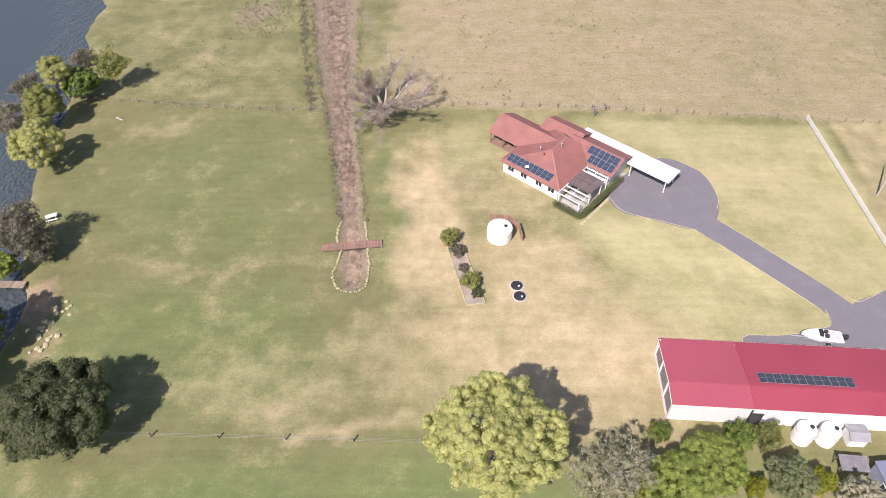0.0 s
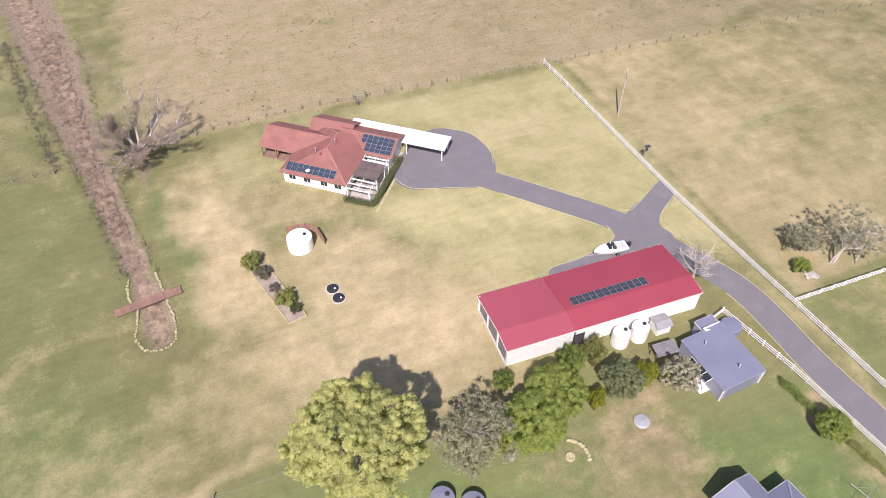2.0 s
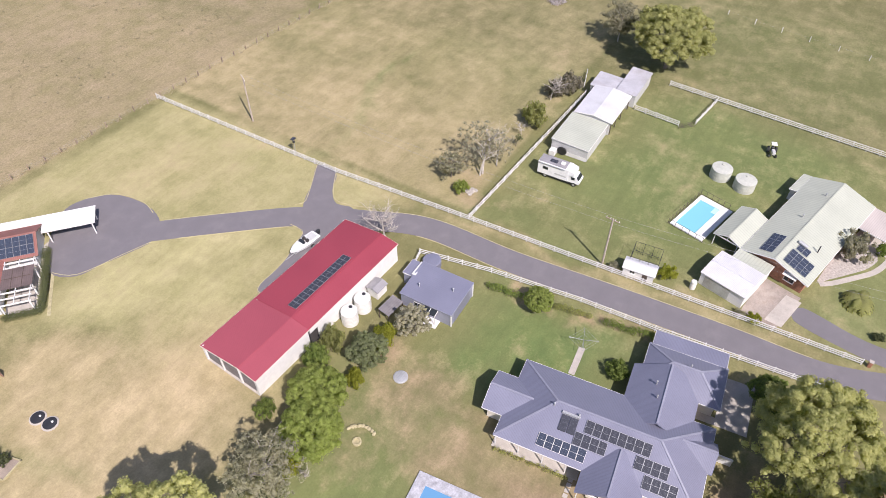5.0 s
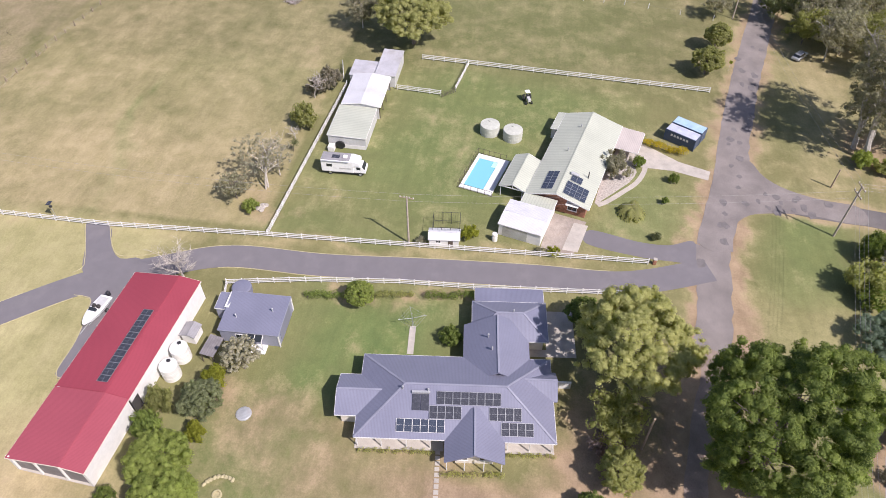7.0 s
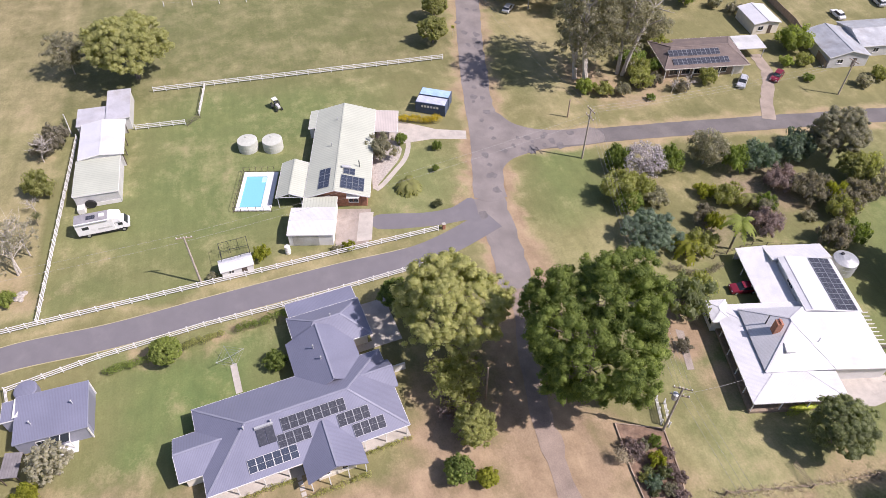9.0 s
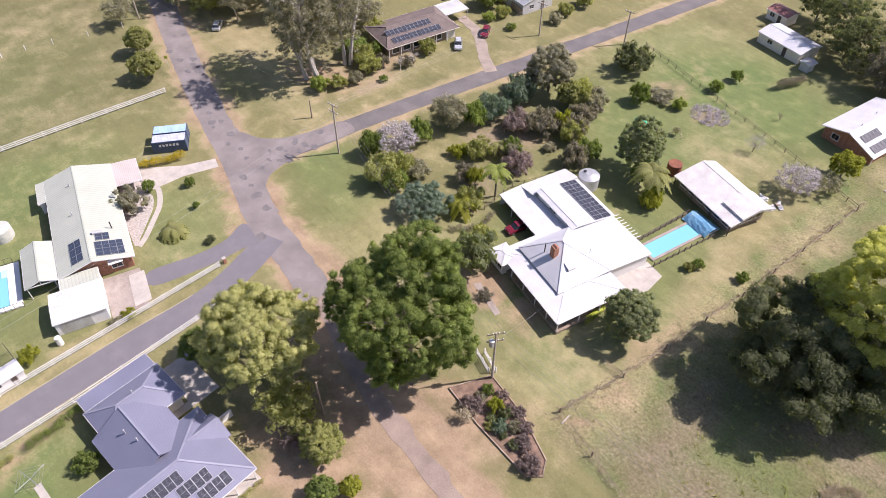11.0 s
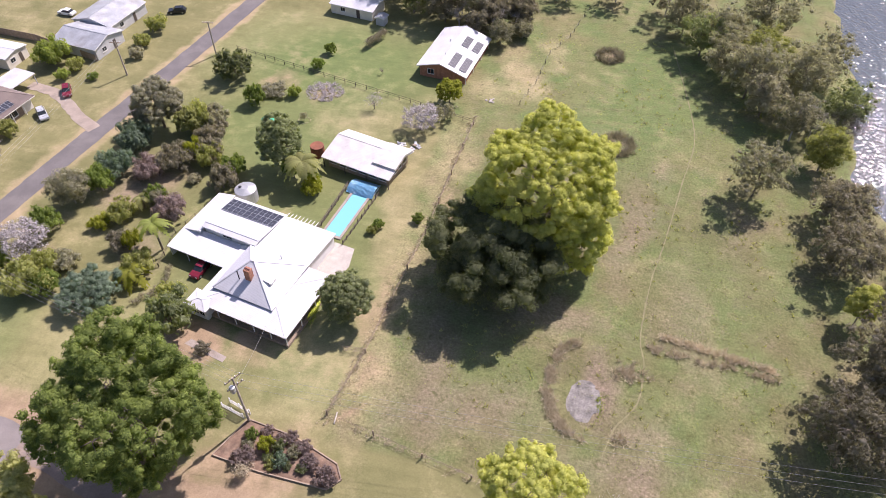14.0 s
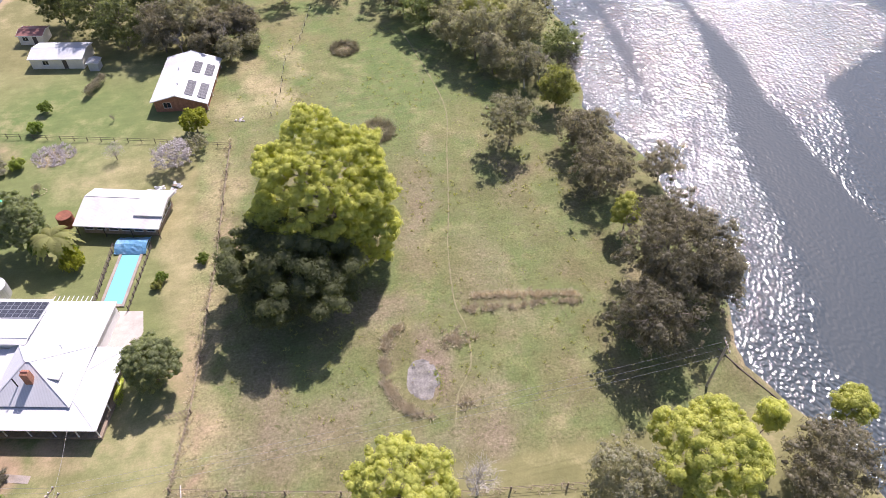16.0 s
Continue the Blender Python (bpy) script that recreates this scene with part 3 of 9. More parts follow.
EARTH2 = [(62, -117, 5, 3, 60, 0.5), (51, -115, 4.6, 3, 60, 0.6), (104.7, -75.6, 2.4, 4, 0, 0.45), (82.5, -27.5, 4, 1.2, -8, 0.9), (62, -34, 9, 3, -6, 0.7), (113, -64, 10, 6, 0, 0.65), (108, -80, 3, 9, 0, 0.6), (38, -50, 4, 3, 0, 0.6), (50, -51.5, 4.5, 3.2, 0, 0.8), (-60, 67, 4, 3, 0, 0.95),
          (-57, 60, 2, 6, 0, 0.6), (24, -62, 1.6, 12, 8, 0.45), (22.5, -43.6, 2, 1.4, 0, 0.8), (53, -114, 4, 3, 0, 0.5), (84, 45, 4, 3, 0, 0.4), (81.5, 43, 1.5, 5, 0, 0.4)]
LITTER = [(40, -22, 5, 4, 0, 0.25), (36, -30, 5, 3, 0, 0.25), (43, -13, 4, 4, 0, 0.3), (36, 2, 2.5, 9, 0, 0.25), (104.6, -69.6, 3, 4, 0, 0.35), (-12.5, -86, 3.4, 13, -5, 0.42), (-9.5, -56, 3.4, 5.6, 0, 0.7), (-10, -60.5, 3, 2.4, 0, 0.5), (-16, -50, 5, 3, 0, 0.4), (74, -82, 8, 8, 0, 0.4), (80, -58, 5, 5, 0, 0.35), (64, -66, 5, 6, 0, 0.4), (112, -74, 8, 4, 0, 0.4), (8, -49, 12, 4.4, 6, 0.5), (-14, -44, 7, 3.4, 0, 0.65), (-2, -66, 8, 3, 0, 0.4), (14, -56, 4, 8, 0, 0.4),
          (-30, -92, 4, 10, 0, 0.25), (-12, 111, 2.2, 4, 0, 0.5), (-43, 154, 5, 6, 0, 0.6), (5, -64, 12, 3, 0, 0.25), (-22, -70, 6, 12, 10, 0.3), (-3, -98, 5, 9, 0, 0.35), (-18, -102, 5, 7, 0, 0.25), (-18, 152, 3, 12, 10, 0.3), (50, -72, 4, 8, 0, 0.3)]
LUSH = [(-40, 92, 27, 24, 0, 0.5), (-38, 58, 24, 13, 0, 0.75), (-9.4, 92, 1.8, 24, 5, 0.7), (8, 64, 1.6, 8, 20, 0.6), (57, 18, 9, 13, 0, 1.0), (46, 28, 6, 5, 0, 0.4), (54, 27, 6, 4, 0, 0.9),
        (98, 14, 18, 24, 0, 0.75), (118, 5, 14, 26, 0, 0.75), (50, -125, 26, 20, 0, 0.9), (92, -20, 12, 9, 0, 0.6), (86, -48, 12, 8, -10, 0.75), (40, -70, 22, 24, 0, 0.6), (56, -100, 22, 14, 0, 0.75), (80, 25, 4, 24, 0, 0.5), (120, -58, 14, 10, 0, 0.5), (-20, 30, 60, 11, 0, 1.0), (0, 20, 30, 20, 0, 0.7), (97, 76.5, 20, 1.2, 10, 0.6)]
LUSH2 = [(152, 5, 34, 40, 0, 0.5), (136, 55, 30, 24, 0, 0.3), (31, -47.5, 5.5, 6, 0, 0.85), (24, -52, 4, 7, 0, 0.7), (-8, -53, 3.2, 4.6, 0, 0.5), (0.8, -57, 5, 4, 0, 1.0), (-14, -118, 16, 18, 0, 1.0), (4, -118, 8, 14, 0, 0.9), (-27, -84, 6, 12, 0, 0.8), (-25, -60, 6, 3, 0, 0.7), (-2, -128, 10, 14, 0, 0.7), (16, -56, 4, 6, 0, 0.5), (-15, -124, 60, 1.5, 0, 0.3)]


def wander(X, Y, seed, size):
    """Smooth irregular waves, about one wide and size metres long."""
    r = np.random.default_rng(seed)
    out = np.zeros_like(X)
    for k in range(14):
        a, f = r.uniform(0, 6.283), r.uniform(0.5, 1.9) * 6.283 / size
        out += np.sin(X * f * math.cos(a) + Y * f * math.sin(a) + r.uniform(0, 6.283))
    return out / 4.0


def beside(X, Y, line, step=3):
    """Distance to a line."""
    out = np.full_like(X, 1e6)
    pts = line[::step] + [line[-1]]
    for (x0, y0), (x1, y1) in zip(pts, pts[1:]):
        dx, dy = x1 - x0, y1 - y0
        t = np.clip(((X - x0) * dx + (Y - y0) * dy) / max(dx * dx + dy * dy, 1e-6), 0, 1)
        out = np.minimum(out, np.hypot(X - x0 - t * dx, Y - y0 - t * dy))
    return out


main_line = smooth_line([(260, -82), (200, -62), (154, -49.2), (137, -44.6), (118.5, -40.2), (101.7, -36.9), (92, -34.4), (83.6, -32.3), (75, -31.6), (66, -30.6),
                         (56, -28.6), (46, -26.4), (38, -25.4), (30, -25.0), (20, -24), (0, -20), (-30, -14)], step=1.5)
side_line = smooth_line([(97, -40), (95.4, -52), (94.4, -63), (91.2, -85), (86.4, -116), (81.4, -150), (76, -190), (66, -260)], step=1.5)


def build_ground():
    far = [-2500, -1200, -600, -400]
    xs = np.array(far + list(np.arange(-270, -92, 10)) + list(np.arange(-92, 176, 1.3)) + list(np.arange(180, 320, 10)) + [400, 600, 1200, 2500])
    ys = np.array(far + list(np.arange(-320, -212, 10)) + list(np.arange(-212, 190, 1.3)) + list(np.arange(195, 330, 10)) + [400, 600, 1200, 2500])
    X, Y = np.meshgrid(xs, ys)
    off = X - np.interp(Y, BANK_Y, BANK_X) + np.interp(Y, np.arange(-600, 600, 2.3), np.random.default_rng(4).normal(size=522) * 0.3) + np.interp(Y, np.arange(-600, 600, 7.1), np.random.default_rng(5).normal(size=170) * 0.9)
    Z = -2.2 * np.clip(-off / 4.0 + 0.1, 0, 1)
    Z = np.where(X < -260, 1.5, Z)
    # dry creek bed and pond hollow
    cx = np.interp(Y, [69, 76, 82, 92, 115, 136, 161, 300], [-13.3, -13.3, -14.2, -15.8, -19.6, -22.7, -26, -48])
    cw = np.interp(Y, [69, 72, 82, 115, 136, 161, 300], [1.0, 2.0, 1.6, 2.4, 4.0, 5.5, 6.0])
    bed = np.clip((cw - np.abs(X - cx)) / 1.0 + 0.4, 0, 1) * (Y > 69)
    Z = Z - 0.55 * bed
    pond = np.clip(1.25 - np.sqrt(((X + 8.2) / 3.2) ** 2 + ((Y + 53.2) / 4.6) ** 2), 0, 0.6)
    Z = Z - 0.5 * pond
    WX, WY = X + 1.6 * wander(X, Y, 1, 22) + 0.8 * wander(X, Y, 2, 8), Y + 1.6 * wander(X, Y, 3, 22) + 0.8 * wander(X, Y, 4, 8)
    dry = np.maximum(ellipses(WX, WY, DRY), ellipses(WX, WY, DRY2))
    earth = np.maximum(ellipses(WX, WY, EARTH), ellipses(WX, WY, EARTH2))
    earth = np.maximum(earth, ellipses(WX, WY, [(64.2, 22.5, 1.6, 4, 8, 0.75), (66, 10, 1.2, 6, 8, 0.7), (47, -49.5, 3.2, 2.4, 0, 0.85), (67.5, -83, 5, 2, 20, 0.5), (69, -53, 2, 1.4, 0, 0.7), (82.5, -77, 2.4, 1.6, 0, 0.5), (21.6, -43.9, 1.6, 1.2, 0, 0.9),
                                              (40, 9, 2.2, 9, 0, 0.5), (36, 27, 2, 2, 0, 0.4), (22.5, -57, 0.9, 14, -10, 0.5), (20.2, -80, 0.8, 14, -5, 0.45)]))
    lush = np.maximum(ellipses(WX, WY, LUSH), ellipses(WX, WY, LUSH2))
    lime, litter = ellipses(WX, WY, LIME), ellipses(WX, WY, LITTER)
    north = np.clip((Y - 116 + 0.05 * X) / 2, 0, 1)
    side = np.clip((WX + 13) / 6, 0, 1)
    litter = np.maximum(litter, 0.28 * north * side)
    dry = np.maximum(dry, north * (0.13 + 0.44 * side - 0.3 * side * np.clip((WX - 40) / 60, 0, 1)))
    lush = np.maximum(lush, 0.35 * north * (1 - side))
    east = (X > 76) & (Y > 42)
    dry = np.maximum(dry, np.where(east, 0.27, 0))
    dry = np.maximum(dry, np.where(X > 130, 0.1, 0))
    dry = np.maximum(dry, np.where((X > 76) & (Y < 42) & (X < 130), 0.04, 0))
    dry = dry * (1 - 0.6 * ellipses(WX, WY, [(97, 76.5, 20, 1.2, 10, 0.6)] + LUSH[2:4]))
    home = np.clip((WX - 24) / 10, 0, 1) * np.clip((75 - X) / 1.5, 0, 1) * np.clip((WY - 50) / 8, 0, 1) * np.clip((115.5 - 0.05 * X - Y) / 2, 0, 1)
    lime = np.maximum(lime, 0.68 * home)
    dry = np.maximum(dry * (1 - 0.6 * lime), 0.5 * np.clip((112 - WX) / 16, 0, 1) * east)
    meadow = (Y < -40) & (X < 24)
    green = np.clip(0.55 + 0.45 * wander(X, Y, 31, 14) + 0.25 * wander(X, Y, 32, 5), 0, 1)
    green = np.maximum(green, ellipses(WX, WY, [(-24, -80, 8, 11, 0, 0.9), (-27, -62, 8, 4, 0, 0.9), (19, -58, 5, 7, 0, 0.85), (2, -53, 4, 5, 0, 1.0), (-27, -72, 9, 5, 0, 1.0), (-22, -56, 7, 3, 0, 0.9), (-6, -112, 12, 14, 0, 1.0), (-16, -126, 14, 18, 0, 1.0), (5, -55, 4, 5, 0, 0.9), (-16, -140, 16, 14, 0, 1.0)]))
    lush = np.maximum(lush * np.where(meadow, 0.4, 1), np.where(meadow, 0.95 * green, 0))
    litter = np.maximum(litter, np.where(meadow, 0.16 * (1 - green), 0))
    olive = np.where(meadow, 0.9 - 0.35 * green, 0) * np.clip((24 - WX) / 4, 0, 1)
    olive = np.maximum(olive, 0.45 * np.clip((-4 - WX) / 8, 0, 1) * (Y > 30))
    olive = np.maximum(olive, 0.6 * np.clip((WX - 122) / 10, 0, 1) * (Y > -40))
    olive = np.maximum(olive, 0.2 * north)
    olive = olive * np.where(meadow, np.clip((Y + 118) / 24, 0.1, 1), 1)
    rough = np.maximum(0.6 * north, np.where(meadow, 1.15, 0))
    rough = np.maximum(rough, np.where(X > 130, 0.4, np.where(east, 0.2, 0.06)))
    ragged = 1.0 * wander(X, Y, 7, 9) + 0.6 * wander(X, Y, 8, 4)
    d_main, d_side = beside(X, Y, main_line) + ragged, beside(X, Y, side_line) + 0.5 * ragged
    verge = np.where(X > 62, 4.9, 5.5)
    earth = np.maximum(earth, np.where(X > 104, 0.65, 1.0) * np.clip((verge - d_main) / 1.4, 0, 1))
    earth = np.maximum(earth, 0.5 * np.clip((4.0 - d_side) / 1.2, 0, 1))
    dry = np.maximum(dry, 0.7 * np.clip((4.2 - d_side) / 1.4, 0, 1))
    dry = np.maximum(dry, np.where(X > 62, 0.55, 0) * np.clip((5.8 - d_main) / 2.0, 0, 1))
    earth = np.maximum(earth, 0.22 * np.clip(-off / 2 + 0.4, 0, 1) * (X > -300))
    litter = np.maximum(litter, np.clip(bed * 1.3, 0, 1) * 0.95)
    litter = np.maximum(litter, 0.35 * np.clip(-off / 2 + 0.3, 0, 1) * (Y < -30))
    n, k = X.shape
    idx = np.arange(n * k).reshape(n, k)
    q = np.stack([idx[:-1, :-1], idx[:-1, 1:], idx[1:, 1:], idx[1:, :-1]], -1).reshape(-1, 4)
    me = np_mesh("ground", np.stack([X, Y, Z], -1).reshape(-1, 3), q, "grass")
    for name, a in (("dry", dry), ("earth", earth), ("lush", lush), ("lime", lime), ("rough", rough), ("litter", litter), ("olive", olive)):
        at = me.attributes.new(name, "FLOAT", "POINT")
        at.data.foreach_set("value", a.astype(np.float32).ravel())
    me.polygons.foreach_set("use_smooth", np.ones(len(me.polygons), bool))
    return tagged(new("ground", me), "mown green and sun-dried grass with bare patches", "ground", "", "structure")


build_ground()


def build_water():
    """The river's surface, ruffled by wind in long bands beside the bank and far out."""
    xs, ys = np.concatenate([np.arange(-264, -150, 12.0), np.arange(-150, -20, 2.0)]), np.concatenate([[-700, -400], np.arange(-240, 0, 2.5), np.arange(0, 240, 8.0), [400, 700]])
    X, Y = np.meshgrid(xs, ys)
    d = np.interp(Y, BANK_Y, BANK_X) - X + 1.6 * wander(X, Y * 0.35, 21, 20) + 0.9 * wander(X, Y, 22, 9)
    edge = np.interp(Y, [-150, -110, -93, -78, -52], [34, 31, 20, 16, 12])
    mid, half = np.interp(Y, [-155, -146, -129, -112, -103, -92], [-70, -70.3, -68.5, -67.6, -65, -64]), np.interp(Y, [-155, -146, -129, -112, -103, -96], [0.7, 1.6, 2.2, 1.5, 1.0, 0])
    gap = np.clip((half - np.abs(X - mid + 0.5 * wander(X, Y, 23, 7))) / 1.2 + 0.5, 0, 1) * (half > 0)
    lo, wide = np.interp(Y, [-150, -112, -92, -80, -60], [37, 41.5, 36, 34, 32]), np.interp(Y, [-132, -118, -106, -80, -62], [44, 30, 9, 5, 0])
    far = 0.95 * np.clip((d - lo) / 3 + 0.5, 0, 1) * np.clip((lo + wide - d) / 4 + 0.5, 0, 1) + 0.25 * np.clip((d - lo - wide) / 6, 0, 1)
    wind = 0.25 + 1.0 * np.clip((edge - d) / 3 + 0.5, 0, 1) * (1 - 0.8 * gap) * np.clip(1 - 0.5 * (X - mid > 0) * (-142 - Y) / 6, 0.5, 1) + far
    n, k = X.shape
    idx = np.arange(n * k).reshape(n, k)
    q = np.stack([idx[:-1, :-1], idx[:-1, 1:], idx[1:, 1:], idx[1:, :-1]], -1).reshape(-1, 4)
    me = np_mesh("water", np.stack([X, Y, np.full_like(X, -0.75)], -1).reshape(-1, 3), q, "water")
    me.attributes.new("wind", "FLOAT", "POINT").data.foreach_set("value", wind.astype(np.float32).ravel())
    return tagged(new("water", me), "dark wind-ruffled river water beside a grassy bank", "river", "", "structure")


build_water()

# ---------------------------------------------------------------- roads
DRIVE_Z = 0.05
road_line = smooth_line([(78.5, -31), (73.7, -18), (72.8, -3.7), (71.4, 13.7), (69.8, 29.8), (69.3, 45), (65.5, 55), (60.5, 65),
                         (52.0, 75.5), (44.5, 84.0)], step=1.2)
bm = ribbon(bmesh.new(), road_line, -2.35, 2.35, DRIVE_Z)
tagged(part("road_driveway", bm, "asphalt"), "smooth grey asphalt driveway edged with pale stone", "driveway", "", "structure")
sheet("road_turning_circle", [(29.5, 91), (31, 86.8), (35, 85.2), (39, 83.6), (43, 82.5), (46.8, 85), (48.4, 90), (47.6, 96.2), (44.5, 99.8), (40, 101), (34, 97)],
      DRIVE_Z + 0.006, "asphalt", "grey asphalt turning area beside the carport", "driveway")
sheet("road_spur", [(72.6, 67.3), (72.6, 71.5), (67.5, 69), (62.6, 66.8), (61, 64), (62, 59), (66.5, 59), (66.0, 62.2), (68.5, 65)],
      DRIVE_Z + 0.012, "asphalt", "short grey asphalt spur to the white fence", "driveway")
sheet("road_boat_pad", [(44.2, 60.8), (44.0, 59.2), (47, 57.9), (58, 57.3), (65, 53), (64, 60), (58.5, 66), (57.6, 63), (56, 62.2), (50, 60.9)],
      DRIVE_Z + 0.018, "asphalt", "grey asphalt pad behind the red shed", "driveway")
bm = bmesh.new()
for side, y0, y1 in ((-1, -16, 57), (1, -16, 47), (1, 66, 81), (-1, 71, 83)):
    line = [p for p in road_line if y0 < p[1] < y1]
    ribbon(bm, line, side * 2.35, side * 2.47, 0.075)
for pts in ([(62.0, 68.2), (63.2, 67.2), (65.2, 67.8), (72.4, 71.6)], [(72.4, 67.2), (68.6, 64.9), (66.6, 62.6), (67.3, 58.8), (68.4, 56.2)],
            [(57.8, 65.6), (57.7, 63), (56.0, 62.1), (50, 60.9), (44.9, 60.9), (43.7, 60.0), (44.0, 59.0), (45.5, 58.4)],
            [(44.0, 100.2), (47.8, 96.5), (48.6, 91), (47.6, 87.5)], [(29.6, 90.5), (31.5, 86.8), (38.5, 84.0), (42.6, 82.4)]):
    ribbon(bm, smooth_line(pts, step=0.9), -0.06, 0.06, 0.08)
tagged(part("kerb", bm, "edging"), "pale stone edging along the driveway", "kerb", "", "structure")

def stretch(line, x0, x1):
    return [p for p in line if x0 <= p[0] <= x1]


bm = ribbon(bmesh.new(), stretch(main_line, 62, 84), -2.9, 2.3, 0.022, ragged=0.3)
ribbon(bm, stretch(main_line, 82, 300), -2.9, 2.8, 0.026, ragged=0.2)
tagged(part("road_main", bm, "old_asphalt"), "worn patched grey asphalt country road", "road", "", "structure")
bm = ribbon(bmesh.new(), stretch(main_line, -40, 64), -1.5, 1.25, 0.03, ragged=0.4)
tagged(part("road_lane", bm, "lane"), "narrow worn asphalt lane with bare earth shoulders", "road", "", "structure")
bm = ribbon(bmesh.new(), side_line, -2.2, 2.2, 0.034, ragged=0.14)
tagged(part("road_side", bm, "side_asphalt"), "grey asphalt side road with gravel shoulders", "road", "", "structure")
sheet("road_junction", [(84, -30.0), (92, -32.2), (101, -34.6), (108, -38.6), (107.2, -41.2), (103.2, -43), (100.2, -46.6), (98.4, -52), (97.4, -58), (93, -58), (93.9, -50), (93.8, -45), (92.4, -39.0),
                        (88.6, -35.8), (83, -34.4)], 0.04, "old_asphalt", "worn asphalt where two country roads meet", "road")
sheet("road_house_drive", [(84.5, -12), (83, -20), (83, -25), (84.5, -29), (79.5, -29.2), (79.4, -26), (79.6, -20), (81.3, -11.5)], 0.018, "asphalt",
      "short grey asphalt drive to the brick house", "driveway")
bm = ribbon(bmesh.new(), smooth_line([(91.0, -92.8), (96, -95.4), (101, -99), (106.5, -102.2), (113, -103.4)], step=1.0), -1.25, 1.25, 0.04, ragged=0.2)
tagged(part("road_far_drive", bm, "drive_gravel"), "brownish gravel drive to the brown-roofed house", "driveway", "", "structure")
rp = random.Random(5)
bm = bmesh.new()
for k in range(46):
    c = rp.choice(stretch(main_line, 80, 150)) if k < 30 else side_line[rp.randrange(0, 8)]
    x, y, r = c[0] + rp.uniform(-2.4, 2.4), c[1] + rp.uniform(-2.4, 2.4), rp.uniform(0.3, 0.9)
    plate(bm, [(x + r * rp.uniform(0.6, 1.3) * math.cos(a * 0.785) * 1.3, y + r * rp.uniform(0.6, 1.3) * math.sin(a * 0.785), 0.046 + k * 0.0006) for a in range(8)], 0.02)
tagged(part("road_patches", bm, "patch_asphalt"), "dark bitumen repairs on the worn road", "road", "", "structure")
bm = bmesh.new()
for pts, w in (([(-11.2, -45.5), (-12.6, -50.0), (-15.4, -54.5), (-16.0, -61), (-15.4, -66), (-16.7, -77.4), (-18.2, -84), (-19.6, -91.1), (-21.8, -103), (-24, -114.4), (-23.4, -126), (-20, -150)], 0.1),):
    ribbon(bm, smooth_line(pts, step=0.8), -w, w, 0.006, 0.1, ragged=0.07)
tagged(part("trodden_path", bm, "path"), "narrow trodden cattle path across the meadow", "path", "", "structure")


# ---------------------------------------------------------------- buildings
CAPS = {"tile_red": "cap_red", "grey_roof": "cap_grey", "tile_dark": "cap_brown"}


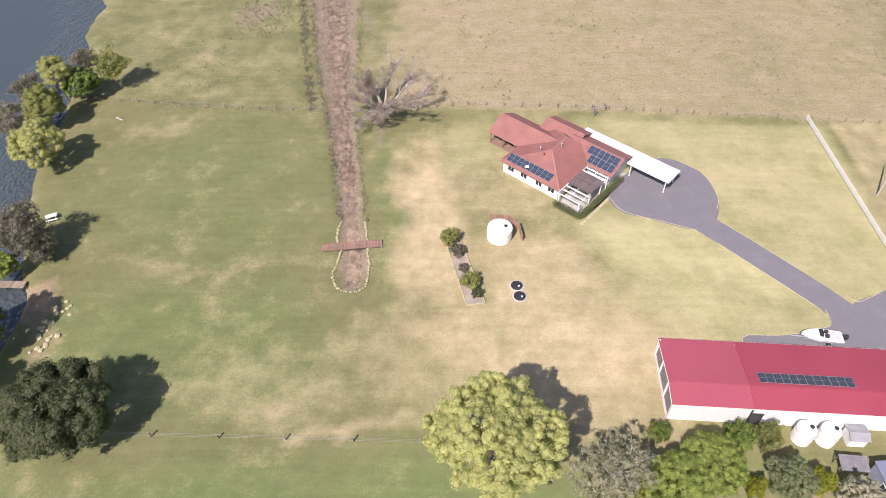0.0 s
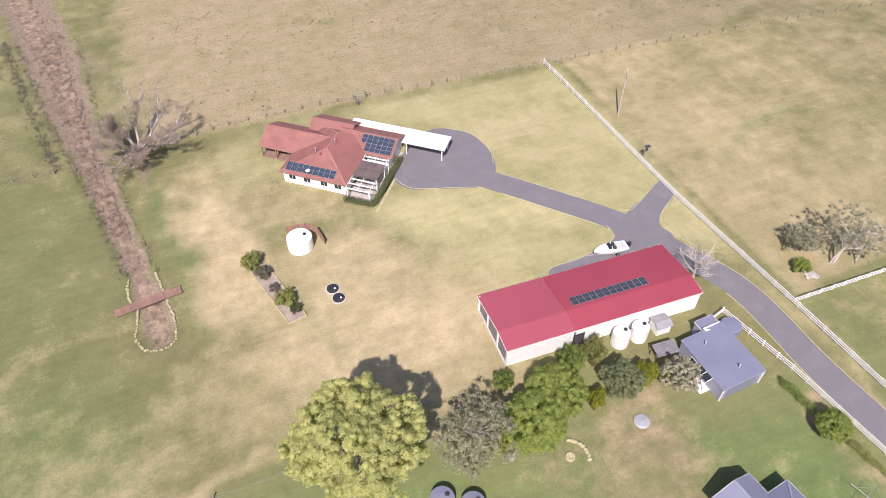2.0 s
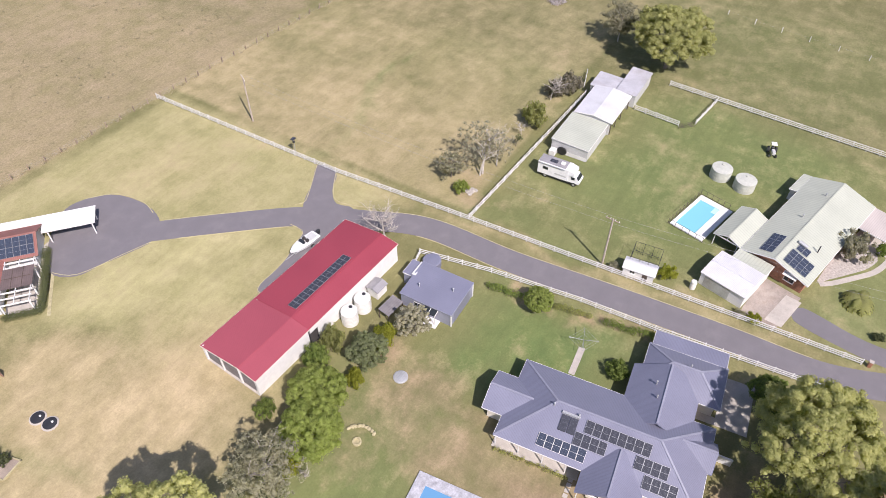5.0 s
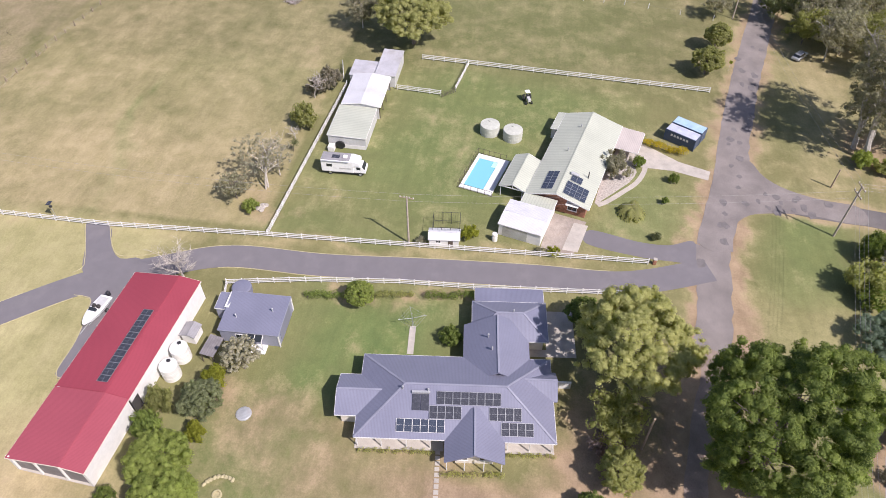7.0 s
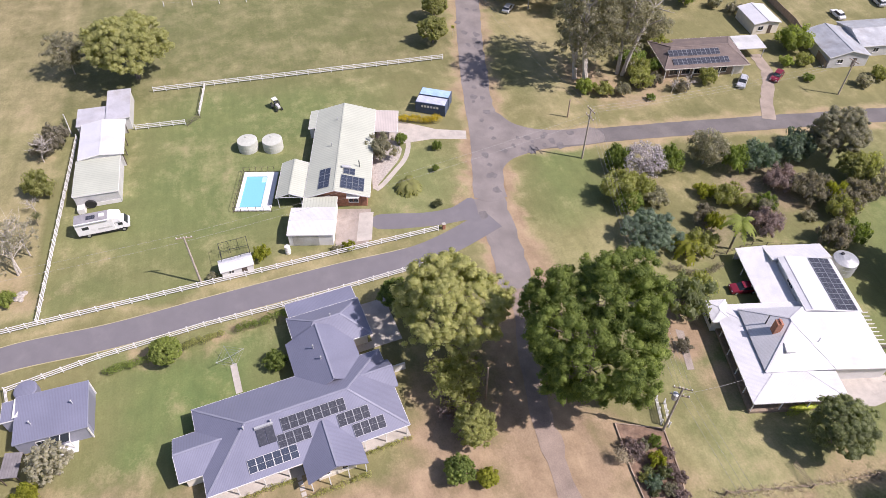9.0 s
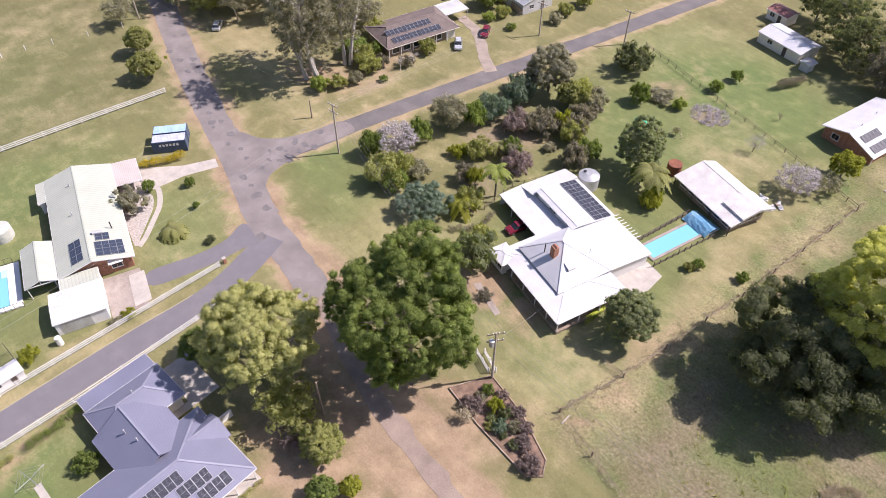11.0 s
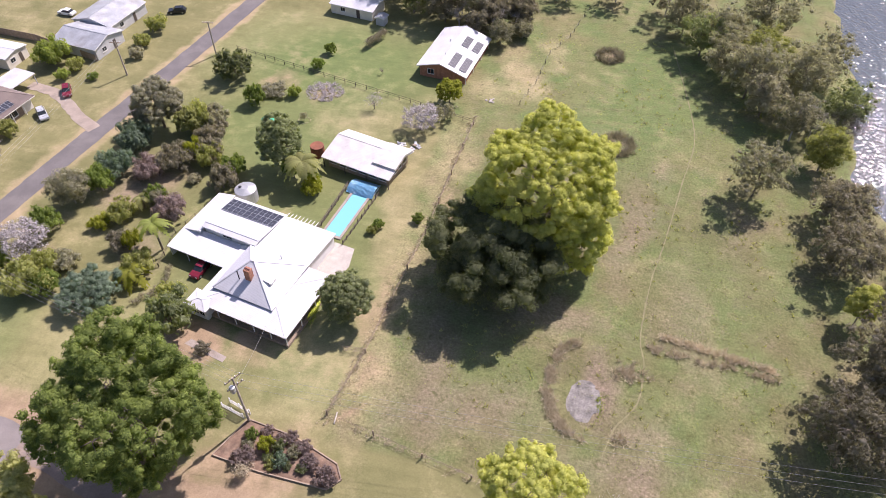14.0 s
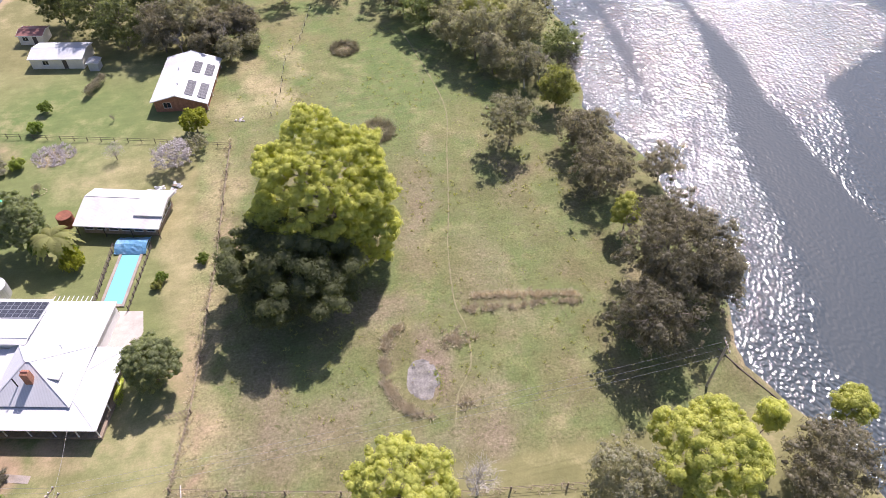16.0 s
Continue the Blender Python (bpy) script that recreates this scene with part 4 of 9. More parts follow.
def roof_block(house, b, mat_x, mat_y, trim, wall, cap=None):
    """One block of a house in its own axes: walls, roof planes with thickness, gutters and ridge.
    b: u0, u1, v0, v1 (eaves), eave, ridge, kind; over: overhang."""
    u0, u1, v0, v1, e, r = b["u"][0], b["u"][1], b["v"][0], b["v"][1], b["eave"], b["ridge"]
    over, kind = b.get("over", 0.5), b["kind"]
    z0 = b.get("base", 0.0)
    planes = []
    um, vm = (u0 + u1) / 2, b.get("rv", (v0 + v1) / 2)
    e2 = b.get("eave2", e)
    if kind == "gable_u":      # ridge runs along u
        planes = [([(u0, v0, e), (u1, v0, e), (u1, vm, r), (u0, vm, r)], mat_x), ([(u1, v1, e2), (u0, v1, e2), (u0, vm, r), (u1, vm, r)], mat_x)]
    elif kind == "gable_v":
        um = b.get("ru", um)
        planes = [([(u0, v1, e), (u0, v0, e), (um, v0, r), (um, v1, r)], mat_y), ([(u1, v0, e), (u1, v1, e), (um, v1, r), (um, v0, r)], mat_y)]
    elif kind == "hip":
        if "ends" in b:
            a, c = b["ends"]
        else:
            k = min((v1 - v0) / 2, (u1 - u0) / 2)
            a, c = u0 + k, u1 - k
        if "vends" in b:       # ridge runs along v
            a, c = b["vends"]
            um = b.get("ru", um)
            planes = [([(u0, v0, e), (u1, v0, e), (um, a, r)], mat_x), ([(u1, v1, e), (u0, v1, e), (um, c, r)], mat_x),
                      ([(u0, v1, e), (u0, v0, e), (um, a, r), (um, c, r)], mat_y), ([(u1, v0, e), (u1, v1, e), (um, c, r), (um, a, r)], mat_y)]
        else:
            planes = [([(u0, v0, e), (u1, v0, e), (c, vm, r), (a, vm, r)], mat_x), ([(u1, v1, e), (u0, v1, e), (a, vm, r), (c, vm, r)], mat_x),
                      ([(u0, v1, e), (u0, v0, e), (a, vm, r)], mat_y), ([(u1, v0, e), (u1, v1, e), (c, vm, r)], mat_y)]
    elif kind == "fall_v":     # one plane, e at v0 and r at v1
        planes = [([(u0, v0, e), (u1, v0, e), (u1, v1, r), (u0, v1, r)], mat_x)]
    elif kind == "fall_u":
        planes = [([(u0, v0, e), (u1, v0, r), (u1, v1, r), (u0, v1, e)], mat_y)]
    for pts, m in planes:
        part("roof", plate(bmesh.new(), pts, 0.07), m, house)
    # gutters along the eaves, barge boards along the gable edges, ridge capping
    edges = {}
    for pts, m in planes:
        for a, c in zip(pts, pts[1:] + pts[:1]):
            key = tuple(sorted((a, c)))
            edges[key] = edges.get(key, 0) + 1
    for (a, c), n in edges.items():
        if (Vector(a) - Vector(c)).length < 0.1:
            continue
        bm = bmesh.new()
        if n == 2:
            beam(bm, Vector(a) + Vector((0, 0, 0.015)), Vector(c) + Vector((0, 0, 0.015)), 0.26, 0.05)
            part("ridge_cap", bm, cap or CAPS.get(mat_x, mat_x), house)
        elif b.get("trim", True):
            beam(bm, Vector(a) - Vector((0, 0, 0.1)), Vector(c) - Vector((0, 0, 0.1)), 0.1, 0.17)
            part("gutter", bm, trim, house)
    if wall:
        o = over
        bm = bmesh.new()
        x0, x1, y0, y1 = u0 + o, u1 - o, v0 + o, v1 - o

        def top(u, v):
            if kind == "gable_u":
                return (e + (r - e) * (v - v0) / (vm - v0) if v < vm else e2 + (r - e2) * (v1 - v) / (v1 - vm)) - 0.1
            if kind == "gable_v":
                return e + (r - e) * min(u - u0, u1 - u) / (um - u0) - 0.1
            if kind == "fall_v":
                return e + (r - e) * (v - v0) / (v1 - v0) - 0.1
            if kind == "fall_u":
                return e + (r - e) * (u - u0) / (u1 - u0) - 0.1
            return e - 0.02
        t = 0.2
        sides = [((x0, y0), (x1, y0), (0, t)), ((x1, y0), (x1, y1), (-t, 0)), ((x1, y1), (x0, y1), (0, -t)), ((x0, y1), (x0, y0), (t, 0))]
        skip = b.get("open", ())
        for i, (p, q, s) in enumerate(sides):
            if i in skip:
                continue
            mids = [p, q]
            if kind == "gable_u" and i in (1, 3):
                mids = [p, (p[0], vm), q]
            if kind == "gable_v" and i in (0, 2):
                mids = [p, (um, p[1]), q]
            if i in (0, 2):     # long sides stop short of the others
                pass
            else:
                sgn = 1 if q[1] > p[1] else -1
                mids = [(m0[0], m0[1] + (t + 0.003) * sgn * (1 if k == 0 else -1 if k == len(mids) - 1 else 0)) for k, m0 in enumerate(mids)]
            bm = bmesh.new()
            lo = [bm.verts.new((m0[0], m0[1], z0)) for m0 in mids]
            hi = [bm.verts.new((m0[0], m0[1], top(*m0))) for m0 in mids]
            lo2 = [bm.verts.new((m0[0] + s[0], m0[1] + s[1], z0)) for m0 in mids]
            hi2 = [bm.verts.new((m0[0] + s[0], m0[1] + s[1], top(*m0))) for m0 in mids]
            bm.faces.new(lo + hi[::-1])
            bm.faces.new(lo2 + hi2[::-1])
            for k in range(len(mids) - 1):
                bm.faces.new((lo[k], lo[k + 1], lo2[k + 1], lo2[k]))
                bm.faces.new((hi[k], hi[k + 1], hi2[k + 1], hi2[k]))
            bm.faces.new((lo[0], hi[0], hi2[0], lo2[0]))
            bm.faces.new((lo[-1], hi[-1], hi2[-1], lo2[-1]))
            part("wall", bm, wall, house)


def window(house, at, along, w, h, z, name="window", panes=2, frame_mat="white"):
    """A framed window on a wall face: at is its middle on the wall, along the wall's direction, out to its right."""
    d = Vector((*along, 0)).normalized()
    o = Vector((d.y, -d.x, 0))
    c = Vector((at[0], at[1], z)) + o * 0.012
    bm = bmesh.new()
    for k in (-1, 1):
        beam(bm, c + d * (k * w / 2) - Vector((0, 0, h / 2)), c + d * (k * w / 2) + Vector((0, 0, h / 2)), 0.08, 0.08)
        beam(bm, c - d * (w / 2 - 0.04) + Vector((0, 0, k * h / 2)), c + d * (w / 2 - 0.04) + Vector((0, 0, k * h / 2)), 0.08, 0.08)
    win = part(name, bm, frame_mat, house)
    for k in range(panes):
        p = c + d * (w * ((k + 0.5) / panes - 0.5))
        bm = bmesh.new()
        beam(bm, p - d * (w / panes / 2 - 0.05), p + d * (w / panes / 2 - 0.05), 0.03, h - 0.1)
        part("pane", bm, "glass", win)
    bm = bmesh.new()
    beam(bm, c - d * (w / 2 + 0.08) - Vector((0, 0, h / 2 + 0.07)) + o * 0.04, c + d * (w / 2 + 0.08) - Vector((0, 0, h / 2 + 0.07)) + o * 0.04, 0.12, 0.05)
    part("sill", bm, frame_mat, win)
    return win


def door(house, at, along, w=0.9, h=2.05, material="timber_dark", name="door"):
    d = Vector((*along, 0)).normalized()
    o = Vector((d.y, -d.x, 0))
    c = Vector((at[0], at[1], 0.05)) + o * 0.02
    bm = bmesh.new()
    beam(bm, c - d * w / 2 + Vector((0, 0, h / 2)), c + d * w / 2 + Vector((0, 0, h / 2)), 0.05, h)
    ob = part(name, bm, material, house)
    bm = bmesh.new()
    beam(bm, c + d * (w * 0.38) + o * 0.05 + Vector((0, 0, 1.0)), c + d * (w * 0.46) + o * 0.05 + Vector((0, 0, 1.0)), 0.05, 0.03)
    part("handle", bm, "alu", ob)
    return ob


PANEL = {}


def panel_mesh(kind):
    """One photovoltaic panel, 1.0 by 1.65 m: frame, with its cells just under the rim."""
    if kind not in PANEL:
        cell, rim = {"white": ("cell_blue", "white"), "dark": ("cell", "alu"), "blue": ("cell_blue", "alu"), "black": ("cell", "black")}[kind]
        bm = bmesh.new()
        for a in ((0.0, 1.0, 0.0, 0.03), (0.0, 1.0, 1.62, 1.65), (0.0, 0.03, 0.033, 1.617), (0.97, 1.0, 0.033, 1.617), (0.033, 0.967, 0.815, 0.835)):
            box(bm, *a, 0.0, 0.045)
        frame_me = finish("panel_frame", bm, rim)
        bm = bmesh.new()
        for i in range(3):
            for j in range(6):
                y = 0.048 + j * 0.26 + (0.012 if j > 2 else 0)
                box(bm, 0.047 + i * 0.304, 0.047 + i * 0.304 + 0.298, y, y + 0.252, 0.0, 0.034)
        PANEL[kind] = (frame_me, finish("glazing", bm, cell))
    return PANEL[kind]


def solar(x, y, turn, origin, du, dv, nu, nv, kind="dark", label="", upright=True, skip=()):
    """A solar array: origin, du, dv in the house's axes (du and dv unit steps on the roof)."""
    arr = thing("solar_array", label or "dark photovoltaic panels in aluminium frames on a roof", "solar panels", x, y, turn)
    du, dv = Vector(du).normalized(), Vector(dv).normalized()
    n = du.cross(dv).normalized()
    if n.z < 0:
        n = -n
    fr, ce = panel_mesh(kind)
    w, h = (1.0, 1.65) if upright else (1.65, 1.0)
    for i in range(nu):
        for j in range(nv):
            if (i, j) in skip:
                continue
            p = Vector(origin) + du * (i * (w + 0.02)) + dv * (j * (h + 0.02)) + n * 0.09
            a, b = (du, dv) if upright else (dv, -du)
            if not upright:
                p = p + du * w
            m = Matrix((a, b, a.cross(b))).transposed().to_4x4()
            m.translation = p
            f = shared("panel", fr, arr, m)
            shared("glazing", ce, f, Matrix())
    return arr


def posts(house, pts, h, w=0.12, material="white"):
    for x, y in pts:
        part("post", bx(x - w / 2, x + w / 2, y - w / 2, y + w / 2, 0, h), material, house)


def vent(house, x, y, z, r=0.14, h=0.5, material="zinc"):
    bm = bmesh.new()
    rod(bm, (x, y, z - 0.3), (x, y, z + h), r * 0.6, n=10)
    rod(bm, (x, y, z + h), (x, y, z + h + 0.12), r, r * 0.5, 10)
    part("vent", bm, material, house)


def to_world(x, y, turn, u, v):
    c, s = math.cos(radians(turn)), math.sin(radians(turn))
    return x + u * c - v * s, y + u * s + v * c


# ---- the long blue-grey house
MH = (40.1, 17.1, -83.2)
mh = thing("house", "long single-storey house with a blue-grey metal hip roof and pale walls", "house", *MH, z=0)
G = ("grey_roof", "grey_roof_y", "white")
GB = ("grey_roof", "grey_roof_y", "grey_roof")
roof_block(mh, dict(u=(0, 25.4), v=(0, 12.5), eave=2.7, ridge=5.55, kind="hip", ends=(6.2, 19.2), over=1.4), *G, "cream")
roof_block(mh, dict(u=(13.6, 22.6), v=(8.5, 18.0), eave=2.72, ridge=5.3, kind="gable_v", ru=18.2, over=0.6, open=(0, 2)), *GB, "cream")
roof_block(mh, dict(u=(14.7, 25.4), v=(15.4, 22.4), eave=2.72, ridge=4.7, kind="hip", ends=(18.2, 21.9), over=0.6), *G, "cream")
roof_block(mh, dict(u=(15.1, 25.2), v=(22.4, 25.3), eave=2.62, ridge=2.35, kind="fall_v", over=0.25), "grey_roof", "grey_roof_y", "white", "cream")
roof_block(mh, dict(u=(-2.8, 4.5), v=(3.0, 9.2), eave=2.7, ridge=4.1, kind="gable_u", over=0.6, open=(1,)), *G, "cream")
roof_block(mh, dict(u=(11.5, 18.9), v=(-2.9, 3.6), eave=2.7, ridge=4.65, kind="gable_v", over=1.3, open=(2,)), *GB, "cream")
roof_block(mh, dict(u=(18.6, 25.9), v=(6.0, 10.4), eave=2.74, ridge=4.4, kind="gable_u", over=1.2, open=(3,)), *GB, None)
posts(mh, [(0.3, 0.25), (3.4, 0.25), (6.6, 0.25), (9.6, 0.25), (19.4, 0.25), (22.2, 0.25), (25.0, 0.25), (11.8, -2.6), (14.0, -2.6), (16.4, -2.6), (18.6, -2.6)], 2.66)
for u in (2.6, 5.2, 8.0, 20.4, 23.2):
    window(mh, (u, 1.4), (1, 0), 1.6, 1.2, 1.5)
for u in (13.6, 16.6):
    window(mh, (u, -1.6), (1, 0), 1.5, 1.2, 1.5)
door(mh, (10.6, 1.4), (1, 0), 1.0)
part("verandah_slab", bevel_box(-0.1, 11.3, -0.15, 1.38, 0.0, 0.12, 0.02), "concrete", mh)
part("verandah_slab", bevel_box(19.1, 25.4, -0.15, 1.38, 0.0, 0.12, 0.02), "concrete", mh)
for u, v, z in ((17.4, 12.4, 4.9), (20.5, 19.0, 4.7), (16.9, 14.6, 4.8), (5.9, 5.6, 5.4), (9.2, 5.4, 5.2)):
    vent(mh, u, v, z)
bm = bmesh.new()
for k in (0, 1):
    box(bm, 7.2 + k * 1.1, 8.2 + k * 1.1, 3.2, 5.0, 0, 0.12)
for v in bm.verts:
    v.co.z += 2.72 + v.co.y * (5.55 - 2.7) / 6.25
part("solar_water_heater", bm, "cell", mh, "pair of flat black water-heating collectors")
bm = bmesh.new()
beam(bm, (7.1, 5.2, 5.25), (9.4, 5.2, 5.25), 0.3, 0.3)
part("heater_tank", bm, "zinc", mh)
S1 = (5.55 - 2.7) / 6.25
up = (0, 1, S1)


def on_front(u, v):
    return (u, v, 2.7 + v * S1)


solar(*MH, on_front(5.3, 0.75), (1, 0, 0), up, 6, 1, "white", "blue photovoltaic panels with white frames on a grey roof")
solar(*MH, on_front(10.3, 3.95), (1, 0, 0), up, 8, 1, label="dark photovoltaic panels high on a blue-grey roof")
solar(*MH, on_front(9.4, 2.3), (1, 0, 0), up, 4, 1, label="short row of dark photovoltaic panels on a grey roof")
solar(*MH, on_front(17.0, 2.3), (1, 0, 0), up, 4, 1, label="short row of dark photovoltaic panels on a grey roof")
solar(*MH, on_front(18.5, 0.65), (1, 0, 0), up, 4, 1, label="short row of dark photovoltaic panels on a grey roof")
bm = bmesh.new()
for k in range(11):
    plate(bm, [(p[0], p[1], 0.06) for p in ((10.3, -0.6 - k * 0.75), (10.9, -0.6 - k * 0.75), (10.9, -0.05 - k * 0.75), (10.3, -0.05 - k * 0.75))], 0.1)
st = part("stepping_stones", bm, "concrete")
st.matrix_world = pose(MH[0], MH[1], 0, 0, 0, MH[2])
tagged(st, "row of square concrete stepping stones across the lawn", "path", "", "structure")
sheet("pavement_court", [to_world(*MH, u, v) for u, v in ((22.8, 14.8), (29.6, 14.8), (29.6, 23), (25.4, 23), (25.4, 16), (22.8, 16))], 0.05, "concrete", "grey concrete yard beside the house", "yard", closed=False)
sheet("pavement_path", [(55.2, 13.3), (55.3, 12.4), (60.3, 12.9), (60.1, 13.8)], 0.05, "concrete", "pale concrete path across the lawn", "path", closed=False)
bm = bx(0, 2.4, -0.1, 0.1, 0, 1.5)
w = part("garden_wall", bm, "white")
w.matrix_world = pose(52.95, -7.4, 0, 0, 0, -84)
tagged(w, "short white rendered garden wall beside the house", "wall")

# ---- the red-roofed shed
SH = (29.8, 47.2, -3.5)
sh = thing("shed", "long white farm shed with crimson metal roof, open end bay", "shed", *SH)
roof_block(sh, dict(u=(0, 10.4), trim=False, v=(0, 10.9), eave=3.85, eave2=3.2, ridge=4.25, rv=3.3, kind="gable_u", over=0.15, open=(1, 3)), "red_roof_old", "red_roof_old", "white", "white")
roof_block(sh, dict(u=(10.45, 30.8), trim=False, v=(0, 10.9), eave=3.85, eave2=3.2, ridge=4.25, rv=3.3, kind="gable_u", over=0.15, open=(3,)), "red_roof", "red_roof", "white", "white")
for a, b in (((0, 0, 3.74), (30.8, 0, 3.74)), ((0, 10.9, 3.08), (30.8, 10.9, 3.08)), ((0, 0, 3.74), (0, 3.3, 4.14)), ((0, 3.3, 4.14), (0, 10.9, 3.09)), ((30.8, 0, 3.74), (30.8, 3.3, 4.14)), ((30.8, 3.3, 4.14), (30.8, 10.9, 3.09))):
    part("gutter", beam(bmesh.new(), a, b, 0.1, 0.16), "cream", sh)
for v in (0.4, 3.6, 7.2, 10.5):
    part("post", bx(0.15, 0.35, v - 0.1, v + 0.1, 0, 3.3), "white", sh)
for v0, v1 in ((0.5, 3.5), (3.7, 7.1), (7.3, 10.4)):
    part("bay_screen", bx(0.4, 0.46, v0, v1, 0, 3.0), "lean_roof", sh)
part("partition", bx(10.3, 10.4, 0.4, 10.5, 0, 3.3), "pale_sheet", sh)
part("floor_slab", bevel_box(0.1, 30.6, 0.2, 10.7, 0, 0.08, 0.02), "concrete", sh)
# flat dark panel on the wall: the doorway's shade is put into its colour
part("door_shade_panel", bx(10.4, 12.0, 0.08, 0.148, 0, 2.6), "dark_seat_shade", sh)
part("seam", beam(bmesh.new(), (10.4, 0.0, 3.9), (10.4, 3.3, 4.29), 0.12, 0.03), "red_roof", sh)
part("seam", beam(bmesh.new(), (10.4, 3.3, 4.31), (10.4, 10.9, 3.26), 0.12, 0.03), "red_roof", sh)
SR = (3.2 - 4.25) / 7.6
solar(*SH, (11.8, 3.75, 4.25 + 0.45 * SR), (1, 0, 0), (0, 1, SR), 12, 1, "dark", "row of dark photovoltaic panels on the crimson roof")
for u in (0.3, 10.5, 20.4, 30.4):
    part("downpipe", rod(bmesh.new(), (u, 10.96, 0), (u, 10.96, 3.2), 0.06), "white", sh)

# ---- the blue-grey cottage
CO = (53.2, 40.1, -88.2)
co = thing("cottage", "small blue-grey clad cottage with a low metal roof", "cottage", *CO)
roof_block(co, dict(u=(0, 8.8), v=(0, 6.9), eave=2.75, ridge=3.1, kind="fall_v", over=0.12), "grey_roof", "grey_roof_y", "grey_wall", "grey_wall")
roof_block(co, dict(u=(-1.9, 0), v=(3.9, 6.9), eave=2.5, ridge=2.6, kind="fall_v", over=0.1), "grey_roof", "grey_roof_y", "white", "grey_wall")
part("skylight_sheet", plate(bmesh.new(), [(-0.35, 3.9, 2.92), (0.35, 3.9, 3.0), (0.35, 6.9, 2.98), (-0.35, 6.9, 2.9)], 0.05), "white", co)
part("roller_door", bx(8.68, 8.75, 1.0, 5.8, 0.1, 2.5), "grey_roof", co)
for v in (0.05, 6.8):
    part("corner_post", bx(8.65, 8.8, v - 0.05, v + 0.12, 0, 2.75), "white", co)
part("porch_roof", plate(bmesh.new(), [(4.3, -1.0, 2.2), (6.6, -1.0, 2.2), (6.6, 0.1, 2.5), (4.3, 0.1, 2.5)], 0.04), "glass", co)
for u in (4.3, 5.45, 6.6):
    part("porch_beam", beam(bmesh.new(), (u, -1.05, 2.24), (u, 0.1, 2.55), 0.08, 0.08), "white", co)
posts(co, [(4.35, -0.95), (6.55, -0.95)], 2.2, 0.09)
part("porch_slab", bevel_box(4.0, 6.9, -1.5, 0.1, 0, 0.15, 0.02), "white", co)
vent(co, 2.0, 2.4, 3.05)
vent(co, 6.9, 4.0, 3.1)
window(co, (3.0, 0.12), (1, 0), 1.2, 1.0, 1.5)
tank = thing("water_tank", "small blue-grey round water tank behind the cottage", "tank", 62.5, 40.3)
part("body", lathe(bmesh.new(), [(1.5, 0), (1.5, 1.2), (1.3, 1.3), (0.3, 1.4)]), "grey_roof", tank)

# ---- the red-tiled house
H1 = (10.8, 97.3, -40.8)
h1 = thing("house", "sprawling single-storey house with a red tiled roof and white walls", "house", *H1)
R = ("tile_red", "tile_red_y", "timber_red")
roof_block(h1, dict(u=(0, 12.7), v=(0, 14.5), eave=2.6, ridge=4.9, kind="hip", vends=(5.8, 10.6), ru=6.8, over=0.5), *R, "white")
roof_block(h1, dict(u=(-6.7, 6.0), v=(5.3, 13.0), eave=2.62, ridge=4.6, kind="gable_u", over=0.4, open=(0, 3, 1)), *R, "timber_red")
roof_block(h1, dict(u=(6.5, 17.5), v=(9.0, 16.3), eave=2.64, ridge=4.3, kind="gable_u", over=0.5), *R, "white")
roof_block(h1, dict(u=(0.2, 8.4), v=(10.6, 17.6), eave=2.62, ridge=4.3, kind="gable_u", over=0.5), *R, "white")
posts(h1, [(-6.4, 5.6), (-3.6, 5.6), (-0.9, 5.6), (-6.4, 9.2), (-6.4, 12.7)], 2.6, 0.16, "timber_red")
for u in (-5.0, -2.2):
    part("brace", beam(bmesh.new(), (u - 1.3, 5.6, 1.5), (u - 0.6, 5.6, 2.5), 0.1, 0.1), "timber_red", h1)
part("deck", bevel_box(-6.6, 0.4, 5.4, 12.9, 0, 0.25, 0.03), "timber_red", h1)
for u in (2.2, 5.0, 8.2, 10.8):
    window(h1, (u, 0.5), (1, 0), 1.3, 1.1, 1.5)
part("dish", lathe(bmesh.new(), [(0.05, 3.2), (0.3, 3.25), (0.42, 3.35)], 16, 5.2, 0.9), "white", h1)
vent(h1, 7.4, 8.0, 4.9)
vent(h1, 5.0, 5.0, 4.6)
part("vent_block", bevel_box(6.0, 6.3, 4.2, 4.5, 4.0, 4.9, 0.02), "tile_red", h1)
K1 = 2.3 / 5.8
solar(*H1, (1.0, 0.55, 2.62 + 0.55 * K1), (1, 0, 0), (0, 1, K1), 9, 1, "blue", "blue photovoltaic panels along a red tiled roof")
K2 = 1.66 / 3.65
solar(*H1, (11.0, 9.4, 2.64 + 0.4 * K2), (1, 0, 0), (0, 1, K2), 6, 2, "blue", "blue photovoltaic panels on a red tiled roof", skip=((0, 0),))
pg = thing("pergola", "white timber pergola partly roofed with smoky sheeting", "pergola", *H1)
for v in (-0.4, 0.9, 2.1, 7.4, 8.4):
    part("rafter", beam(bmesh.new(), (12.6, v, 2.55), (17.2, v, 2.55), 0.12, 0.22), "white", pg)
for u, v in ((13.0, -0.4), (17.0, -0.4), (17.0, 3.0), (17.0, 6.6), (17.0, 8.6)):
    part("post", bx(u - 0.1, u + 0.1, v - 0.1, v + 0.1, 0, 2.6), "white", pg)
for u in (12.8, 14.9, 17.0):
    part("beam", beam(bmesh.new(), (u, -0.7, 2.72), (u, 8.8, 2.72), 0.1, 0.12), "white", pg)
part("roof_sheet", plate(bmesh.new(), [(12.7, 2.6, 2.84), (17.2, 2.6, 2.84), (17.2, 6.9, 2.84), (12.7, 6.9, 2.84)], 0.03), "smoky", pg)
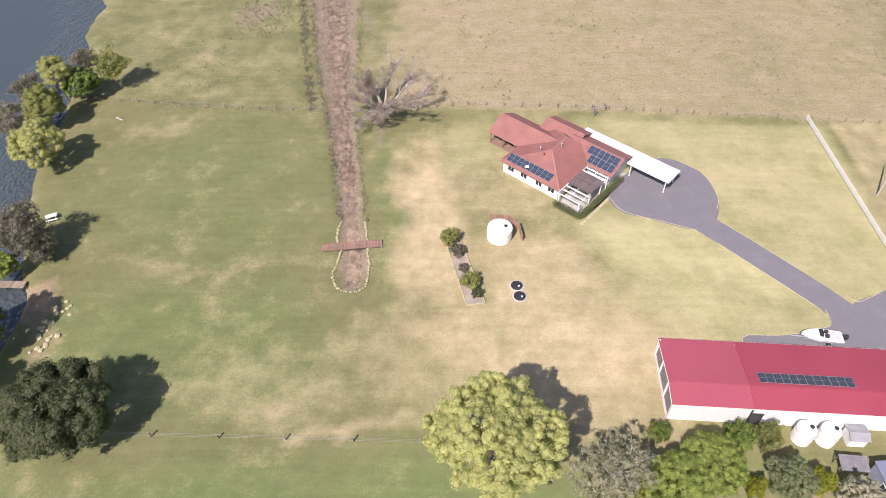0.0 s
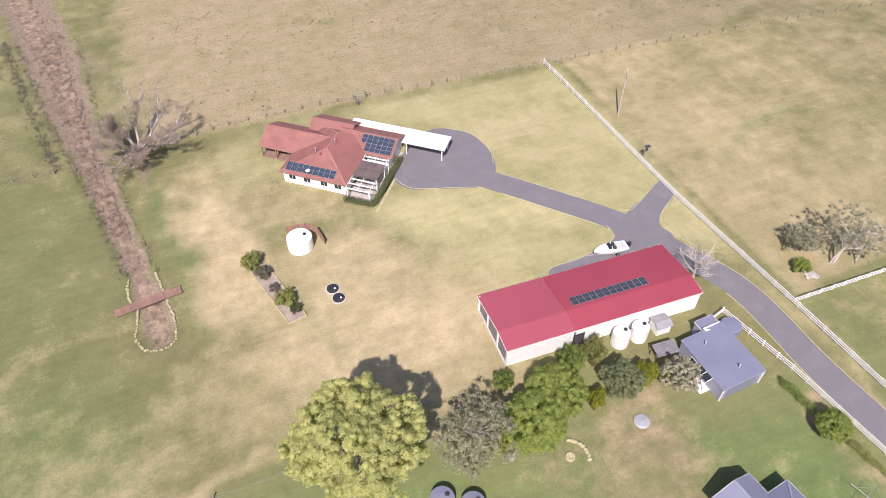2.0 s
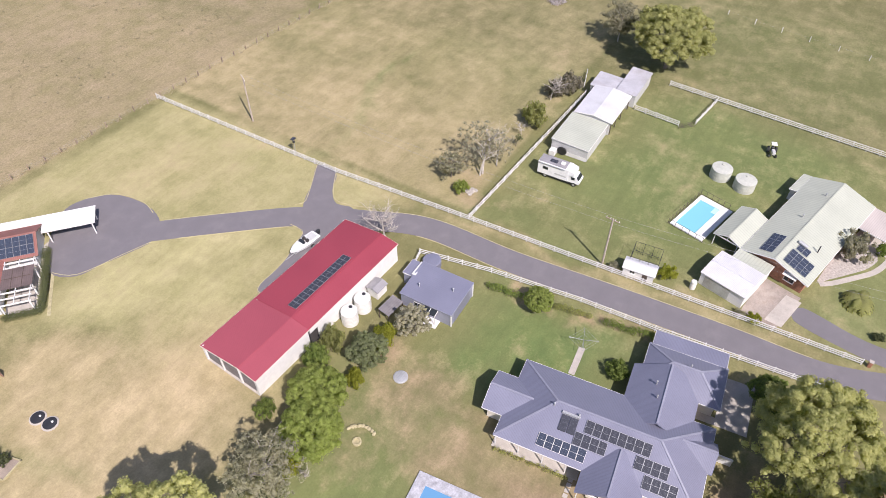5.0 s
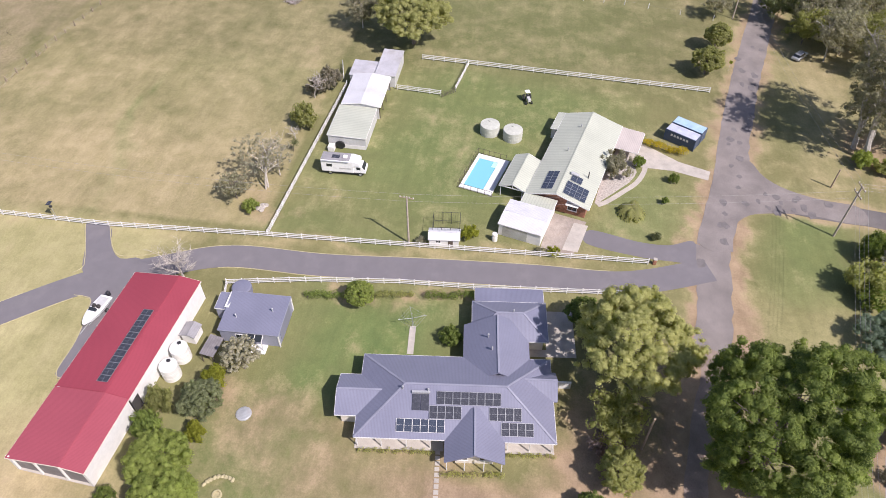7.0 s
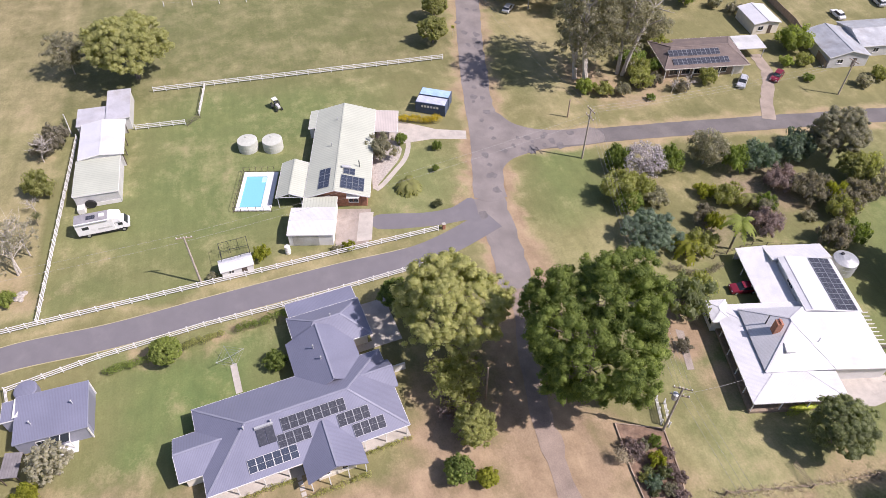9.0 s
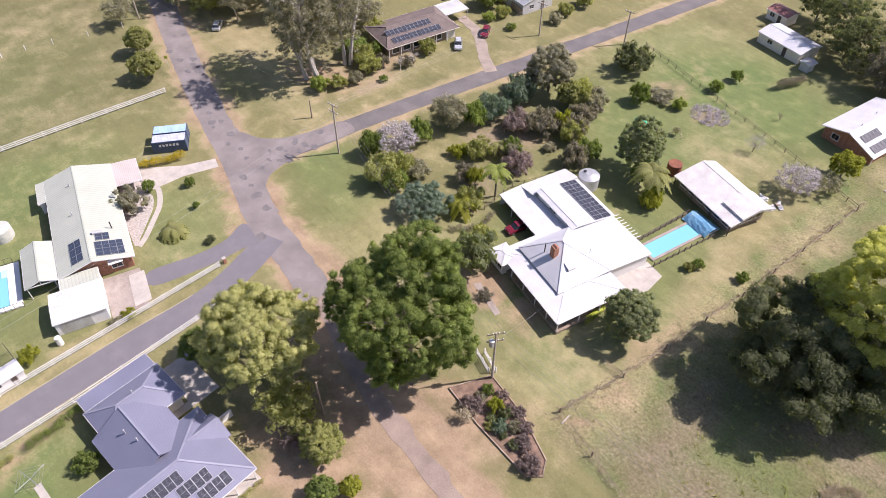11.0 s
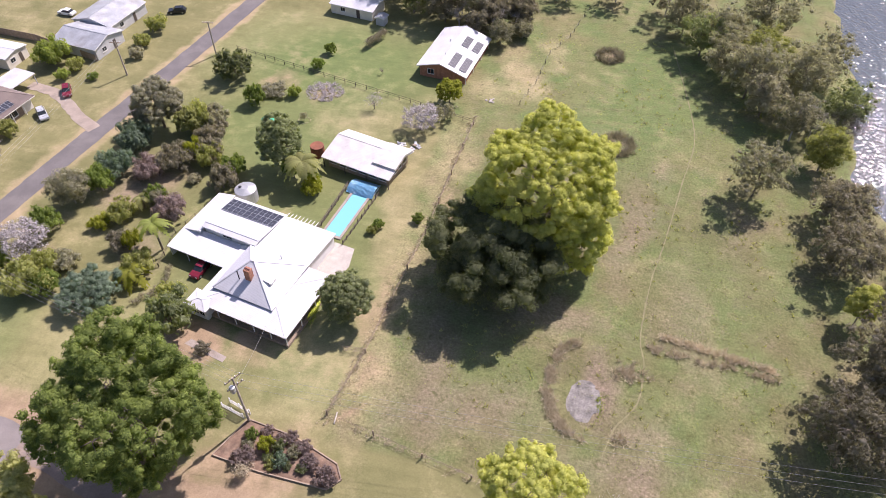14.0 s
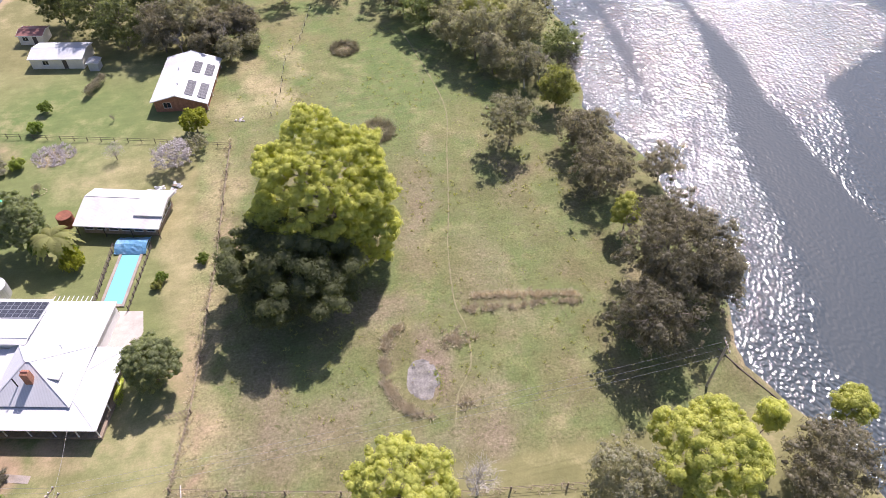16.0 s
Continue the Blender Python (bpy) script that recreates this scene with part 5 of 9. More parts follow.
for u in (14.2, 15.7):
    part("sheet_bar", beam(bmesh.new(), (u, 2.6, 2.87), (u, 6.9, 2.87), 0.06, 0.04), "timber_dark", pg)
part("sheet_bar", beam(bmesh.new(), (12.7, 4.75, 2.87), (17.2, 4.75, 2.87), 0.06, 0.04), "timber_dark", pg)
cp = thing("carport", "flat white-roofed carport on white posts over the drive", "carport", *H1)
part("roof", plate(bmesh.new(), [(6.6, 16.35, 2.8), (17.6, 16.35, 2.8), (17.6, 13.9, 2.8), (25.8, 13.9, 2.8), (25.8, 18.2, 2.8), (6.6, 18.2, 2.8)], 0.16), "white", cp)
for u, v in ((18.4, 14.3), (25.2, 14.3), (18.4, 17.8), (25.2, 17.8), (12.0, 17.9), (7.0, 17.9)):
    part("post", bx(u - 0.09, u + 0.09, v - 0.09, v + 0.09, 0, 2.7), "white", cp)
part("wall", bx(6.8, 17.5, 17.9, 18.05, 0, 2.65), "white", cp)
sheet("pavement_path", [to_world(*H1, u, v) for u, v in ((18.55, -1.9), (19.05, -1.9), (19.05, 12.4), (18.55, 12.4))], 0.05, "edging", "narrow paved strip beside the clipped hedge", "path", closed=False)
sheet("pavement_terrace", [to_world(*H1, u, v) for u, v in ((12.6, -0.6), (17.8, -0.6), (17.8, 13.8), (20.5, 13.8), (20.5, 17.8), (12.6, 9.0))], 0.045, "concrete", "pale paved terrace under the pergola", "terrace", closed=False)

# ---- the brick house with the pale green roof
GH = (87.9, -5.8, -13.9)
gh = thing("house", "brick house with a pale green ribbed metal gable roof", "house", *GH)
GR = ("green_roof", "green_roof_y", "white")
roof_block(gh, dict(u=(0, 25.0), v=(-5.9, 5.2), eave=2.6, ridge=4.25, rv=0.0, kind="gable_u", over=0.6), *GR, "brick")
roof_block(gh, dict(u=(0.3, 9.4), v=(5.3, 10.1), eave=2.42, ridge=3.4, kind="gable_u", over=0.4, open=(0, 1, 2, 3)), *GR, "white")
posts(gh, [(0.5, 5.9), (0.5, 9.8), (4.8, 9.8), (9.2, 9.8), (9.2, 5.9)], 2.4)
part("gable_truss", beam(bmesh.new(), (0.34, 5.6, 2.42), (0.34, 9.9, 2.42), 0.1, 0.16), "white", gh)
part("gable_truss", beam(bmesh.new(), (0.34, 7.7, 2.42), (0.34, 7.7, 3.3), 0.1, 0.1), "white", gh)
roof_block(gh, dict(u=(-2.4, 0.2), v=(-0.4, 5.3), eave=2.5, ridge=2.62, kind="fall_u", over=0.15), *GR, "white")
roof_block(gh, dict(u=(18.4, 25.0), v=(-10.2, -5.7), eave=2.3, ridge=2.5, kind="fall_v", over=0.2, open=(0, 1, 2, 3)), "beige_sheet", "beige_sheet", "white", "white")
posts(gh, [(18.7, -9.9), (24.7, -9.9), (21.7, -9.9)], 2.3)
roof_block(gh, dict(u=(19.5, 25.1), v=(5.2, 6.6), eave=2.55, ridge=2.35, kind="fall_v", over=0.2, open=(0,)), *GR, "white")
window(gh, (0.6, -3.0), (0, -1), 1.6, 1.3, 1.6)
part("hood", plate(bmesh.new(), [(-0.2, -1.9, 2.5), (-0.2, -4.1, 2.5), (0.6, -4.1, 2.75), (0.6, -1.9, 2.75)], 0.04), "white", gh)
window(gh, (3.0, -5.3), (1, 0), 1.6, 1.2, 1.5)
window(gh, (10.0, -5.3), (1, 0), 1.8, 1.2, 1.5)
window(gh, (15.0, 4.6), (-1, 0), 1.8, 1.2, 1.5)
bm = bmesh.new()
for iz in range(22):
    for iy in range(40):
        y = -5.2 + iy * 0.245 + (iz % 2) * 0.12
        if y > 4.3 or (-3.95 < y < -2.1 and 0.9 < iz * 0.11 < 2.4):
            continue
        box(bm, 0.588, 0.606, y, y + 0.225, 0.05 + iz * 0.11, 0.05 + iz * 0.11 + 0.095)
part("brickwork", bm, "brick", gh)["kind"] = "stuff"
for u, v in ((12.4, 1.4), (20.0, 1.0)):
    vent(gh, u, v, 3.9)
part("flue", rod(bmesh.new(), (7.2, -3.8, 3.0), (7.2, -3.8, 4.6), 0.09), "black", gh)
part("heater_tank", rod(bmesh.new(), (6.2, -2.4, 3.9), (6.2, -0.9, 4.25), 0.3, n=14), "zinc", gh)
KE = 1.65 / 5.9
solar(*GH, (0.9, -0.9, 4.25 - 0.9 * KE), (0, -1, -KE), (1, 0, 0), 4, 2, "blue", "dark blue photovoltaic panels on a pale green roof")
solar(*GH, (4.6, -1.2, 4.25 - 1.2 * KE), (0, -1, -KE), (1, 0, 0), 2, 1, "blue", "dark water-heating collectors on a pale green roof")
KW = 1.65 / 5.2
solar(*GH, (1.2, 1.0, 4.25 - 1.0 * KW), (0, 1, -KW), (1, 0, 0), 2, 3, "blue", "dark blue photovoltaic panels on a pale green roof")
ga = thing("garage", "low white garage with a pale metal roof beside the brick house", "garage", *GH)
roof_block(ga, dict(u=(-8.8, -2.45), v=(-0.4, 7.0), eave=2.6, ridge=2.95, kind="gable_v", over=0.12), "white_roof", "white_roof_y", "white", "white")
part("sliding_door", bx(-8.73, -8.66, 2.0, 6.2, 0.1, 2.2), "zinc", ga)
sheet("pavement_yard", [to_world(*GH, u, v) for u, v in ((-0.2, 0), (-0.2, -5.9), (-8.7, -5.9), (-8.9, -0.5))], 0.04, "gravel", "stained concrete yard before the garage", "yard", closed=False)
sheet("pavement_slab", [to_world(*GH, u, v) for u, v in ((-1.2, -4.0), (-1.0, -6.4), (-7.6, -6.4), (-8.0, -3.9))], 0.055, "concrete", "pale concrete slab across the yard", "yard", closed=False)
sheet("pavement_carport_path", [to_world(*GH, u, v) for u, v in ((17.5, -6.0), (24.8, -6.0), (24.8, -10.3), (22.0, -17.5), (21.4, -23.3), (18.8, -23.3), (19.0, -17.0), (17.8, -11.5))], 0.04, "concrete", "pale concrete drive to the carport", "driveway", closed=False)
sheet("pavement_garden_bed", [to_world(*GH, u, v) for u, v in ((5.0, -6.0), (6.6, -7.2), (10.0, -9.0), (13.5, -10.6), (17.0, -10.6), (18.0, -6.0))], 0.035, "pebble", "pebbled garden bed along the brick house", "garden bed")
bm = ribbon(bmesh.new(), smooth_line([to_world(*GH, u, v) for u, v in ((4.6, -6.6), (6.2, -7.9), (9.6, -9.8), (13.2, -11.6), (16.8, -12.2), (18.6, -12.0))], step=0.8), -0.45, 0.45, 0.05)
tagged(part("pavement_garden_path", bm, "concrete"), "curved pale concrete path round the garden bed", "path", "", "structure")

# ---- the long farm shed
ls = thing("shed", "long low farm shed of pale sheet metal in several blocks", "shed", 99.3, 29.6, 0.5)
LR = ("green_roof", "green_roof_y", "white")
roof_block(ls, dict(u=(0, 9.8), v=(0, 7.4), eave=2.6, ridge=2.8, kind="fall_v", over=0.1), *LR, "pale_sheet")
roof_block(ls, dict(u=(9.7, 20.4), v=(-0.7, 7.1), eave=3.0, ridge=3.6, kind="gable_u", over=0.2, open=(0,)), "white_roof", "white_roof_y", "white", "pale_sheet")
roof_block(ls, dict(u=(20.4, 26.2), v=(1.5, 8.2), eave=2.6, ridge=2.8, kind="fall_v", over=0.1), "lilac_roof", "lilac_roof", "pale_sheet", "pale_sheet")
roof_block(ls, dict(u=(21.0, 31.0), v=(-1.4, 2.9), eave=2.85, ridge=3.0, kind="fall_v", over=0.15), "lilac_roof", "lilac_roof", "pale_sheet", "pale_sheet")
posts(ls, [(10.2, -0.4), (13.0, -0.4), (16.0, -0.4), (20.0, -0.4)], 3.0, 0.14, "timber_dark")
part("side_rail", beam(bmesh.new(), (-0.05, 0.2, 0.45), (-0.05, 7.2, 0.45), 0.05, 0.8), "white", ls)
ring = lathe(bmesh.new(), [(0.55, -0.15), (0.85, -0.17), (0.95, 0.0), (0.85, 0.17), (0.55, 0.15), (0.5, 0.0)], 20)
bmesh.ops.rotate(ring, cent=(0, 0, 0), matrix=Matrix.Rotation(radians(84), 3, "Y"), verts=ring.verts)
bmesh.ops.translate(ring, vec=(-0.35, 4.9, 0.95), verts=ring.verts)
part("tyre", ring, "rubber", ls, "large black tractor tyre")
bx1 = part("crate", bevel_box(-1.5, -0.2, 5.9, 7.1, 0, 1.1, 0.05), "white")
bx1.matrix_world = pose(99.3, 29.6, 0, 0, 0, 0.5)
tagged(bx1, "white box beside the farm shed", "crate")

# ---- the white-roofed homestead
WH = (34.1, -52.6, -12.0)
wh = thing("house", "old homestead with white metal roofs, steep hip and wide verandahs", "house", *WH)
WR = ("white_roof", "white_roof_y", "white")
roof_block(wh, dict(u=(0, 16.4), v=(-12.3, 0.6), eave=2.7, ridge=3.45, kind="hip", ends=(6.5, 9.9), over=2.4), *WR, "white")
roof_block(wh, dict(u=(4.2, 15.0), v=(-12.2, -2.4), eave=3.35, ridge=6.3, kind="hip", ends=(10.2, 10.8), rv=-7.4, over=0.1, trim=False), *WR, None)
part("gablet_fill", bx(4.6, 14.6, -11.8, -2.8, 2.9, 3.4), "white", wh)
roof_block(wh, dict(u=(4.3, 14.2), v=(-20.3, -12.0), eave=2.85, ridge=3.3, kind="fall_v", over=0.3), *WR, "white")
roof_block(wh, dict(u=(13.9, 24.3), v=(-20.6, -11.9), eave=2.9, eave2=3.75, ridge=4.0, rv=-12.9, kind="gable_u", over=0.25), *WR, "white")
roof_block(wh, dict(u=(24.3, 27.9), v=(-20.6, -11.2), eave=3.3, ridge=2.5, kind="fall_u", over=0.2), *WR, "white")
roof_block(wh, dict(u=(15.8, 27.9), v=(-11.9, -7.0), eave=2.6, ridge=2.2, kind="fall_v", over=0.2, open=(0, 2, 3)), *WR, "white")
posts(wh, [(17.0, -7.2), (20.6, -7.2), (24.2, -7.2), (27.6, -7.2)], 2.2)
roof_block(wh, dict(u=(5.2, 7.6), v=(-13.4, -10.8), eave=3.3, ridge=4.2, kind="fall_u", over=0.1), *WR, "white")
roof_block(wh, dict(u=(13.4, 17.4), v=(-1.6, 1.6), eave=2.65, ridge=3.1, kind="hip", over=0.4), *WR, "white")
posts(wh, [(0.25, 0.3), (3.0, 0.3), (6.0, 0.3), (9.2, 0.3), (12.4, 0.3), (0.25, -3.6), (0.25, -7.4), (0.25, -11.6)], 2.66)
part("verandah_floor", bevel_box(0.1, 16.2, -12.1, 0.4, 0, 0.5, 0.03), "timber", wh)
for u in (4.0, 7.2, 10.4):
    window(wh, (u, -1.8), (-1, 0), 1.1, 1.6, 1.6)
window(wh, (6.0, -20.0), (1, 0), 2.4, 1.0, 1.7, panes=3)
window(wh, (19.6, -12.15), (-1, 0), 1.8, 0.8, 3.1, panes=3)
for k in range(3):
    window(wh, (14.6 + k * 1.1, 1.2), (-1, 0), 0.95, 1.3, 1.5)
ch = part("chimney", bevel_box(9.3, 10.3, -5.7, -4.8, 4.6, 6.9, 0.03), "brick", wh, "brick chimney with four clay pots")
for k in range(4):
    part("chimney_pot", rod(bmesh.new(), (9.42 + k * 0.25, -5.25, 6.9), (9.42 + k * 0.25, -5.25, 7.15), 0.1), "tile_red", ch)
part("flue", rod(bmesh.new(), (11.3, -4.6, 4.5), (11.3, -4.6, 6.4), 0.09), "black", wh)
roof_block(wh, dict(u=(6.3, 7.6), v=(-7.0, -5.6), eave=4.9, ridge=5.2, kind="fall_u", over=0.05), *WR, "white")
vent(wh, 8.2, -11.0, 4.4)
solar(*WH, (13.95, -19.9, 2.9 + 0.7 * 0.143), (1, 0, 0), (0, 1, 1.1 / 7.7), 10, 2, "dark", "two rows of dark photovoltaic panels on a white metal roof", skip=())
for k in range(9):
    part("pergola_slat", beam(bmesh.new(), (8.4 + k * 0.7, -21.6, 2.5), (8.4 + k * 0.7, -20.3, 2.6), 0.08, 0.1), "white", wh)
part("garage_door", bx(27.48, 27.55, -11.4, -7.6, 0.05, 2.2), "white", wh)
sheet("pavement_patio", [to_world(*WH, u, v) for u, v in ((0.6, -12.0), (5.0, -12.0), (5.0, -20.8), (1.4, -20.8), (0.2, -17))], 0.05, "concrete", "pale concrete patio behind the homestead", "patio", closed=False)
sheet("pavement_patch", [(48.8, -50.6), (49.4, -49.6), (42.6, -47.8), (42.4, -48.8)], 0.035, "gravel", "narrow gravel path to the homestead", "path", closed=False)

# ---- the studio with the broad roof
SD = (43.3, -91.9, 165.5)
sd = thing("studio", "low timber studio with a broad pale metal roof", "studio", *SD)
roof_block(sd, dict(u=(0, 14.3), v=(0, 9.2), eave=2.5, ridge=3.7, rv=6.0, kind="gable_u", over=0.9), "studio_roof", "studio_roof", "white", "timber")
part("raised_roof", plate(bmesh.new(), [(9.6, 2.2, 3.28), (14.4, 2.2, 3.28), (14.4, 6.0, 4.0), (9.6, 6.0, 4.0)], 0.3), "studio_roof", sd)
part("raised_roof", plate(bmesh.new(), [(9.6, 6.0, 4.0), (14.4, 6.0, 4.0), (14.4, 8.8, 3.1), (9.6, 8.8, 3.1)], 0.3), "studio_roof", sd)
for k in range(6):
    window(sd, (1.9 + k * 2.1, 0.9), (1, 0), 1.5, 1.1, 1.5)
posts(sd, [(0.3, 0.2), (4.8, 0.2), (9.4, 0.2), (14.0, 0.2)], 2.45, 0.12, "timber_dark")
for k in range(4):
    window(sd, (13.4, 2.0 + k * 1.7), (0, 1), 1.2, 1.0, 1.5)

# ---- the brick cottage with a white roof
BH = (33.9, -125.4, -98.0)
bh = thing("house", "red brick house with a white metal gable roof", "house", *BH)
roof_block(bh, dict(u=(0, 17.0), v=(-11.2, 0), eave=2.0, eave2=2.65, ridge=4.05, rv=-5.2, kind="gable_u", over=0.5), "white_roof", "white_roof_y", "white", "brick")
window(bh, (0.5, -3.0), (0, 1), 1.5, 1.2, 1.5)
posts(bh, [(0.6, -10.9), (5.6, -10.9), (10.8, -10.9), (16.2, -10.9)], 1.95)
KB = 2.05 / 6.0
solar(*BH, (1.2, -10.6, 2.0 + 0.6 * KB), (1, 0, 0), (0, 1, KB), 5, 1, "black", label="dark photovoltaic panels on a white metal roof")
solar(*BH, (1.2, -8.2, 2.0 + 3.0 * KB), (1, 0, 0), (0, 1, KB), 5, 1, "black", label="dark photovoltaic panels on a white metal roof")
solar(*BH, (9.4, -10.6, 2.0 + 0.6 * KB), (1, 0, 0), (0, 1, KB), 4, 1, "black", label="dark photovoltaic panels on a white metal roof")
solar(*BH, (9.4, -8.2, 2.0 + 3.0 * KB), (1, 0, 0), (0, 1, KB), 4, 1, "black", label="dark photovoltaic panels on a white metal roof")
vent(bh, 10.0, -4.0, 3.6)
vent(bh, 4.0, -5.0, 3.8)

# ---- the brown-tiled house
DH = (109.0, -78.7, -98.7)
dh = thing("house", "long low house with a brown tiled roof and dark verandah", "house", *DH)
roof_block(dh, dict(u=(0, 18.6), v=(0, 11.6), eave=2.6, ridge=4.3, kind="hip", ends=(3.0, 15.6), over=0.8), "tile_dark", "tile_dark", "cream", "timber")
KD = 1.7 / 5.8
solar(*DH, (2.2, 0.9, 2.6 + 0.9 * KD), (1, 0, 0), (0, 1, KD), 12, 1, label="dark photovoltaic panels on a brown tiled roof")
solar(*DH, (1.8, 3.2, 2.6 + 3.2 * KD), (1, 0, 0), (0, 1, KD), 11, 1, label="dark photovoltaic panels on a brown tiled roof")
for k in range(5):
    window(dh, (2.4 + k * 2.7, 0.8), (1, 0), 1.8, 1.4, 1.4)
posts(dh, [(0.4 + k * 3.0, 0.2) for k in range(6)], 2.55, 0.12, "white")
part("garage_door", bx(15.4, 17.8, 0.72, 0.78, 0.05, 2.2), "cream", dh)
dc = thing("carport", "flat pale carport beside the brown-tiled house", "carport", *DH)
part("roof", plate(bmesh.new(), [(18.7, 6, 2.6), (25.0, 6, 2.6), (25.0, 11.4, 2.7), (18.7, 11.4, 2.7)], 0.12), "pale_sheet", dc)
for u, v in ((19.0, 6.3), (24.7, 6.3), (19.0, 11.1), (24.7, 11.1)):
    part("post", bx(u - 0.06, u + 0.06, v - 0.06, v + 0.06, 0, 2.55), "lilac_roof", dc)

# ---- other sheds and houses beyond the side road
def small_house(x, y, turn, L, W, eave, ridge, wall, roof, label, category="shed", kind="gable_u", name="shed"):
    h = thing(name, label, category, x, y, turn)
    roof_block(h, dict(u=(0, L), v=(0, W), eave=eave, ridge=ridge, kind=kind, over=0.25), roof, roof + "_y" if roof + "_y" in M else roof, "white", wall)
    window(h, (L * 0.3, 0.25), (1, 0), 1.3, 1.0, 1.5)
    door(h, (L * 0.65, 0.25), (1, 0))
    return h


small_house(120.4, -107.2, -95, 6.6, 8.6, 2.8, 3.4, "cream", "white_roof", "white metal shed with a gable roof beyond the road", kind="gable_v")
small_house(139.0, -103.5, -100, 7.0, 9.0, 2.6, 3.6, "brick", "lilac_roof", "brick outbuilding with a pale metal roof", kind="gable_u")
small_house(142.5, -109.5, -97, 11.5, 3.4, 2.2, 2.5, "timber_red", "lean_roof", "long narrow timber shed with a dark roof", kind="fall_v")
small_house(137.0, -114.6, -97, 3.0, 2.6, 2.0, 2.2, "pale_sheet", "zinc", "small grey tin shed in the back yard", kind="fall_v")
small_house(103.8, -115.0, -98, 9.4, 12.0, 2.7, 4.0, "pale_sheet", "zinc", "grey weatherboard house with a grey metal roof", "house", "gable_v", "house")
small_house(106.0, -124.6, -98, 13.0, 11.0, 2.7, 4.1, "pale_sheet", "zinc", "long grey house with a metal roof and verandah", "house", "gable_u", "house")
small_house(90.0, -150.0, -98, 14.0, 10.0, 2.7, 4.0, "cream", "zinc", "pale house with a grey metal roof", "house", "gable_u", "house")
small_house(50.2, -145.6, 170, 0.1 + 11.6, 7.0, 2.5, 3.3, "cream", "white_roof", "white cottage with a white metal roof on the far lawn", "cottage", "gable_u", "cottage").matrix_world = pose(61.3, -147.3, 0, 0, 0, 170)
small_house(159.5, 76.8, -8, 12.0, 9.0, 2.8, 3.4, "cream", "white_roof", "pale farm shed at the far side of the paddock")
small_house(66.0, -158.5, 170, 6.0, 4.5, 2.4, 2.9, "cream", "tile_red", "small shed with a red roof", kind="gable_u")
small_house(48.6, -146.6, 80, 2.6, 2.6, 2.0, 2.3, "pale_sheet", "zinc", "small grey garden shed", kind="gable_u")


# ---------------------------------------------------------------- fences
POST_W = finish("post", bevel_box(-0.07, 0.07, -0.07, 0.07, -0.05, 1.3, 0.015), "white")
RAIL_W = finish("rail", bx(0, 1, -0.025, 0.025, -0.075, 0.075), "white")
POST_T = finish("post", rod(bmesh.new(), (0, 0, -0.1), (0, 0, 1.25), 0.12, 0.1, 7), "timber")
POST_D = finish("post", rod(bmesh.new(), (0, 0, -0.1), (0, 0, 1.15), 0.07, 0.06, 6), "timber_dark")


def along(pts, gap):
    """Points at even steps on each straight stretch."""
    out = []
    for a, b in zip(pts, pts[1:]):
        n = max(1, round(math.dist(a, b) / gap))
        out += [(a[0] + (b[0] - a[0]) * k / n, a[1] + (b[1] - a[1]) * k / n) for k in range(n)]
    return out + [pts[-1]]


def tube(bm, pts, r, n=4):
    """One unbroken tube through the points."""
    pts = [Vector(p) for p in pts]
    rings = []
    for i, p in enumerate(pts):
        d = (pts[min(i + 1, len(pts) - 1)] - pts[max(i - 1, 0)]).normalized()
        s = d.cross(Vector((0, 0, 1))).normalized()
        t = s.cross(d)
        rings.append([bm.verts.new(p + (s * math.cos(k * math.tau / n) + t * math.sin(k * math.tau / n)) * r) for k in range(n)])
    for a, b in zip(rings, rings[1:]):
        for k in range(n):
            bm.faces.new((a[k], a[(k + 1) % n], b[(k + 1) % n], b[k]))
    bm.faces.new(rings[0][::-1])
    bm.faces.new(rings[-1])
    return bm


def rail_fence(pts, label="white post-and-rail fence with three rails", gap=2.4, group="white rail fences"):
    f = thing("fence", label, "fence", *pts[0], group=group)
    p = along(pts, gap)
    o = Vector((*pts[0], 0))
    for a in p:
        shared("post", POST_W, f, Matrix.Translation(Vector((*a, 0)) - o))
    for a, b in zip(p, p[1:]):
        d = Vector((b[0] - a[0], b[1] - a[1], 0))
        for z in (0.4, 0.78, 1.16):
            m = Matrix.Translation(Vector((*a, z)) - o) @ d.to_track_quat("X", "Z").to_matrix().to_4x4() @ Matrix.Diagonal((d.length, 1, 1, 1))
            shared("rail", RAIL_W, f, m @ Matrix.Translation((0, -0.09, 0)))
    return f


def wire_fence(pts, label, gap=4.0, post=POST_T, wires=(0.35, 0.7, 1.05), group="wire fences", lean=0.035, seed=1, rail=0.0, rail_mat="timber_dark"):
    rng = random.Random(seed)
    f = thing("fence", label, "fence", *pts[0], group=group)
    o = Vector((*pts[0], 0))
    p = along(pts, gap)
    for a in p:
        m = Matrix.Translation(Vector((*a, 0)) - o) @ pose(0, 0, 0, rng.gauss(0, lean * 40), rng.gauss(0, lean * 40), rng.uniform(0, 90))
        shared("post", post, f, m @ Matrix.Diagonal((1, 1, rng.uniform(0.85, 1.1), 1)))
    for z in wires:
        bm = tube(bmesh.new(), [Vector((*a, z)) - o for a in p], rail or 0.008)
        part("wire" if not rail else "rail", bm, "cable" if not rail else rail_mat, f)
    return f


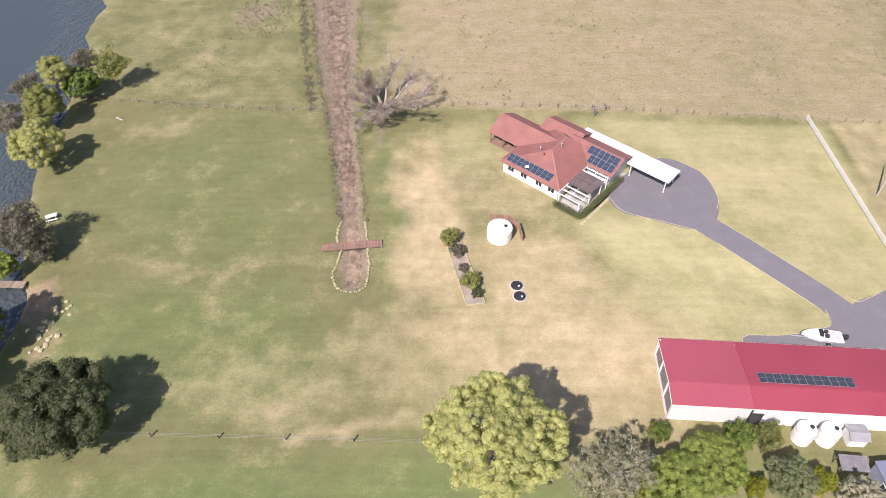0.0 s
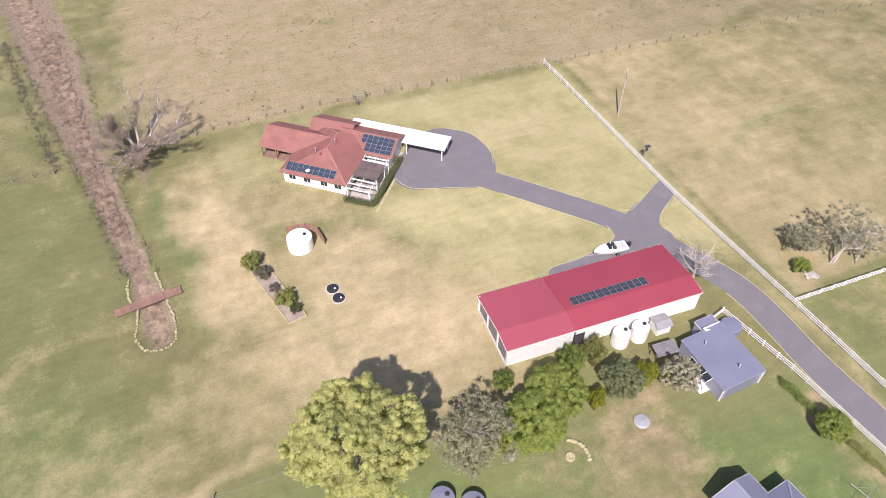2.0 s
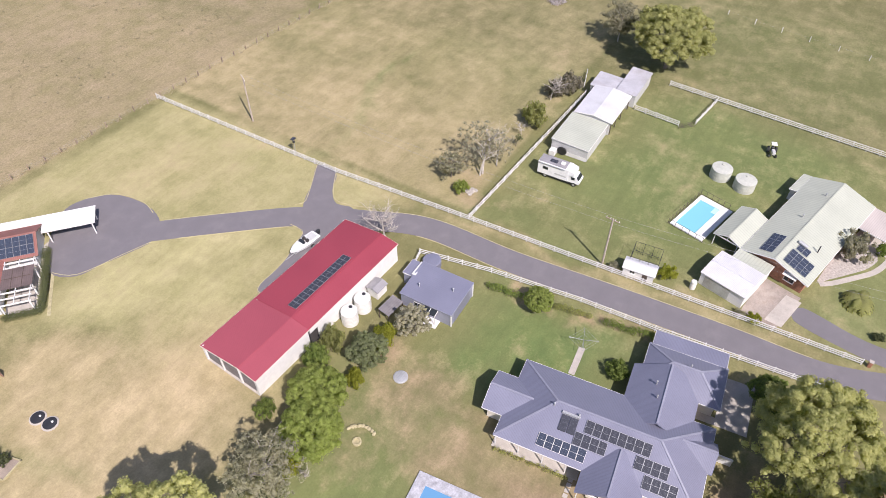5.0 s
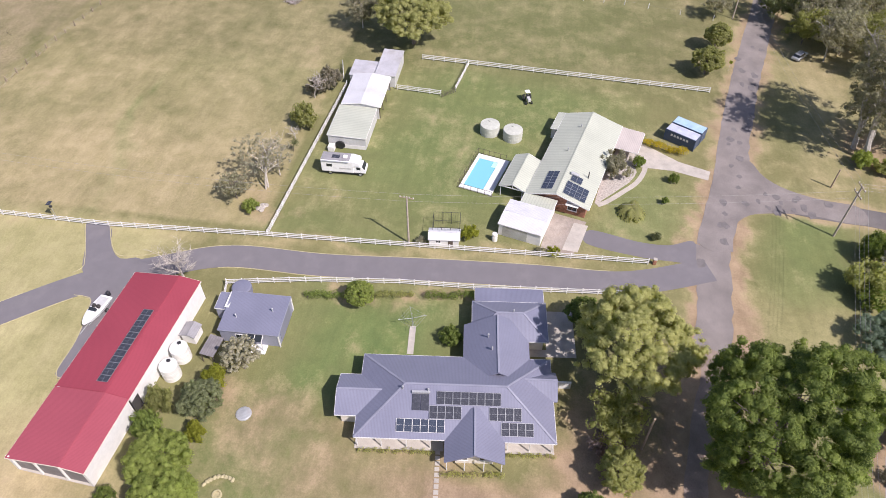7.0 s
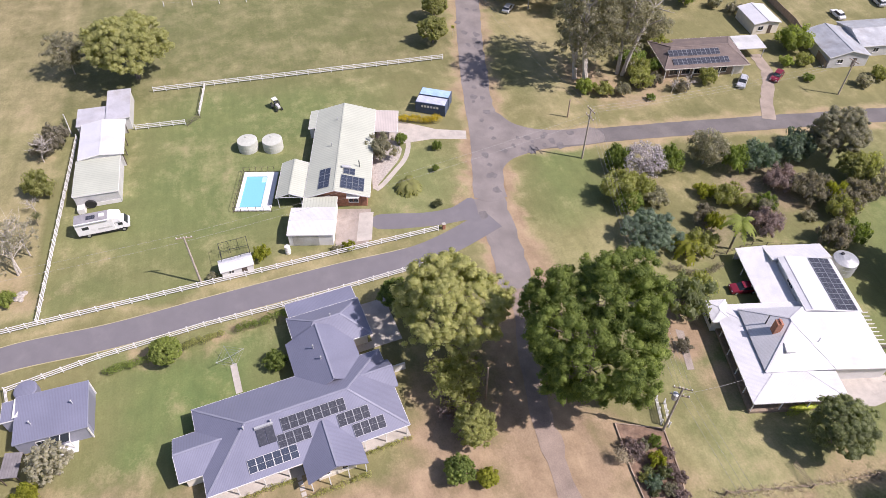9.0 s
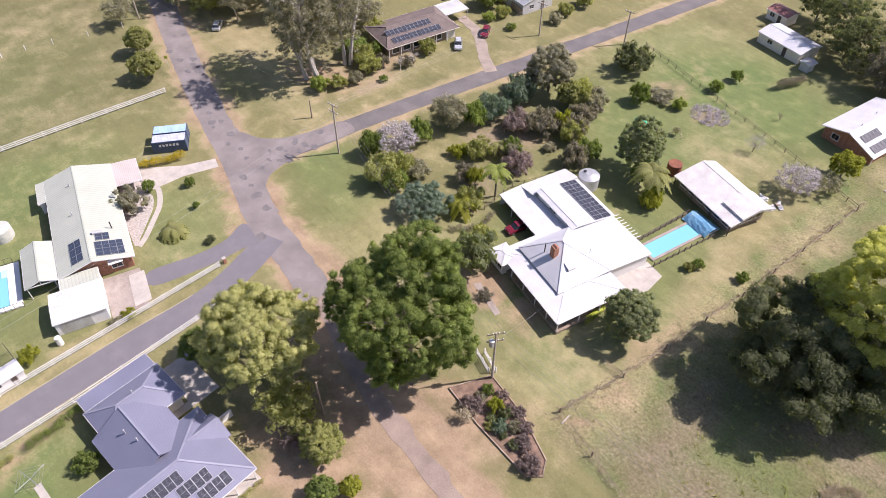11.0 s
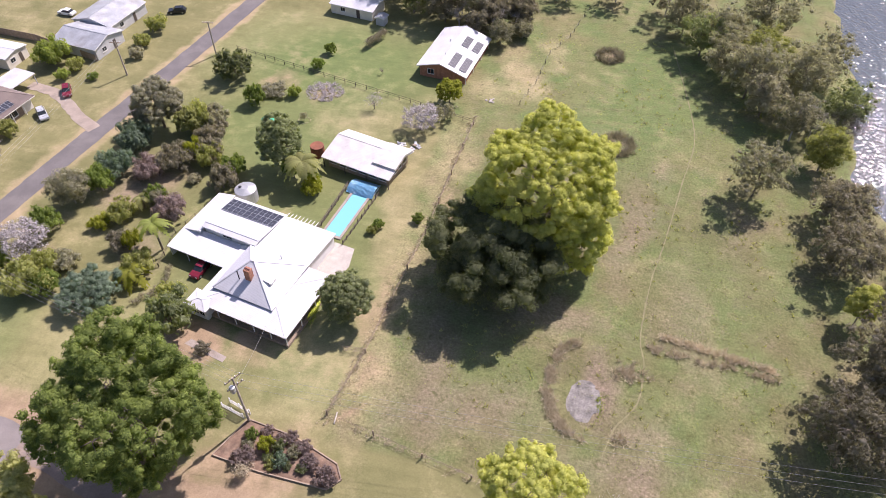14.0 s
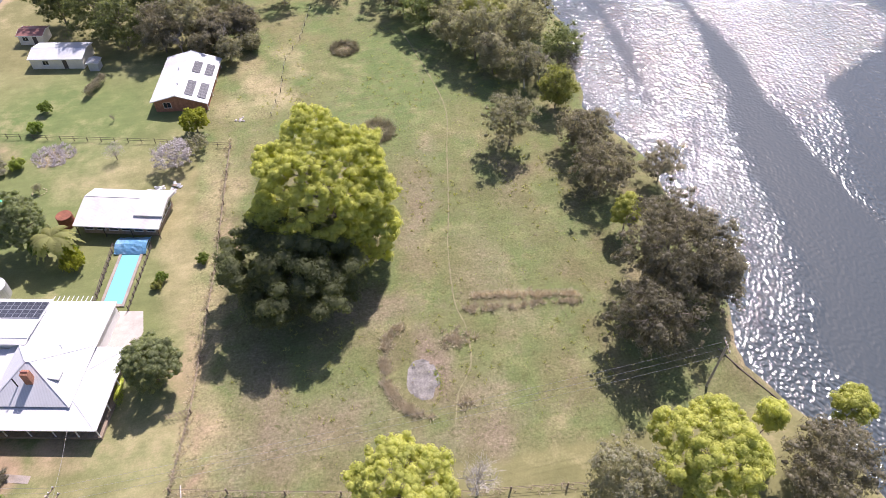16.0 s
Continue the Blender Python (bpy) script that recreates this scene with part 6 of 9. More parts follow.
rail_fence([(72.1, 113.1), (72.6, 67.4), (74.4, 42.0), (78.2, -21.3)])
rail_fence([(60.8, 42.6), (63.6, 43.3), (66.0, 31.4), (67.9, 16.9), (68.6, 5.5), (71.1, -18.2)])
rail_fence([(74.8, 40.6), (119.5, 38.6)])
rail_fence([(119.9, 28.0), (119.2, 18.7)])
rail_fence([(121.5, 16.0), (131.4, 14.6)])
rail_fence([(132.2, 24.8), (129.0, -36.0)])
rail_fence([(122.0, 40.0), (127.0, 41.5)])
wire_fence([(-64.6, 118.7), (-43, 116.5), (-22.5, 115.1), (-13.5, 114.9), (5.6, 117.8), (27.1, 117.0), (47, 115.2), (86, 111.9), (126.6, 108.2), (168, 104)],
           "weathered timber post-and-wire paddock fence", 3.4, seed=2)
wire_fence([(-54, 44.9), (-45.5, 44.8), (-10.8, 44.0), (-2.2, 43.7)], "weathered timber post-and-wire fence by the lawn", 8.4, seed=3)
wire_fence([(18.6, -111.0), (20.6, -79.3), (23.2, -54.0), (25.2, -43.2), (11.3, -40.1), (-8.9, -36.1), (-30, -33.4)], "leaning timber post-and-rail meadow fence with straw grass", 7.6, POST_T, (0.55, 0.95), seed=4, rail=0.03, rail_mat="timber")
wire_fence([(10.7, -119.9), (8.5, -128), (7.0, -140.5), (3.3, -148.6), (1.9, -155), (0, -163)], "thin weathered post-and-wire fence beside a dry strip", 3.6, POST_D, (0.45, 0.9), seed=12)
wire_fence([(76, -126.4), (55.8, -121.1), (32.7, -115.3), (18.6, -111.2)], "dark timber post-and-rail yard fence", 2.6, POST_D, (0.55, 1.0), seed=5, rail=0.04, lean=0.02)
wire_fence([(169.2, 22.9), (168.0, 16.2), (166.4, 3.5), (165, -9.5), (164.6, -19.5), (163.4, -25.1), (160, -40)], "row of white posts with sagging wire", 6.6, POST_W, (0.9,), seed=6)
wire_fence([(60.5, -62.4), (61.5, -70.0), (57.6, -80.5)], "low timber garden fence by the homestead", 2.2, POST_D, (0.5, 0.9), seed=7, rail=0.03)
pal = thing("fence", "weathered paling fence between two yards", "fence", 134.7, -120.6)
pts = along([(0, 0), (-12.3, 1.0), (-30.5, 5.8)], 2.4)
for a, b in zip(pts, pts[1:]):
    part("panel", beam(bmesh.new(), (*a, 0.85), (*b, 0.85), 0.06, 1.7), "timber", pal)


def gate(x, y, turn, w, h, material, label, bars=5):
    g = thing("gate", label, "gate", x, y, turn)
    bm = bmesh.new()
    for k in range(bars):
        rod(bm, (0, 0, 0.15 + k * (h - 0.15) / (bars - 1)), (w, 0, 0.15 + k * (h - 0.15) / (bars - 1)), 0.025)
    part("bars", bm, material, g)["kind"] = "stuff"
    for u in (0.0, w):
        part("upright", rod(bmesh.new(), (u, 0, 0), (u, 0, h), 0.035), material, g)
    part("brace", rod(bmesh.new(), (0, 0, 0.15), (w, 0, h), 0.02), material, g)
    return g


gate(118.5, 18.4, -48, 3.4, 1.2, "timber_dark", "dark metal farm gate standing between white fences")
gate(26.4, -53.6, -175, 3.0, 1.2, "timber", "old metal farm gate beside the homestead")
rail_fence([(39.4, -41.2), (35.9, -40.2)], "white timber gateway rails beside the lane", 1.8)
rail_fence([(38.6, -42.0), (35.3, -41.0)], "white timber gateway rails beside the lane", 1.8)


# ---------------------------------------------------------------- power poles and wires
def pole(x, y, h, arms=1, turn=0.0, label="tall grey timber power pole with crossarms", box_on=False, lean=(0, 0), name="power_pole"):
    p = thing(name, label, "power pole", x, y, turn)
    part("shaft", rod(bmesh.new(), (0, 0, -0.2), (lean[0], lean[1], h), 0.18, 0.13, 10), "pole_wood", p)
    for k in range(arms):
        z = h - 0.25 - k * 1.5
        f = z / h
        arm = part("crossarm", beam(bmesh.new(), (lean[0] * f - 1.2, lean[1] * f, z), (lean[0] * f + 1.2, lean[1] * f, z), 0.12, 0.12), "timber", p)
        for u in (-1.05, -0.4, 0.4, 1.05):
            part("insulator", rod(bmesh.new(), (lean[0] * f + u, lean[1] * f, z + 0.06), (lean[0] * f + u, lean[1] * f, z + 0.28), 0.06), "white", arm)
    if box_on:
        part("transformer", lathe(bmesh.new(), [(0.38, h - 2.6), (0.38, h - 1.6), (0.2, h - 1.5)], 12, 0.5, 0.0), "zinc", p)
    return p


def wires(a, b, offs, label, sag=0.6, r=0.014):
    """Cables strung between two poles."""
    a, b = Vector(a), Vector(b)
    side = (b - a).cross(Vector((0, 0, 1))).normalized()
    w = thing("power_line", label, "power line", 0, 0)
    for o in offs:
        q = [a.lerp(b, k / 10) + side * o - Vector((0, 0, sag * 4 * (k / 10) * (1 - k / 10))) for k in range(11)]
        part("cable", tube(bmesh.new(), q, r), "cable", w)
    return w


pole(76.5, 91.0, 10.0, 1, 60)
pole(76.8, 17.2, 10.2, 1, 85)
pole(89.5, -52.0, 11.0, 2, 10)
pole(35.0, -40.0, 10.5, 2, 60, box_on=True, label="tall power pole carrying a transformer and crossarms")
pole(94.9, -111.5, 8.0, 1, 10)
pole(79.8, -123.4, 8.0, 1, 10)
pole(161.7, -44.7, 8.5, 1, 70)
pole(-46.4, -44.3, 9.4, 1, 80, lean=(-0.3, 0.2), label="weathered power pole on the river bank")
for x, y, h in ((45.6, -19.1, 7.6), (102.1, -54.3, 4.2)):
    q = thing("post", "plain grey timber post standing at the roadside", "post", x, y)
    part("shaft", rod(bmesh.new(), (0, 0, -0.2), (0, 0, h), 0.16, 0.12, 10), "timber", q)
wires((35.0, -40.0, 10.4), (-46.5, -44.2, 9.3), (-0.9, 0.0, 0.9), "three power cables strung across the meadow to the river", 1.2)
wires((76.8, 17.2, 10.0), (89.5, -52.0, 9.3), (-0.8, 0.8), "power cables strung over the white fence", 1.0)
wires((89.5, -52.0, 10.8), (94.9, -111.5, 7.8), (-0.8, 0.0, 0.8), "power cables along the side road", 0.8)
wires((89.5, -52.0, 10.8), (35.0, -40.0, 10.4), (-0.9, -0.3, 0.3, 0.9), "power cables over the garden trees", 1.0)
wires((76.5, 91.0, 9.9), (76.8, 17.2, 10.0), (-0.8, 0.8), "power cables along the paddock", 1.2)
wires((89.5, -52.0, 10.8), (161.7, -44.7, 8.3), (-0.7, 0.7), "power cables beside the country road", 1.2)
wires((35.0, -40.0, 9.0), (37.5, -53.0, 3.4), (0.0,), "service cable dropping to the homestead roof", 0.4)
sl = thing("solar_light", "post-mounted solar light by the white fence", "lamp post", 72.9, 77.0)
part("shaft", rod(bmesh.new(), (0, 0, 0), (0, 0, 3.6), 0.06), "alu", sl)
part("panel", bevel_box(-0.5, 0.5, -0.35, 0.35, 3.6, 3.66, 0.01), "cell", sl)
part("battery_box", bevel_box(-0.2, 0.2, -0.15, 0.15, 2.7, 3.1, 0.02), "black", sl)


# ---------------------------------------------------------------- tanks and pools
def water_tank(x, y, r, h, material, label, lid=True, dome=0.25):
    t = thing("water_tank", label, "tank", x, y)
    part("body", lathe(bmesh.new(), [(r, 0), (r, h * 0.33), (r + 0.03, h * 0.34), (r, h * 0.36), (r, h * 0.66), (r + 0.03, h * 0.67), (r, h * 0.69), (r, h), (r * 0.97, h + 0.05), (r * 0.3, h + dome)], 32), material, t)
    if lid:
        part("hatch", lathe(bmesh.new(), [(0.28, h + dome * 0.5), (0.28, h + dome + 0.08), (0.2, h + dome + 0.12)], 14, r * 0.45, 0.1), "black" if material != "tank_green" else "tank_green", t)
    return t


water_tank(9.9, 80.7, 2.05, 2.2, "tank_white", "large white round water tank on the lawn")
water_tank(46.6, 44.6, 1.25, 2.5, "tank_white", "white round water tank beside the red-roofed shed")
water_tank(49.6, 44.4, 1.25, 2.5, "tank_white", "white round water tank beside the red-roofed shed")
water_tank(108.4, 7.4, 1.85, 2.0, "tank_green", "grey-green concrete water tank on the lawn", dome=0.12)
water_tank(107.4, 2.9, 1.85, 2.0, "tank_green", "grey-green concrete water tank on the lawn", dome=0.12)
water_tank(53.2, -80.6, 1.9, 2.4, "zinc", "galvanised iron water tank behind the homestead", dome=0.4)
water_tank(45.4, -95.2, 1.3, 2.1, "rust", "rusted iron water tank beside the studio", False, 0.05)
water_tank(14.3, 33.0, 1.5, 1.5, "grey_roof", "blue-grey round water tank under the trees")
water_tank(17.4, 31.0, 1.5, 1.5, "grey_roof", "blue-grey round water tank under the trees")
water_tank(79.6, 3.4, 0.45, 1.5, "tank_white", "small white cylinder beside the garage", False, 0.1)
for x, y in ((12.0, 70.1), (12.3, 68.0)):
    t = thing("septic_lid", "round black tank lid with a concrete rim in the grass", "tank lid", x, y)
    part("rim", lathe(bmesh.new(), [(1.12, -0.05), (1.12, 0.1), (0.95, 0.14)], 28), "concrete", t)
    part("lid", lathe(bmesh.new(), [(0.92, 0.1), (0.92, 0.2), (0.5, 0.26)], 28), "black", t)
    part("vent_cap", lathe(bmesh.new(), [(0.14, 0.2), (0.14, 0.4), (0.05, 0.45)], 12, 0.3, -0.2), "white", t)
tf = thing("screen_fence", "curved brown timber screen beside the white tank", "fence", 0, 0)
pts = along([(8.6, 84.6), (11.6, 84.2), (13.2, 82.6), (13.6, 79.6)], 1.1)
for a, b in zip(pts, pts[1:]):
    part("panel", beam(bmesh.new(), (*a, 0.75), (b[0] * 0.98 + a[0] * 0.02, b[1] * 0.98 + a[1] * 0.02, 0.75), 0.05, 1.4), "timber_red", tf)
    part("post", bx(a[0] - 0.06, a[0] + 0.06, a[1] - 0.06, a[1] + 0.06, 0, 1.6), "timber_red", tf)


def pool(x, y, turn, deck, basin, label, paving="white", step=True, water="pool_water"):
    """A sunk pool in a raised paved deck; deck and basin are u0, u1, v0, v1."""
    p = thing("swimming_pool", label, "pool", x, y, turn)
    a, b, c, d = deck
    e, f, g, h = basin
    for q in ((a, b, c, g), (a, b, h, d), (a, e, g + 0.003, h - 0.003), (f, b, g + 0.003, h - 0.003)):
        part("paving", bevel_box(*q, -0.1, 0.22, 0.02), paving, p)
    part("lining", bx(e - 0.05, f + 0.05, g - 0.05, h + 0.05, -0.05, 0.03), "pool_tile", p)
    if step:
        part("pool_step", bevel_box(f - 1.6, f - 0.02, g + 0.02, g + 0.9, 0.0, 0.14, 0.05), "pool_pale", p)
    w = part("pool_water", bx(e + 0.003, f - 0.003, g + 0.003, h - 0.003, 0.04, 0.12), water, p, "clear turquoise water" if water == "pool_water" else "deep blue water")
    w.visible_shadow = False
    return p


def pool_water_mat(name="pool_water", colour=(0.2, 0.51, 0.6)):
    m, nd, ln, bsdf = shader(name)
    tc = nd.new("ShaderNodeTexCoord").outputs["Object"]
    bsdf.inputs["Base Color"].default_value = (*colour, 1)
    bsdf.inputs["Roughness"].default_value = 0.08
    bsdf.inputs["IOR"].default_value = 1.333
    b = nd.new("ShaderNodeBump")
    b.inputs["Strength"].default_value = 0.4
    b.inputs["Distance"].default_value = 0.05
    ln.new(noise_node(nd, ln, tc, 2.5, 2), b.inputs["Height"])
    ln.new(b.outputs[0], bsdf.inputs["Normal"])
    return m


M["pool_water"] = pool_water_mat()
M["pool_blue"] = pool_water_mat("blue_pool_water", (0.13, 0.3, 0.5))
M["pool_stone"] = mat("pale_pool_paving", (0.42, 0.42, 0.45), 0.8, var=0.3, scale=1.2, fine=4, stain=(0.3, 0.3, 0.32))
M["pool_pale"] = mat("pale_pool_step", (0.45, 0.78, 0.82), 0.4, var=0.05)
pool(*GH, (-0.4, 9.7, 11.2, 17.3), (0.4, 8.5, 13.0, 16.7), "turquoise swimming pool in pale paving by the brick house")
pf = thing("pool_fence", "dark metal pool fence round the paving", "fence", *GH)
pts = along([(-0.6, 11.0), (-0.6, 17.5), (9.9, 17.5), (9.9, 12.0)], 1.2)
for a in pts:
    part("post", bx(a[0] - 0.03, a[0] + 0.03, a[1] - 0.03, a[1] + 0.03, 0, 1.25), "timber_dark", pf)
for z in (0.2, 1.2):
    for a, b in zip(pts, pts[1:]):
        part("rail", beam(bmesh.new(), (*a, z), (*b, z), 0.035, 0.04), "timber_dark", pf)
pool(34.9, -81.1, -99.5, (-6.2, 6.3, -1.9, 1.9), (-5.7, 5.9, -1.45, 1.45), "long turquoise lap pool beside the studio", "gravel", False)
cv = thing("pool_cover", "rumpled light blue cover folded over the pool end", "pool cover", 34.0, -87.6, -99.5)
bm = bmesh.new()
rng = random.Random(3)
grid = [[bm.verts.new((-1.9 + i * 0.38, -2.6 + j * 0.52, 0.24 + 0.85 * math.sin(math.pi * i / 10) + rng.uniform(-0.07, 0.07))) for j in range(11)] for i in range(11)]
for i in range(10):
    for j in range(10):
        bm.faces.new((grid[i][j], grid[i + 1][j], grid[i + 1][j + 1], grid[i][j + 1]))
bmesh.ops.solidify(bm, geom=bm.faces[:], thickness=0.03)
part("sheet", bm, "tarp", cv)
for j in (-2.4, 2.4):
    part("roller", rod(bmesh.new(), (-1.9, j, 0.2), (1.9, j, 0.2), 0.06), "alu", cv)
wire_fence([(38.6, -74.6), (37.0, -88.0)], "timber screen along the lap pool", 1.4, POST_D, (0.4, 0.75, 1.1), seed=8, rail=0.06)
wire_fence([(33.3, -73.8), (31.0, -87.0)], "timber rail along the lap pool", 1.4, POST_D, (0.3, 0.6), seed=9, rail=0.05)
pool(31.2, 18.3, -83.2, (-4.6, 4.6, -5.2, 1.6), (-3.1, 3.4, -4.2, 0.1), "blue pool in pale mottled paving on the front lawn", "pool_stone", False, "pool_blue")
# ---------------------------------------------------------------- creek, footbridge, garden beds
ROCKS = []
for s in range(5):
    bm = bmesh.new()
    bmesh.ops.create_icosphere(bm, subdivisions=1, radius=0.5)
    rs = random.Random(s)
    for v in bm.verts:
        v.co *= rs.uniform(0.75, 1.15)
        v.co.z *= 0.6
    ROCKS.append(bm)
ROCK_PALE = [finish("stone", bm.copy(), "edging") for bm in ROCKS]
ROCK_GREY = [finish("stone", bm, "pebble") for bm in ROCKS]


def stones(name, label, pts, size, meshes, seed, gap=0.5, jitter=0.12):
    rng = random.Random(seed)
    t = thing(name, label, "stones", 0, 0)
    for x, y in along(pts, gap):
        s = size * rng.uniform(0.7, 1.3)
        m = pose(x + rng.uniform(-1, 1) * jitter, y + rng.uniform(-1, 1) * jitter, 0.05, 0, 0, rng.uniform(0, 360)) @ Matrix.Diagonal((s, s, s, 1))
        shared("stone", rng.choice(meshes), t, m)
    return t


stones("stone_edging", "pale stones edging the dry creek pool",
       smooth_line([(-16.4, 84), (-16.9, 80.5), (-15.8, 77.5), (-16.2, 74.2), (-16.6, 72), (-15.6, 69.6), (-13.3, 68.7), (-11.4, 70.0), (-11.0, 74), (-11.6, 78), (-11.9, 81), (-12.4, 84)], step=1.5), 0.42, ROCK_PALE, 1, 0.42)
br = thing("footbridge", "red-brown timber footbridge over the dry creek", "bridge", -18.9, 77.8, 6.5)
PLANK = finish("plank", bevel_box(-0.1, 0.1, -0.75, 0.75, 0.16, 0.22, 0.01), "timber_red")
for k in range(42):
    shared("plank", PLANK, br, pose(0.15 + k * 0.232, 0, 0.004 * ((k * 7) % 5) + 0.12 * math.sin(math.pi * k / 41)))
for v in (-0.6, 0.6):
    part("bearer", beam(bmesh.new(), (0, v, 0.06), (9.8, v, 0.06), 0.15, 0.2), "timber_dark", br)
    part("kerb_rail", beam(bmesh.new(), (0, v * 1.15, 0.42), (9.8, v * 1.15, 0.42), 0.08, 0.08), "timber_red", br)
    for k in range(6):
        part("rail_post", bx(0.2 + k * 1.87 - 0.05, 0.2 + k * 1.87 + 0.05, v * 1.15 - 0.05, v * 1.15 + 0.05, 0.1, 0.4), "timber_red", br)


def bed(pts, label, soil="mulch", edge="timber"):
    b = thing("garden_bed", label, "garden bed", 0, 0)
    bm = plate(bmesh.new(), [(x, y, 0.12) for x, y in pts], 0.25)
    bmesh.ops.triangulate(bm, faces=[f for f in bm.faces if len(f.verts) > 4])
    part("soil", bm, soil, b)
    for p, q in zip(pts, pts[1:] + pts[:1]):
        part("edging", beam(bmesh.new(), (*p, 0.08), (*q, 0.08), 0.16, 0.34), edge, b)
    return b


bed([(0.6, 81.4), (3.4, 80.2), (7.0, 66.6), (4.2, 66.2)], "long stone-edged garden bed of gravel and thin shrubs", "drive_gravel", "edging")
bed([(37.6, -34.4), (35.2, -40.2), (28.4, -39.2), (21.6, -36.8), (20.4, -34.9), (21.8, -33.3), (31.0, -33.6)], "triangular mulched garden bed by the lane", "mulch", "timber")
ri = thing("fire_pit", "round stone fire pit with a curved stone seat", "fire pit", 0, 0)
for k in range(9):
    a = radians(-28 + k * 11.5)
    shared("stone", ROCK_PALE[k % 5], ri, pose(31.2 + 2.4 * math.cos(a), 32.0 + 2.4 * math.sin(a), 0.2, 0, 0, k * 40) @ Matrix.Diagonal((0.75, 0.6, 0.8, 1)))
part("ring", lathe(bmesh.new(), [(0.6, 0), (0.6, 0.3), (0.4, 0.32), (0.4, 0.1)], 20, 31.3, 32.1), "edging", ri)
dc2 = thing("tank_lid", "round pale metal cover lying on the bare lawn", "tank lid", 42.4, 32.8)
part("lid", lathe(bmesh.new(), [(1.05, 0), (1.05, 0.16), (0.9, 0.22), (0.1, 0.3)], 28), "zinc", dc2)
stones("bank_rocks", "scattered pale rocks on the eroded river bank", [(-55, 67), (-56.5, 63.5), (-57.6, 60.4), (-55.0, 59.6), (-57, 58)], 0.9, ROCK_PALE, 4, 0.55, 1.2)
stones("stone_heap", "heap of pale stones below the bare tree", [(80.0, 43.6), (81.6, 44.2), (80.6, 45.0), (81.2, 43.2)], 0.9, ROCK_GREY, 6, 0.4, 0.5)
stones("stone_heap", "small ring of grey stones on the grass", [(16.0, -120.2), (17.4, -119.8), (16.4, -119.0)], 0.7, ROCK_GREY, 8, 0.4, 0.3)
sheet("pond_bed", [(-8.6, -57.2), (-10.4, -54.5), (-10.0, -51.2), (-8.2, -48.9), (-6.3, -50.6), (-6.0, -54.0)], -0.24, "mud", "drying grey mud of a small pond", "pond", depth=0.1, rough_edge=0.4)
sheet("creek_bed", [(-13.3, 69.8), (-12.1, 72), (-12.8, 80), (-14.9, 92), (-18.4, 114), (-21.4, 140), (-24.5, 165), (-41, 240), (-45, 240), (-28.6, 165), (-24, 140), (-20.6, 114), (-16.6, 92), (-15.4, 80), (-15.3, 72)],
      -0.42, "creek", "dry creek bed full of brown leaf litter", "creek", depth=0.1, rough_edge=0.45)


# ---------------------------------------------------------------- vehicles
def wheel(parent, x, y, r=0.33, w=0.22, name="wheel"):
    bm = rod(bmesh.new(), (x, y - w / 2, r), (x, y + w / 2, r), r, n=16)
    t = part(name, bm, "rubber", parent)
    part("rim", rod(bmesh.new(), (x, y - w / 2 - 0.01, r), (x, y + w / 2 + 0.01, r), r * 0.58, n=12), "alu", t)
    return t


def shell(profile, w0, w1, zsplit):
    """A body from a side profile (x, z), narrower above zsplit."""
    bm = bmesh.new()
    sides = []
    for s in (-1, 1):
        sides.append([bm.verts.new((x, s * (w0 if z <= zsplit else w1), z)) for x, z in profile])
    n = len(profile)
    for k in range(n):
        bm.faces.new((sides[0][k], sides[0][(k + 1) % n], sides[1][(k + 1) % n], sides[1][k]))
    bm.faces.new(sides[0])
    bm.faces.new(sides[1][::-1])
    bmesh.ops.bevel(bm, geom=[e for e in bm.edges], offset=0.05, segments=1, affect="EDGES")
    return bm


def car(x, y, turn, paint, label, van=False):
    c = thing("car", label, "car", x, y, turn)
    part("body", shell([(-2.1, 0.3), (2.1, 0.3), (2.15, 0.62), (1.95, 0.82), (1.0, 0.95), (-2.0, 0.98), (-2.15, 0.7)], 0.87, 0.8, 0.9), paint, c)
    back = -1.95 if van else -1.55
    part("cabin", shell([(1.05, 0.9), (0.35, 1.42), (back + 0.35, 1.46), (back, 0.92)], 0.78, 0.62, 1.0), "glass", c)
    part("roof", bevel_box(back + 0.35, 0.38, -0.64, 0.64, 1.42, 1.5, 0.03), paint, c)
    for u in (-1.3, 1.35):
        for v in (-0.78, 0.78):
            wheel(c, u, v)
    for v in (-0.6, 0.6):
        part("headlight", bevel_box(2.02, 2.12, v - 0.16, v + 0.16, 0.62, 0.76, 0.02), "alu", c)
    return c


car(103.4, -94.2, 138, "car_silver", "small silver hatchback parked on the lawn", True)
car(103.4, -102.5, 125, "car_red", "dark red car parked beside the gravel drive", True)
car(146.0, -57.0, -40, "car_silver", "silver wagon parked on the grass by the road", True)
car(122.9, -132.1, -5, "car_white", "white sedan parked behind the grey house")
car(125.7, -145.9, -10, "car_silver", "silver car parked by the far house", True)
car(97.4, -139.0, 20, "car_black", "black car parked beside the grey house", True)
car(53.4, -63.2, 80, "car_red", "red utility parked under the homestead verandah")
cm = thing("motorhome", "white truck-based motorhome parked beside the farm shed", "motorhome", 92.7, 32.1, -88)
part("body", bevel_box(-3.9, 2.0, -1.2, 1.2, 0.75, 3.3, 0.06), "car_white", cm)
part("overcab", shell([(1.9, 2.2), (3.1, 2.35), (3.0, 3.0), (1.9, 3.3)], 1.18, 1.12, 2.6), "car_white", cm)
part("cab", shell([(2.03, 0.7), (4.1, 0.7), (4.15, 1.3), (3.85, 1.45), (3.4, 2.15), (2.03, 2.2)], 1.05, 0.98, 1.4), "car_white", cm)
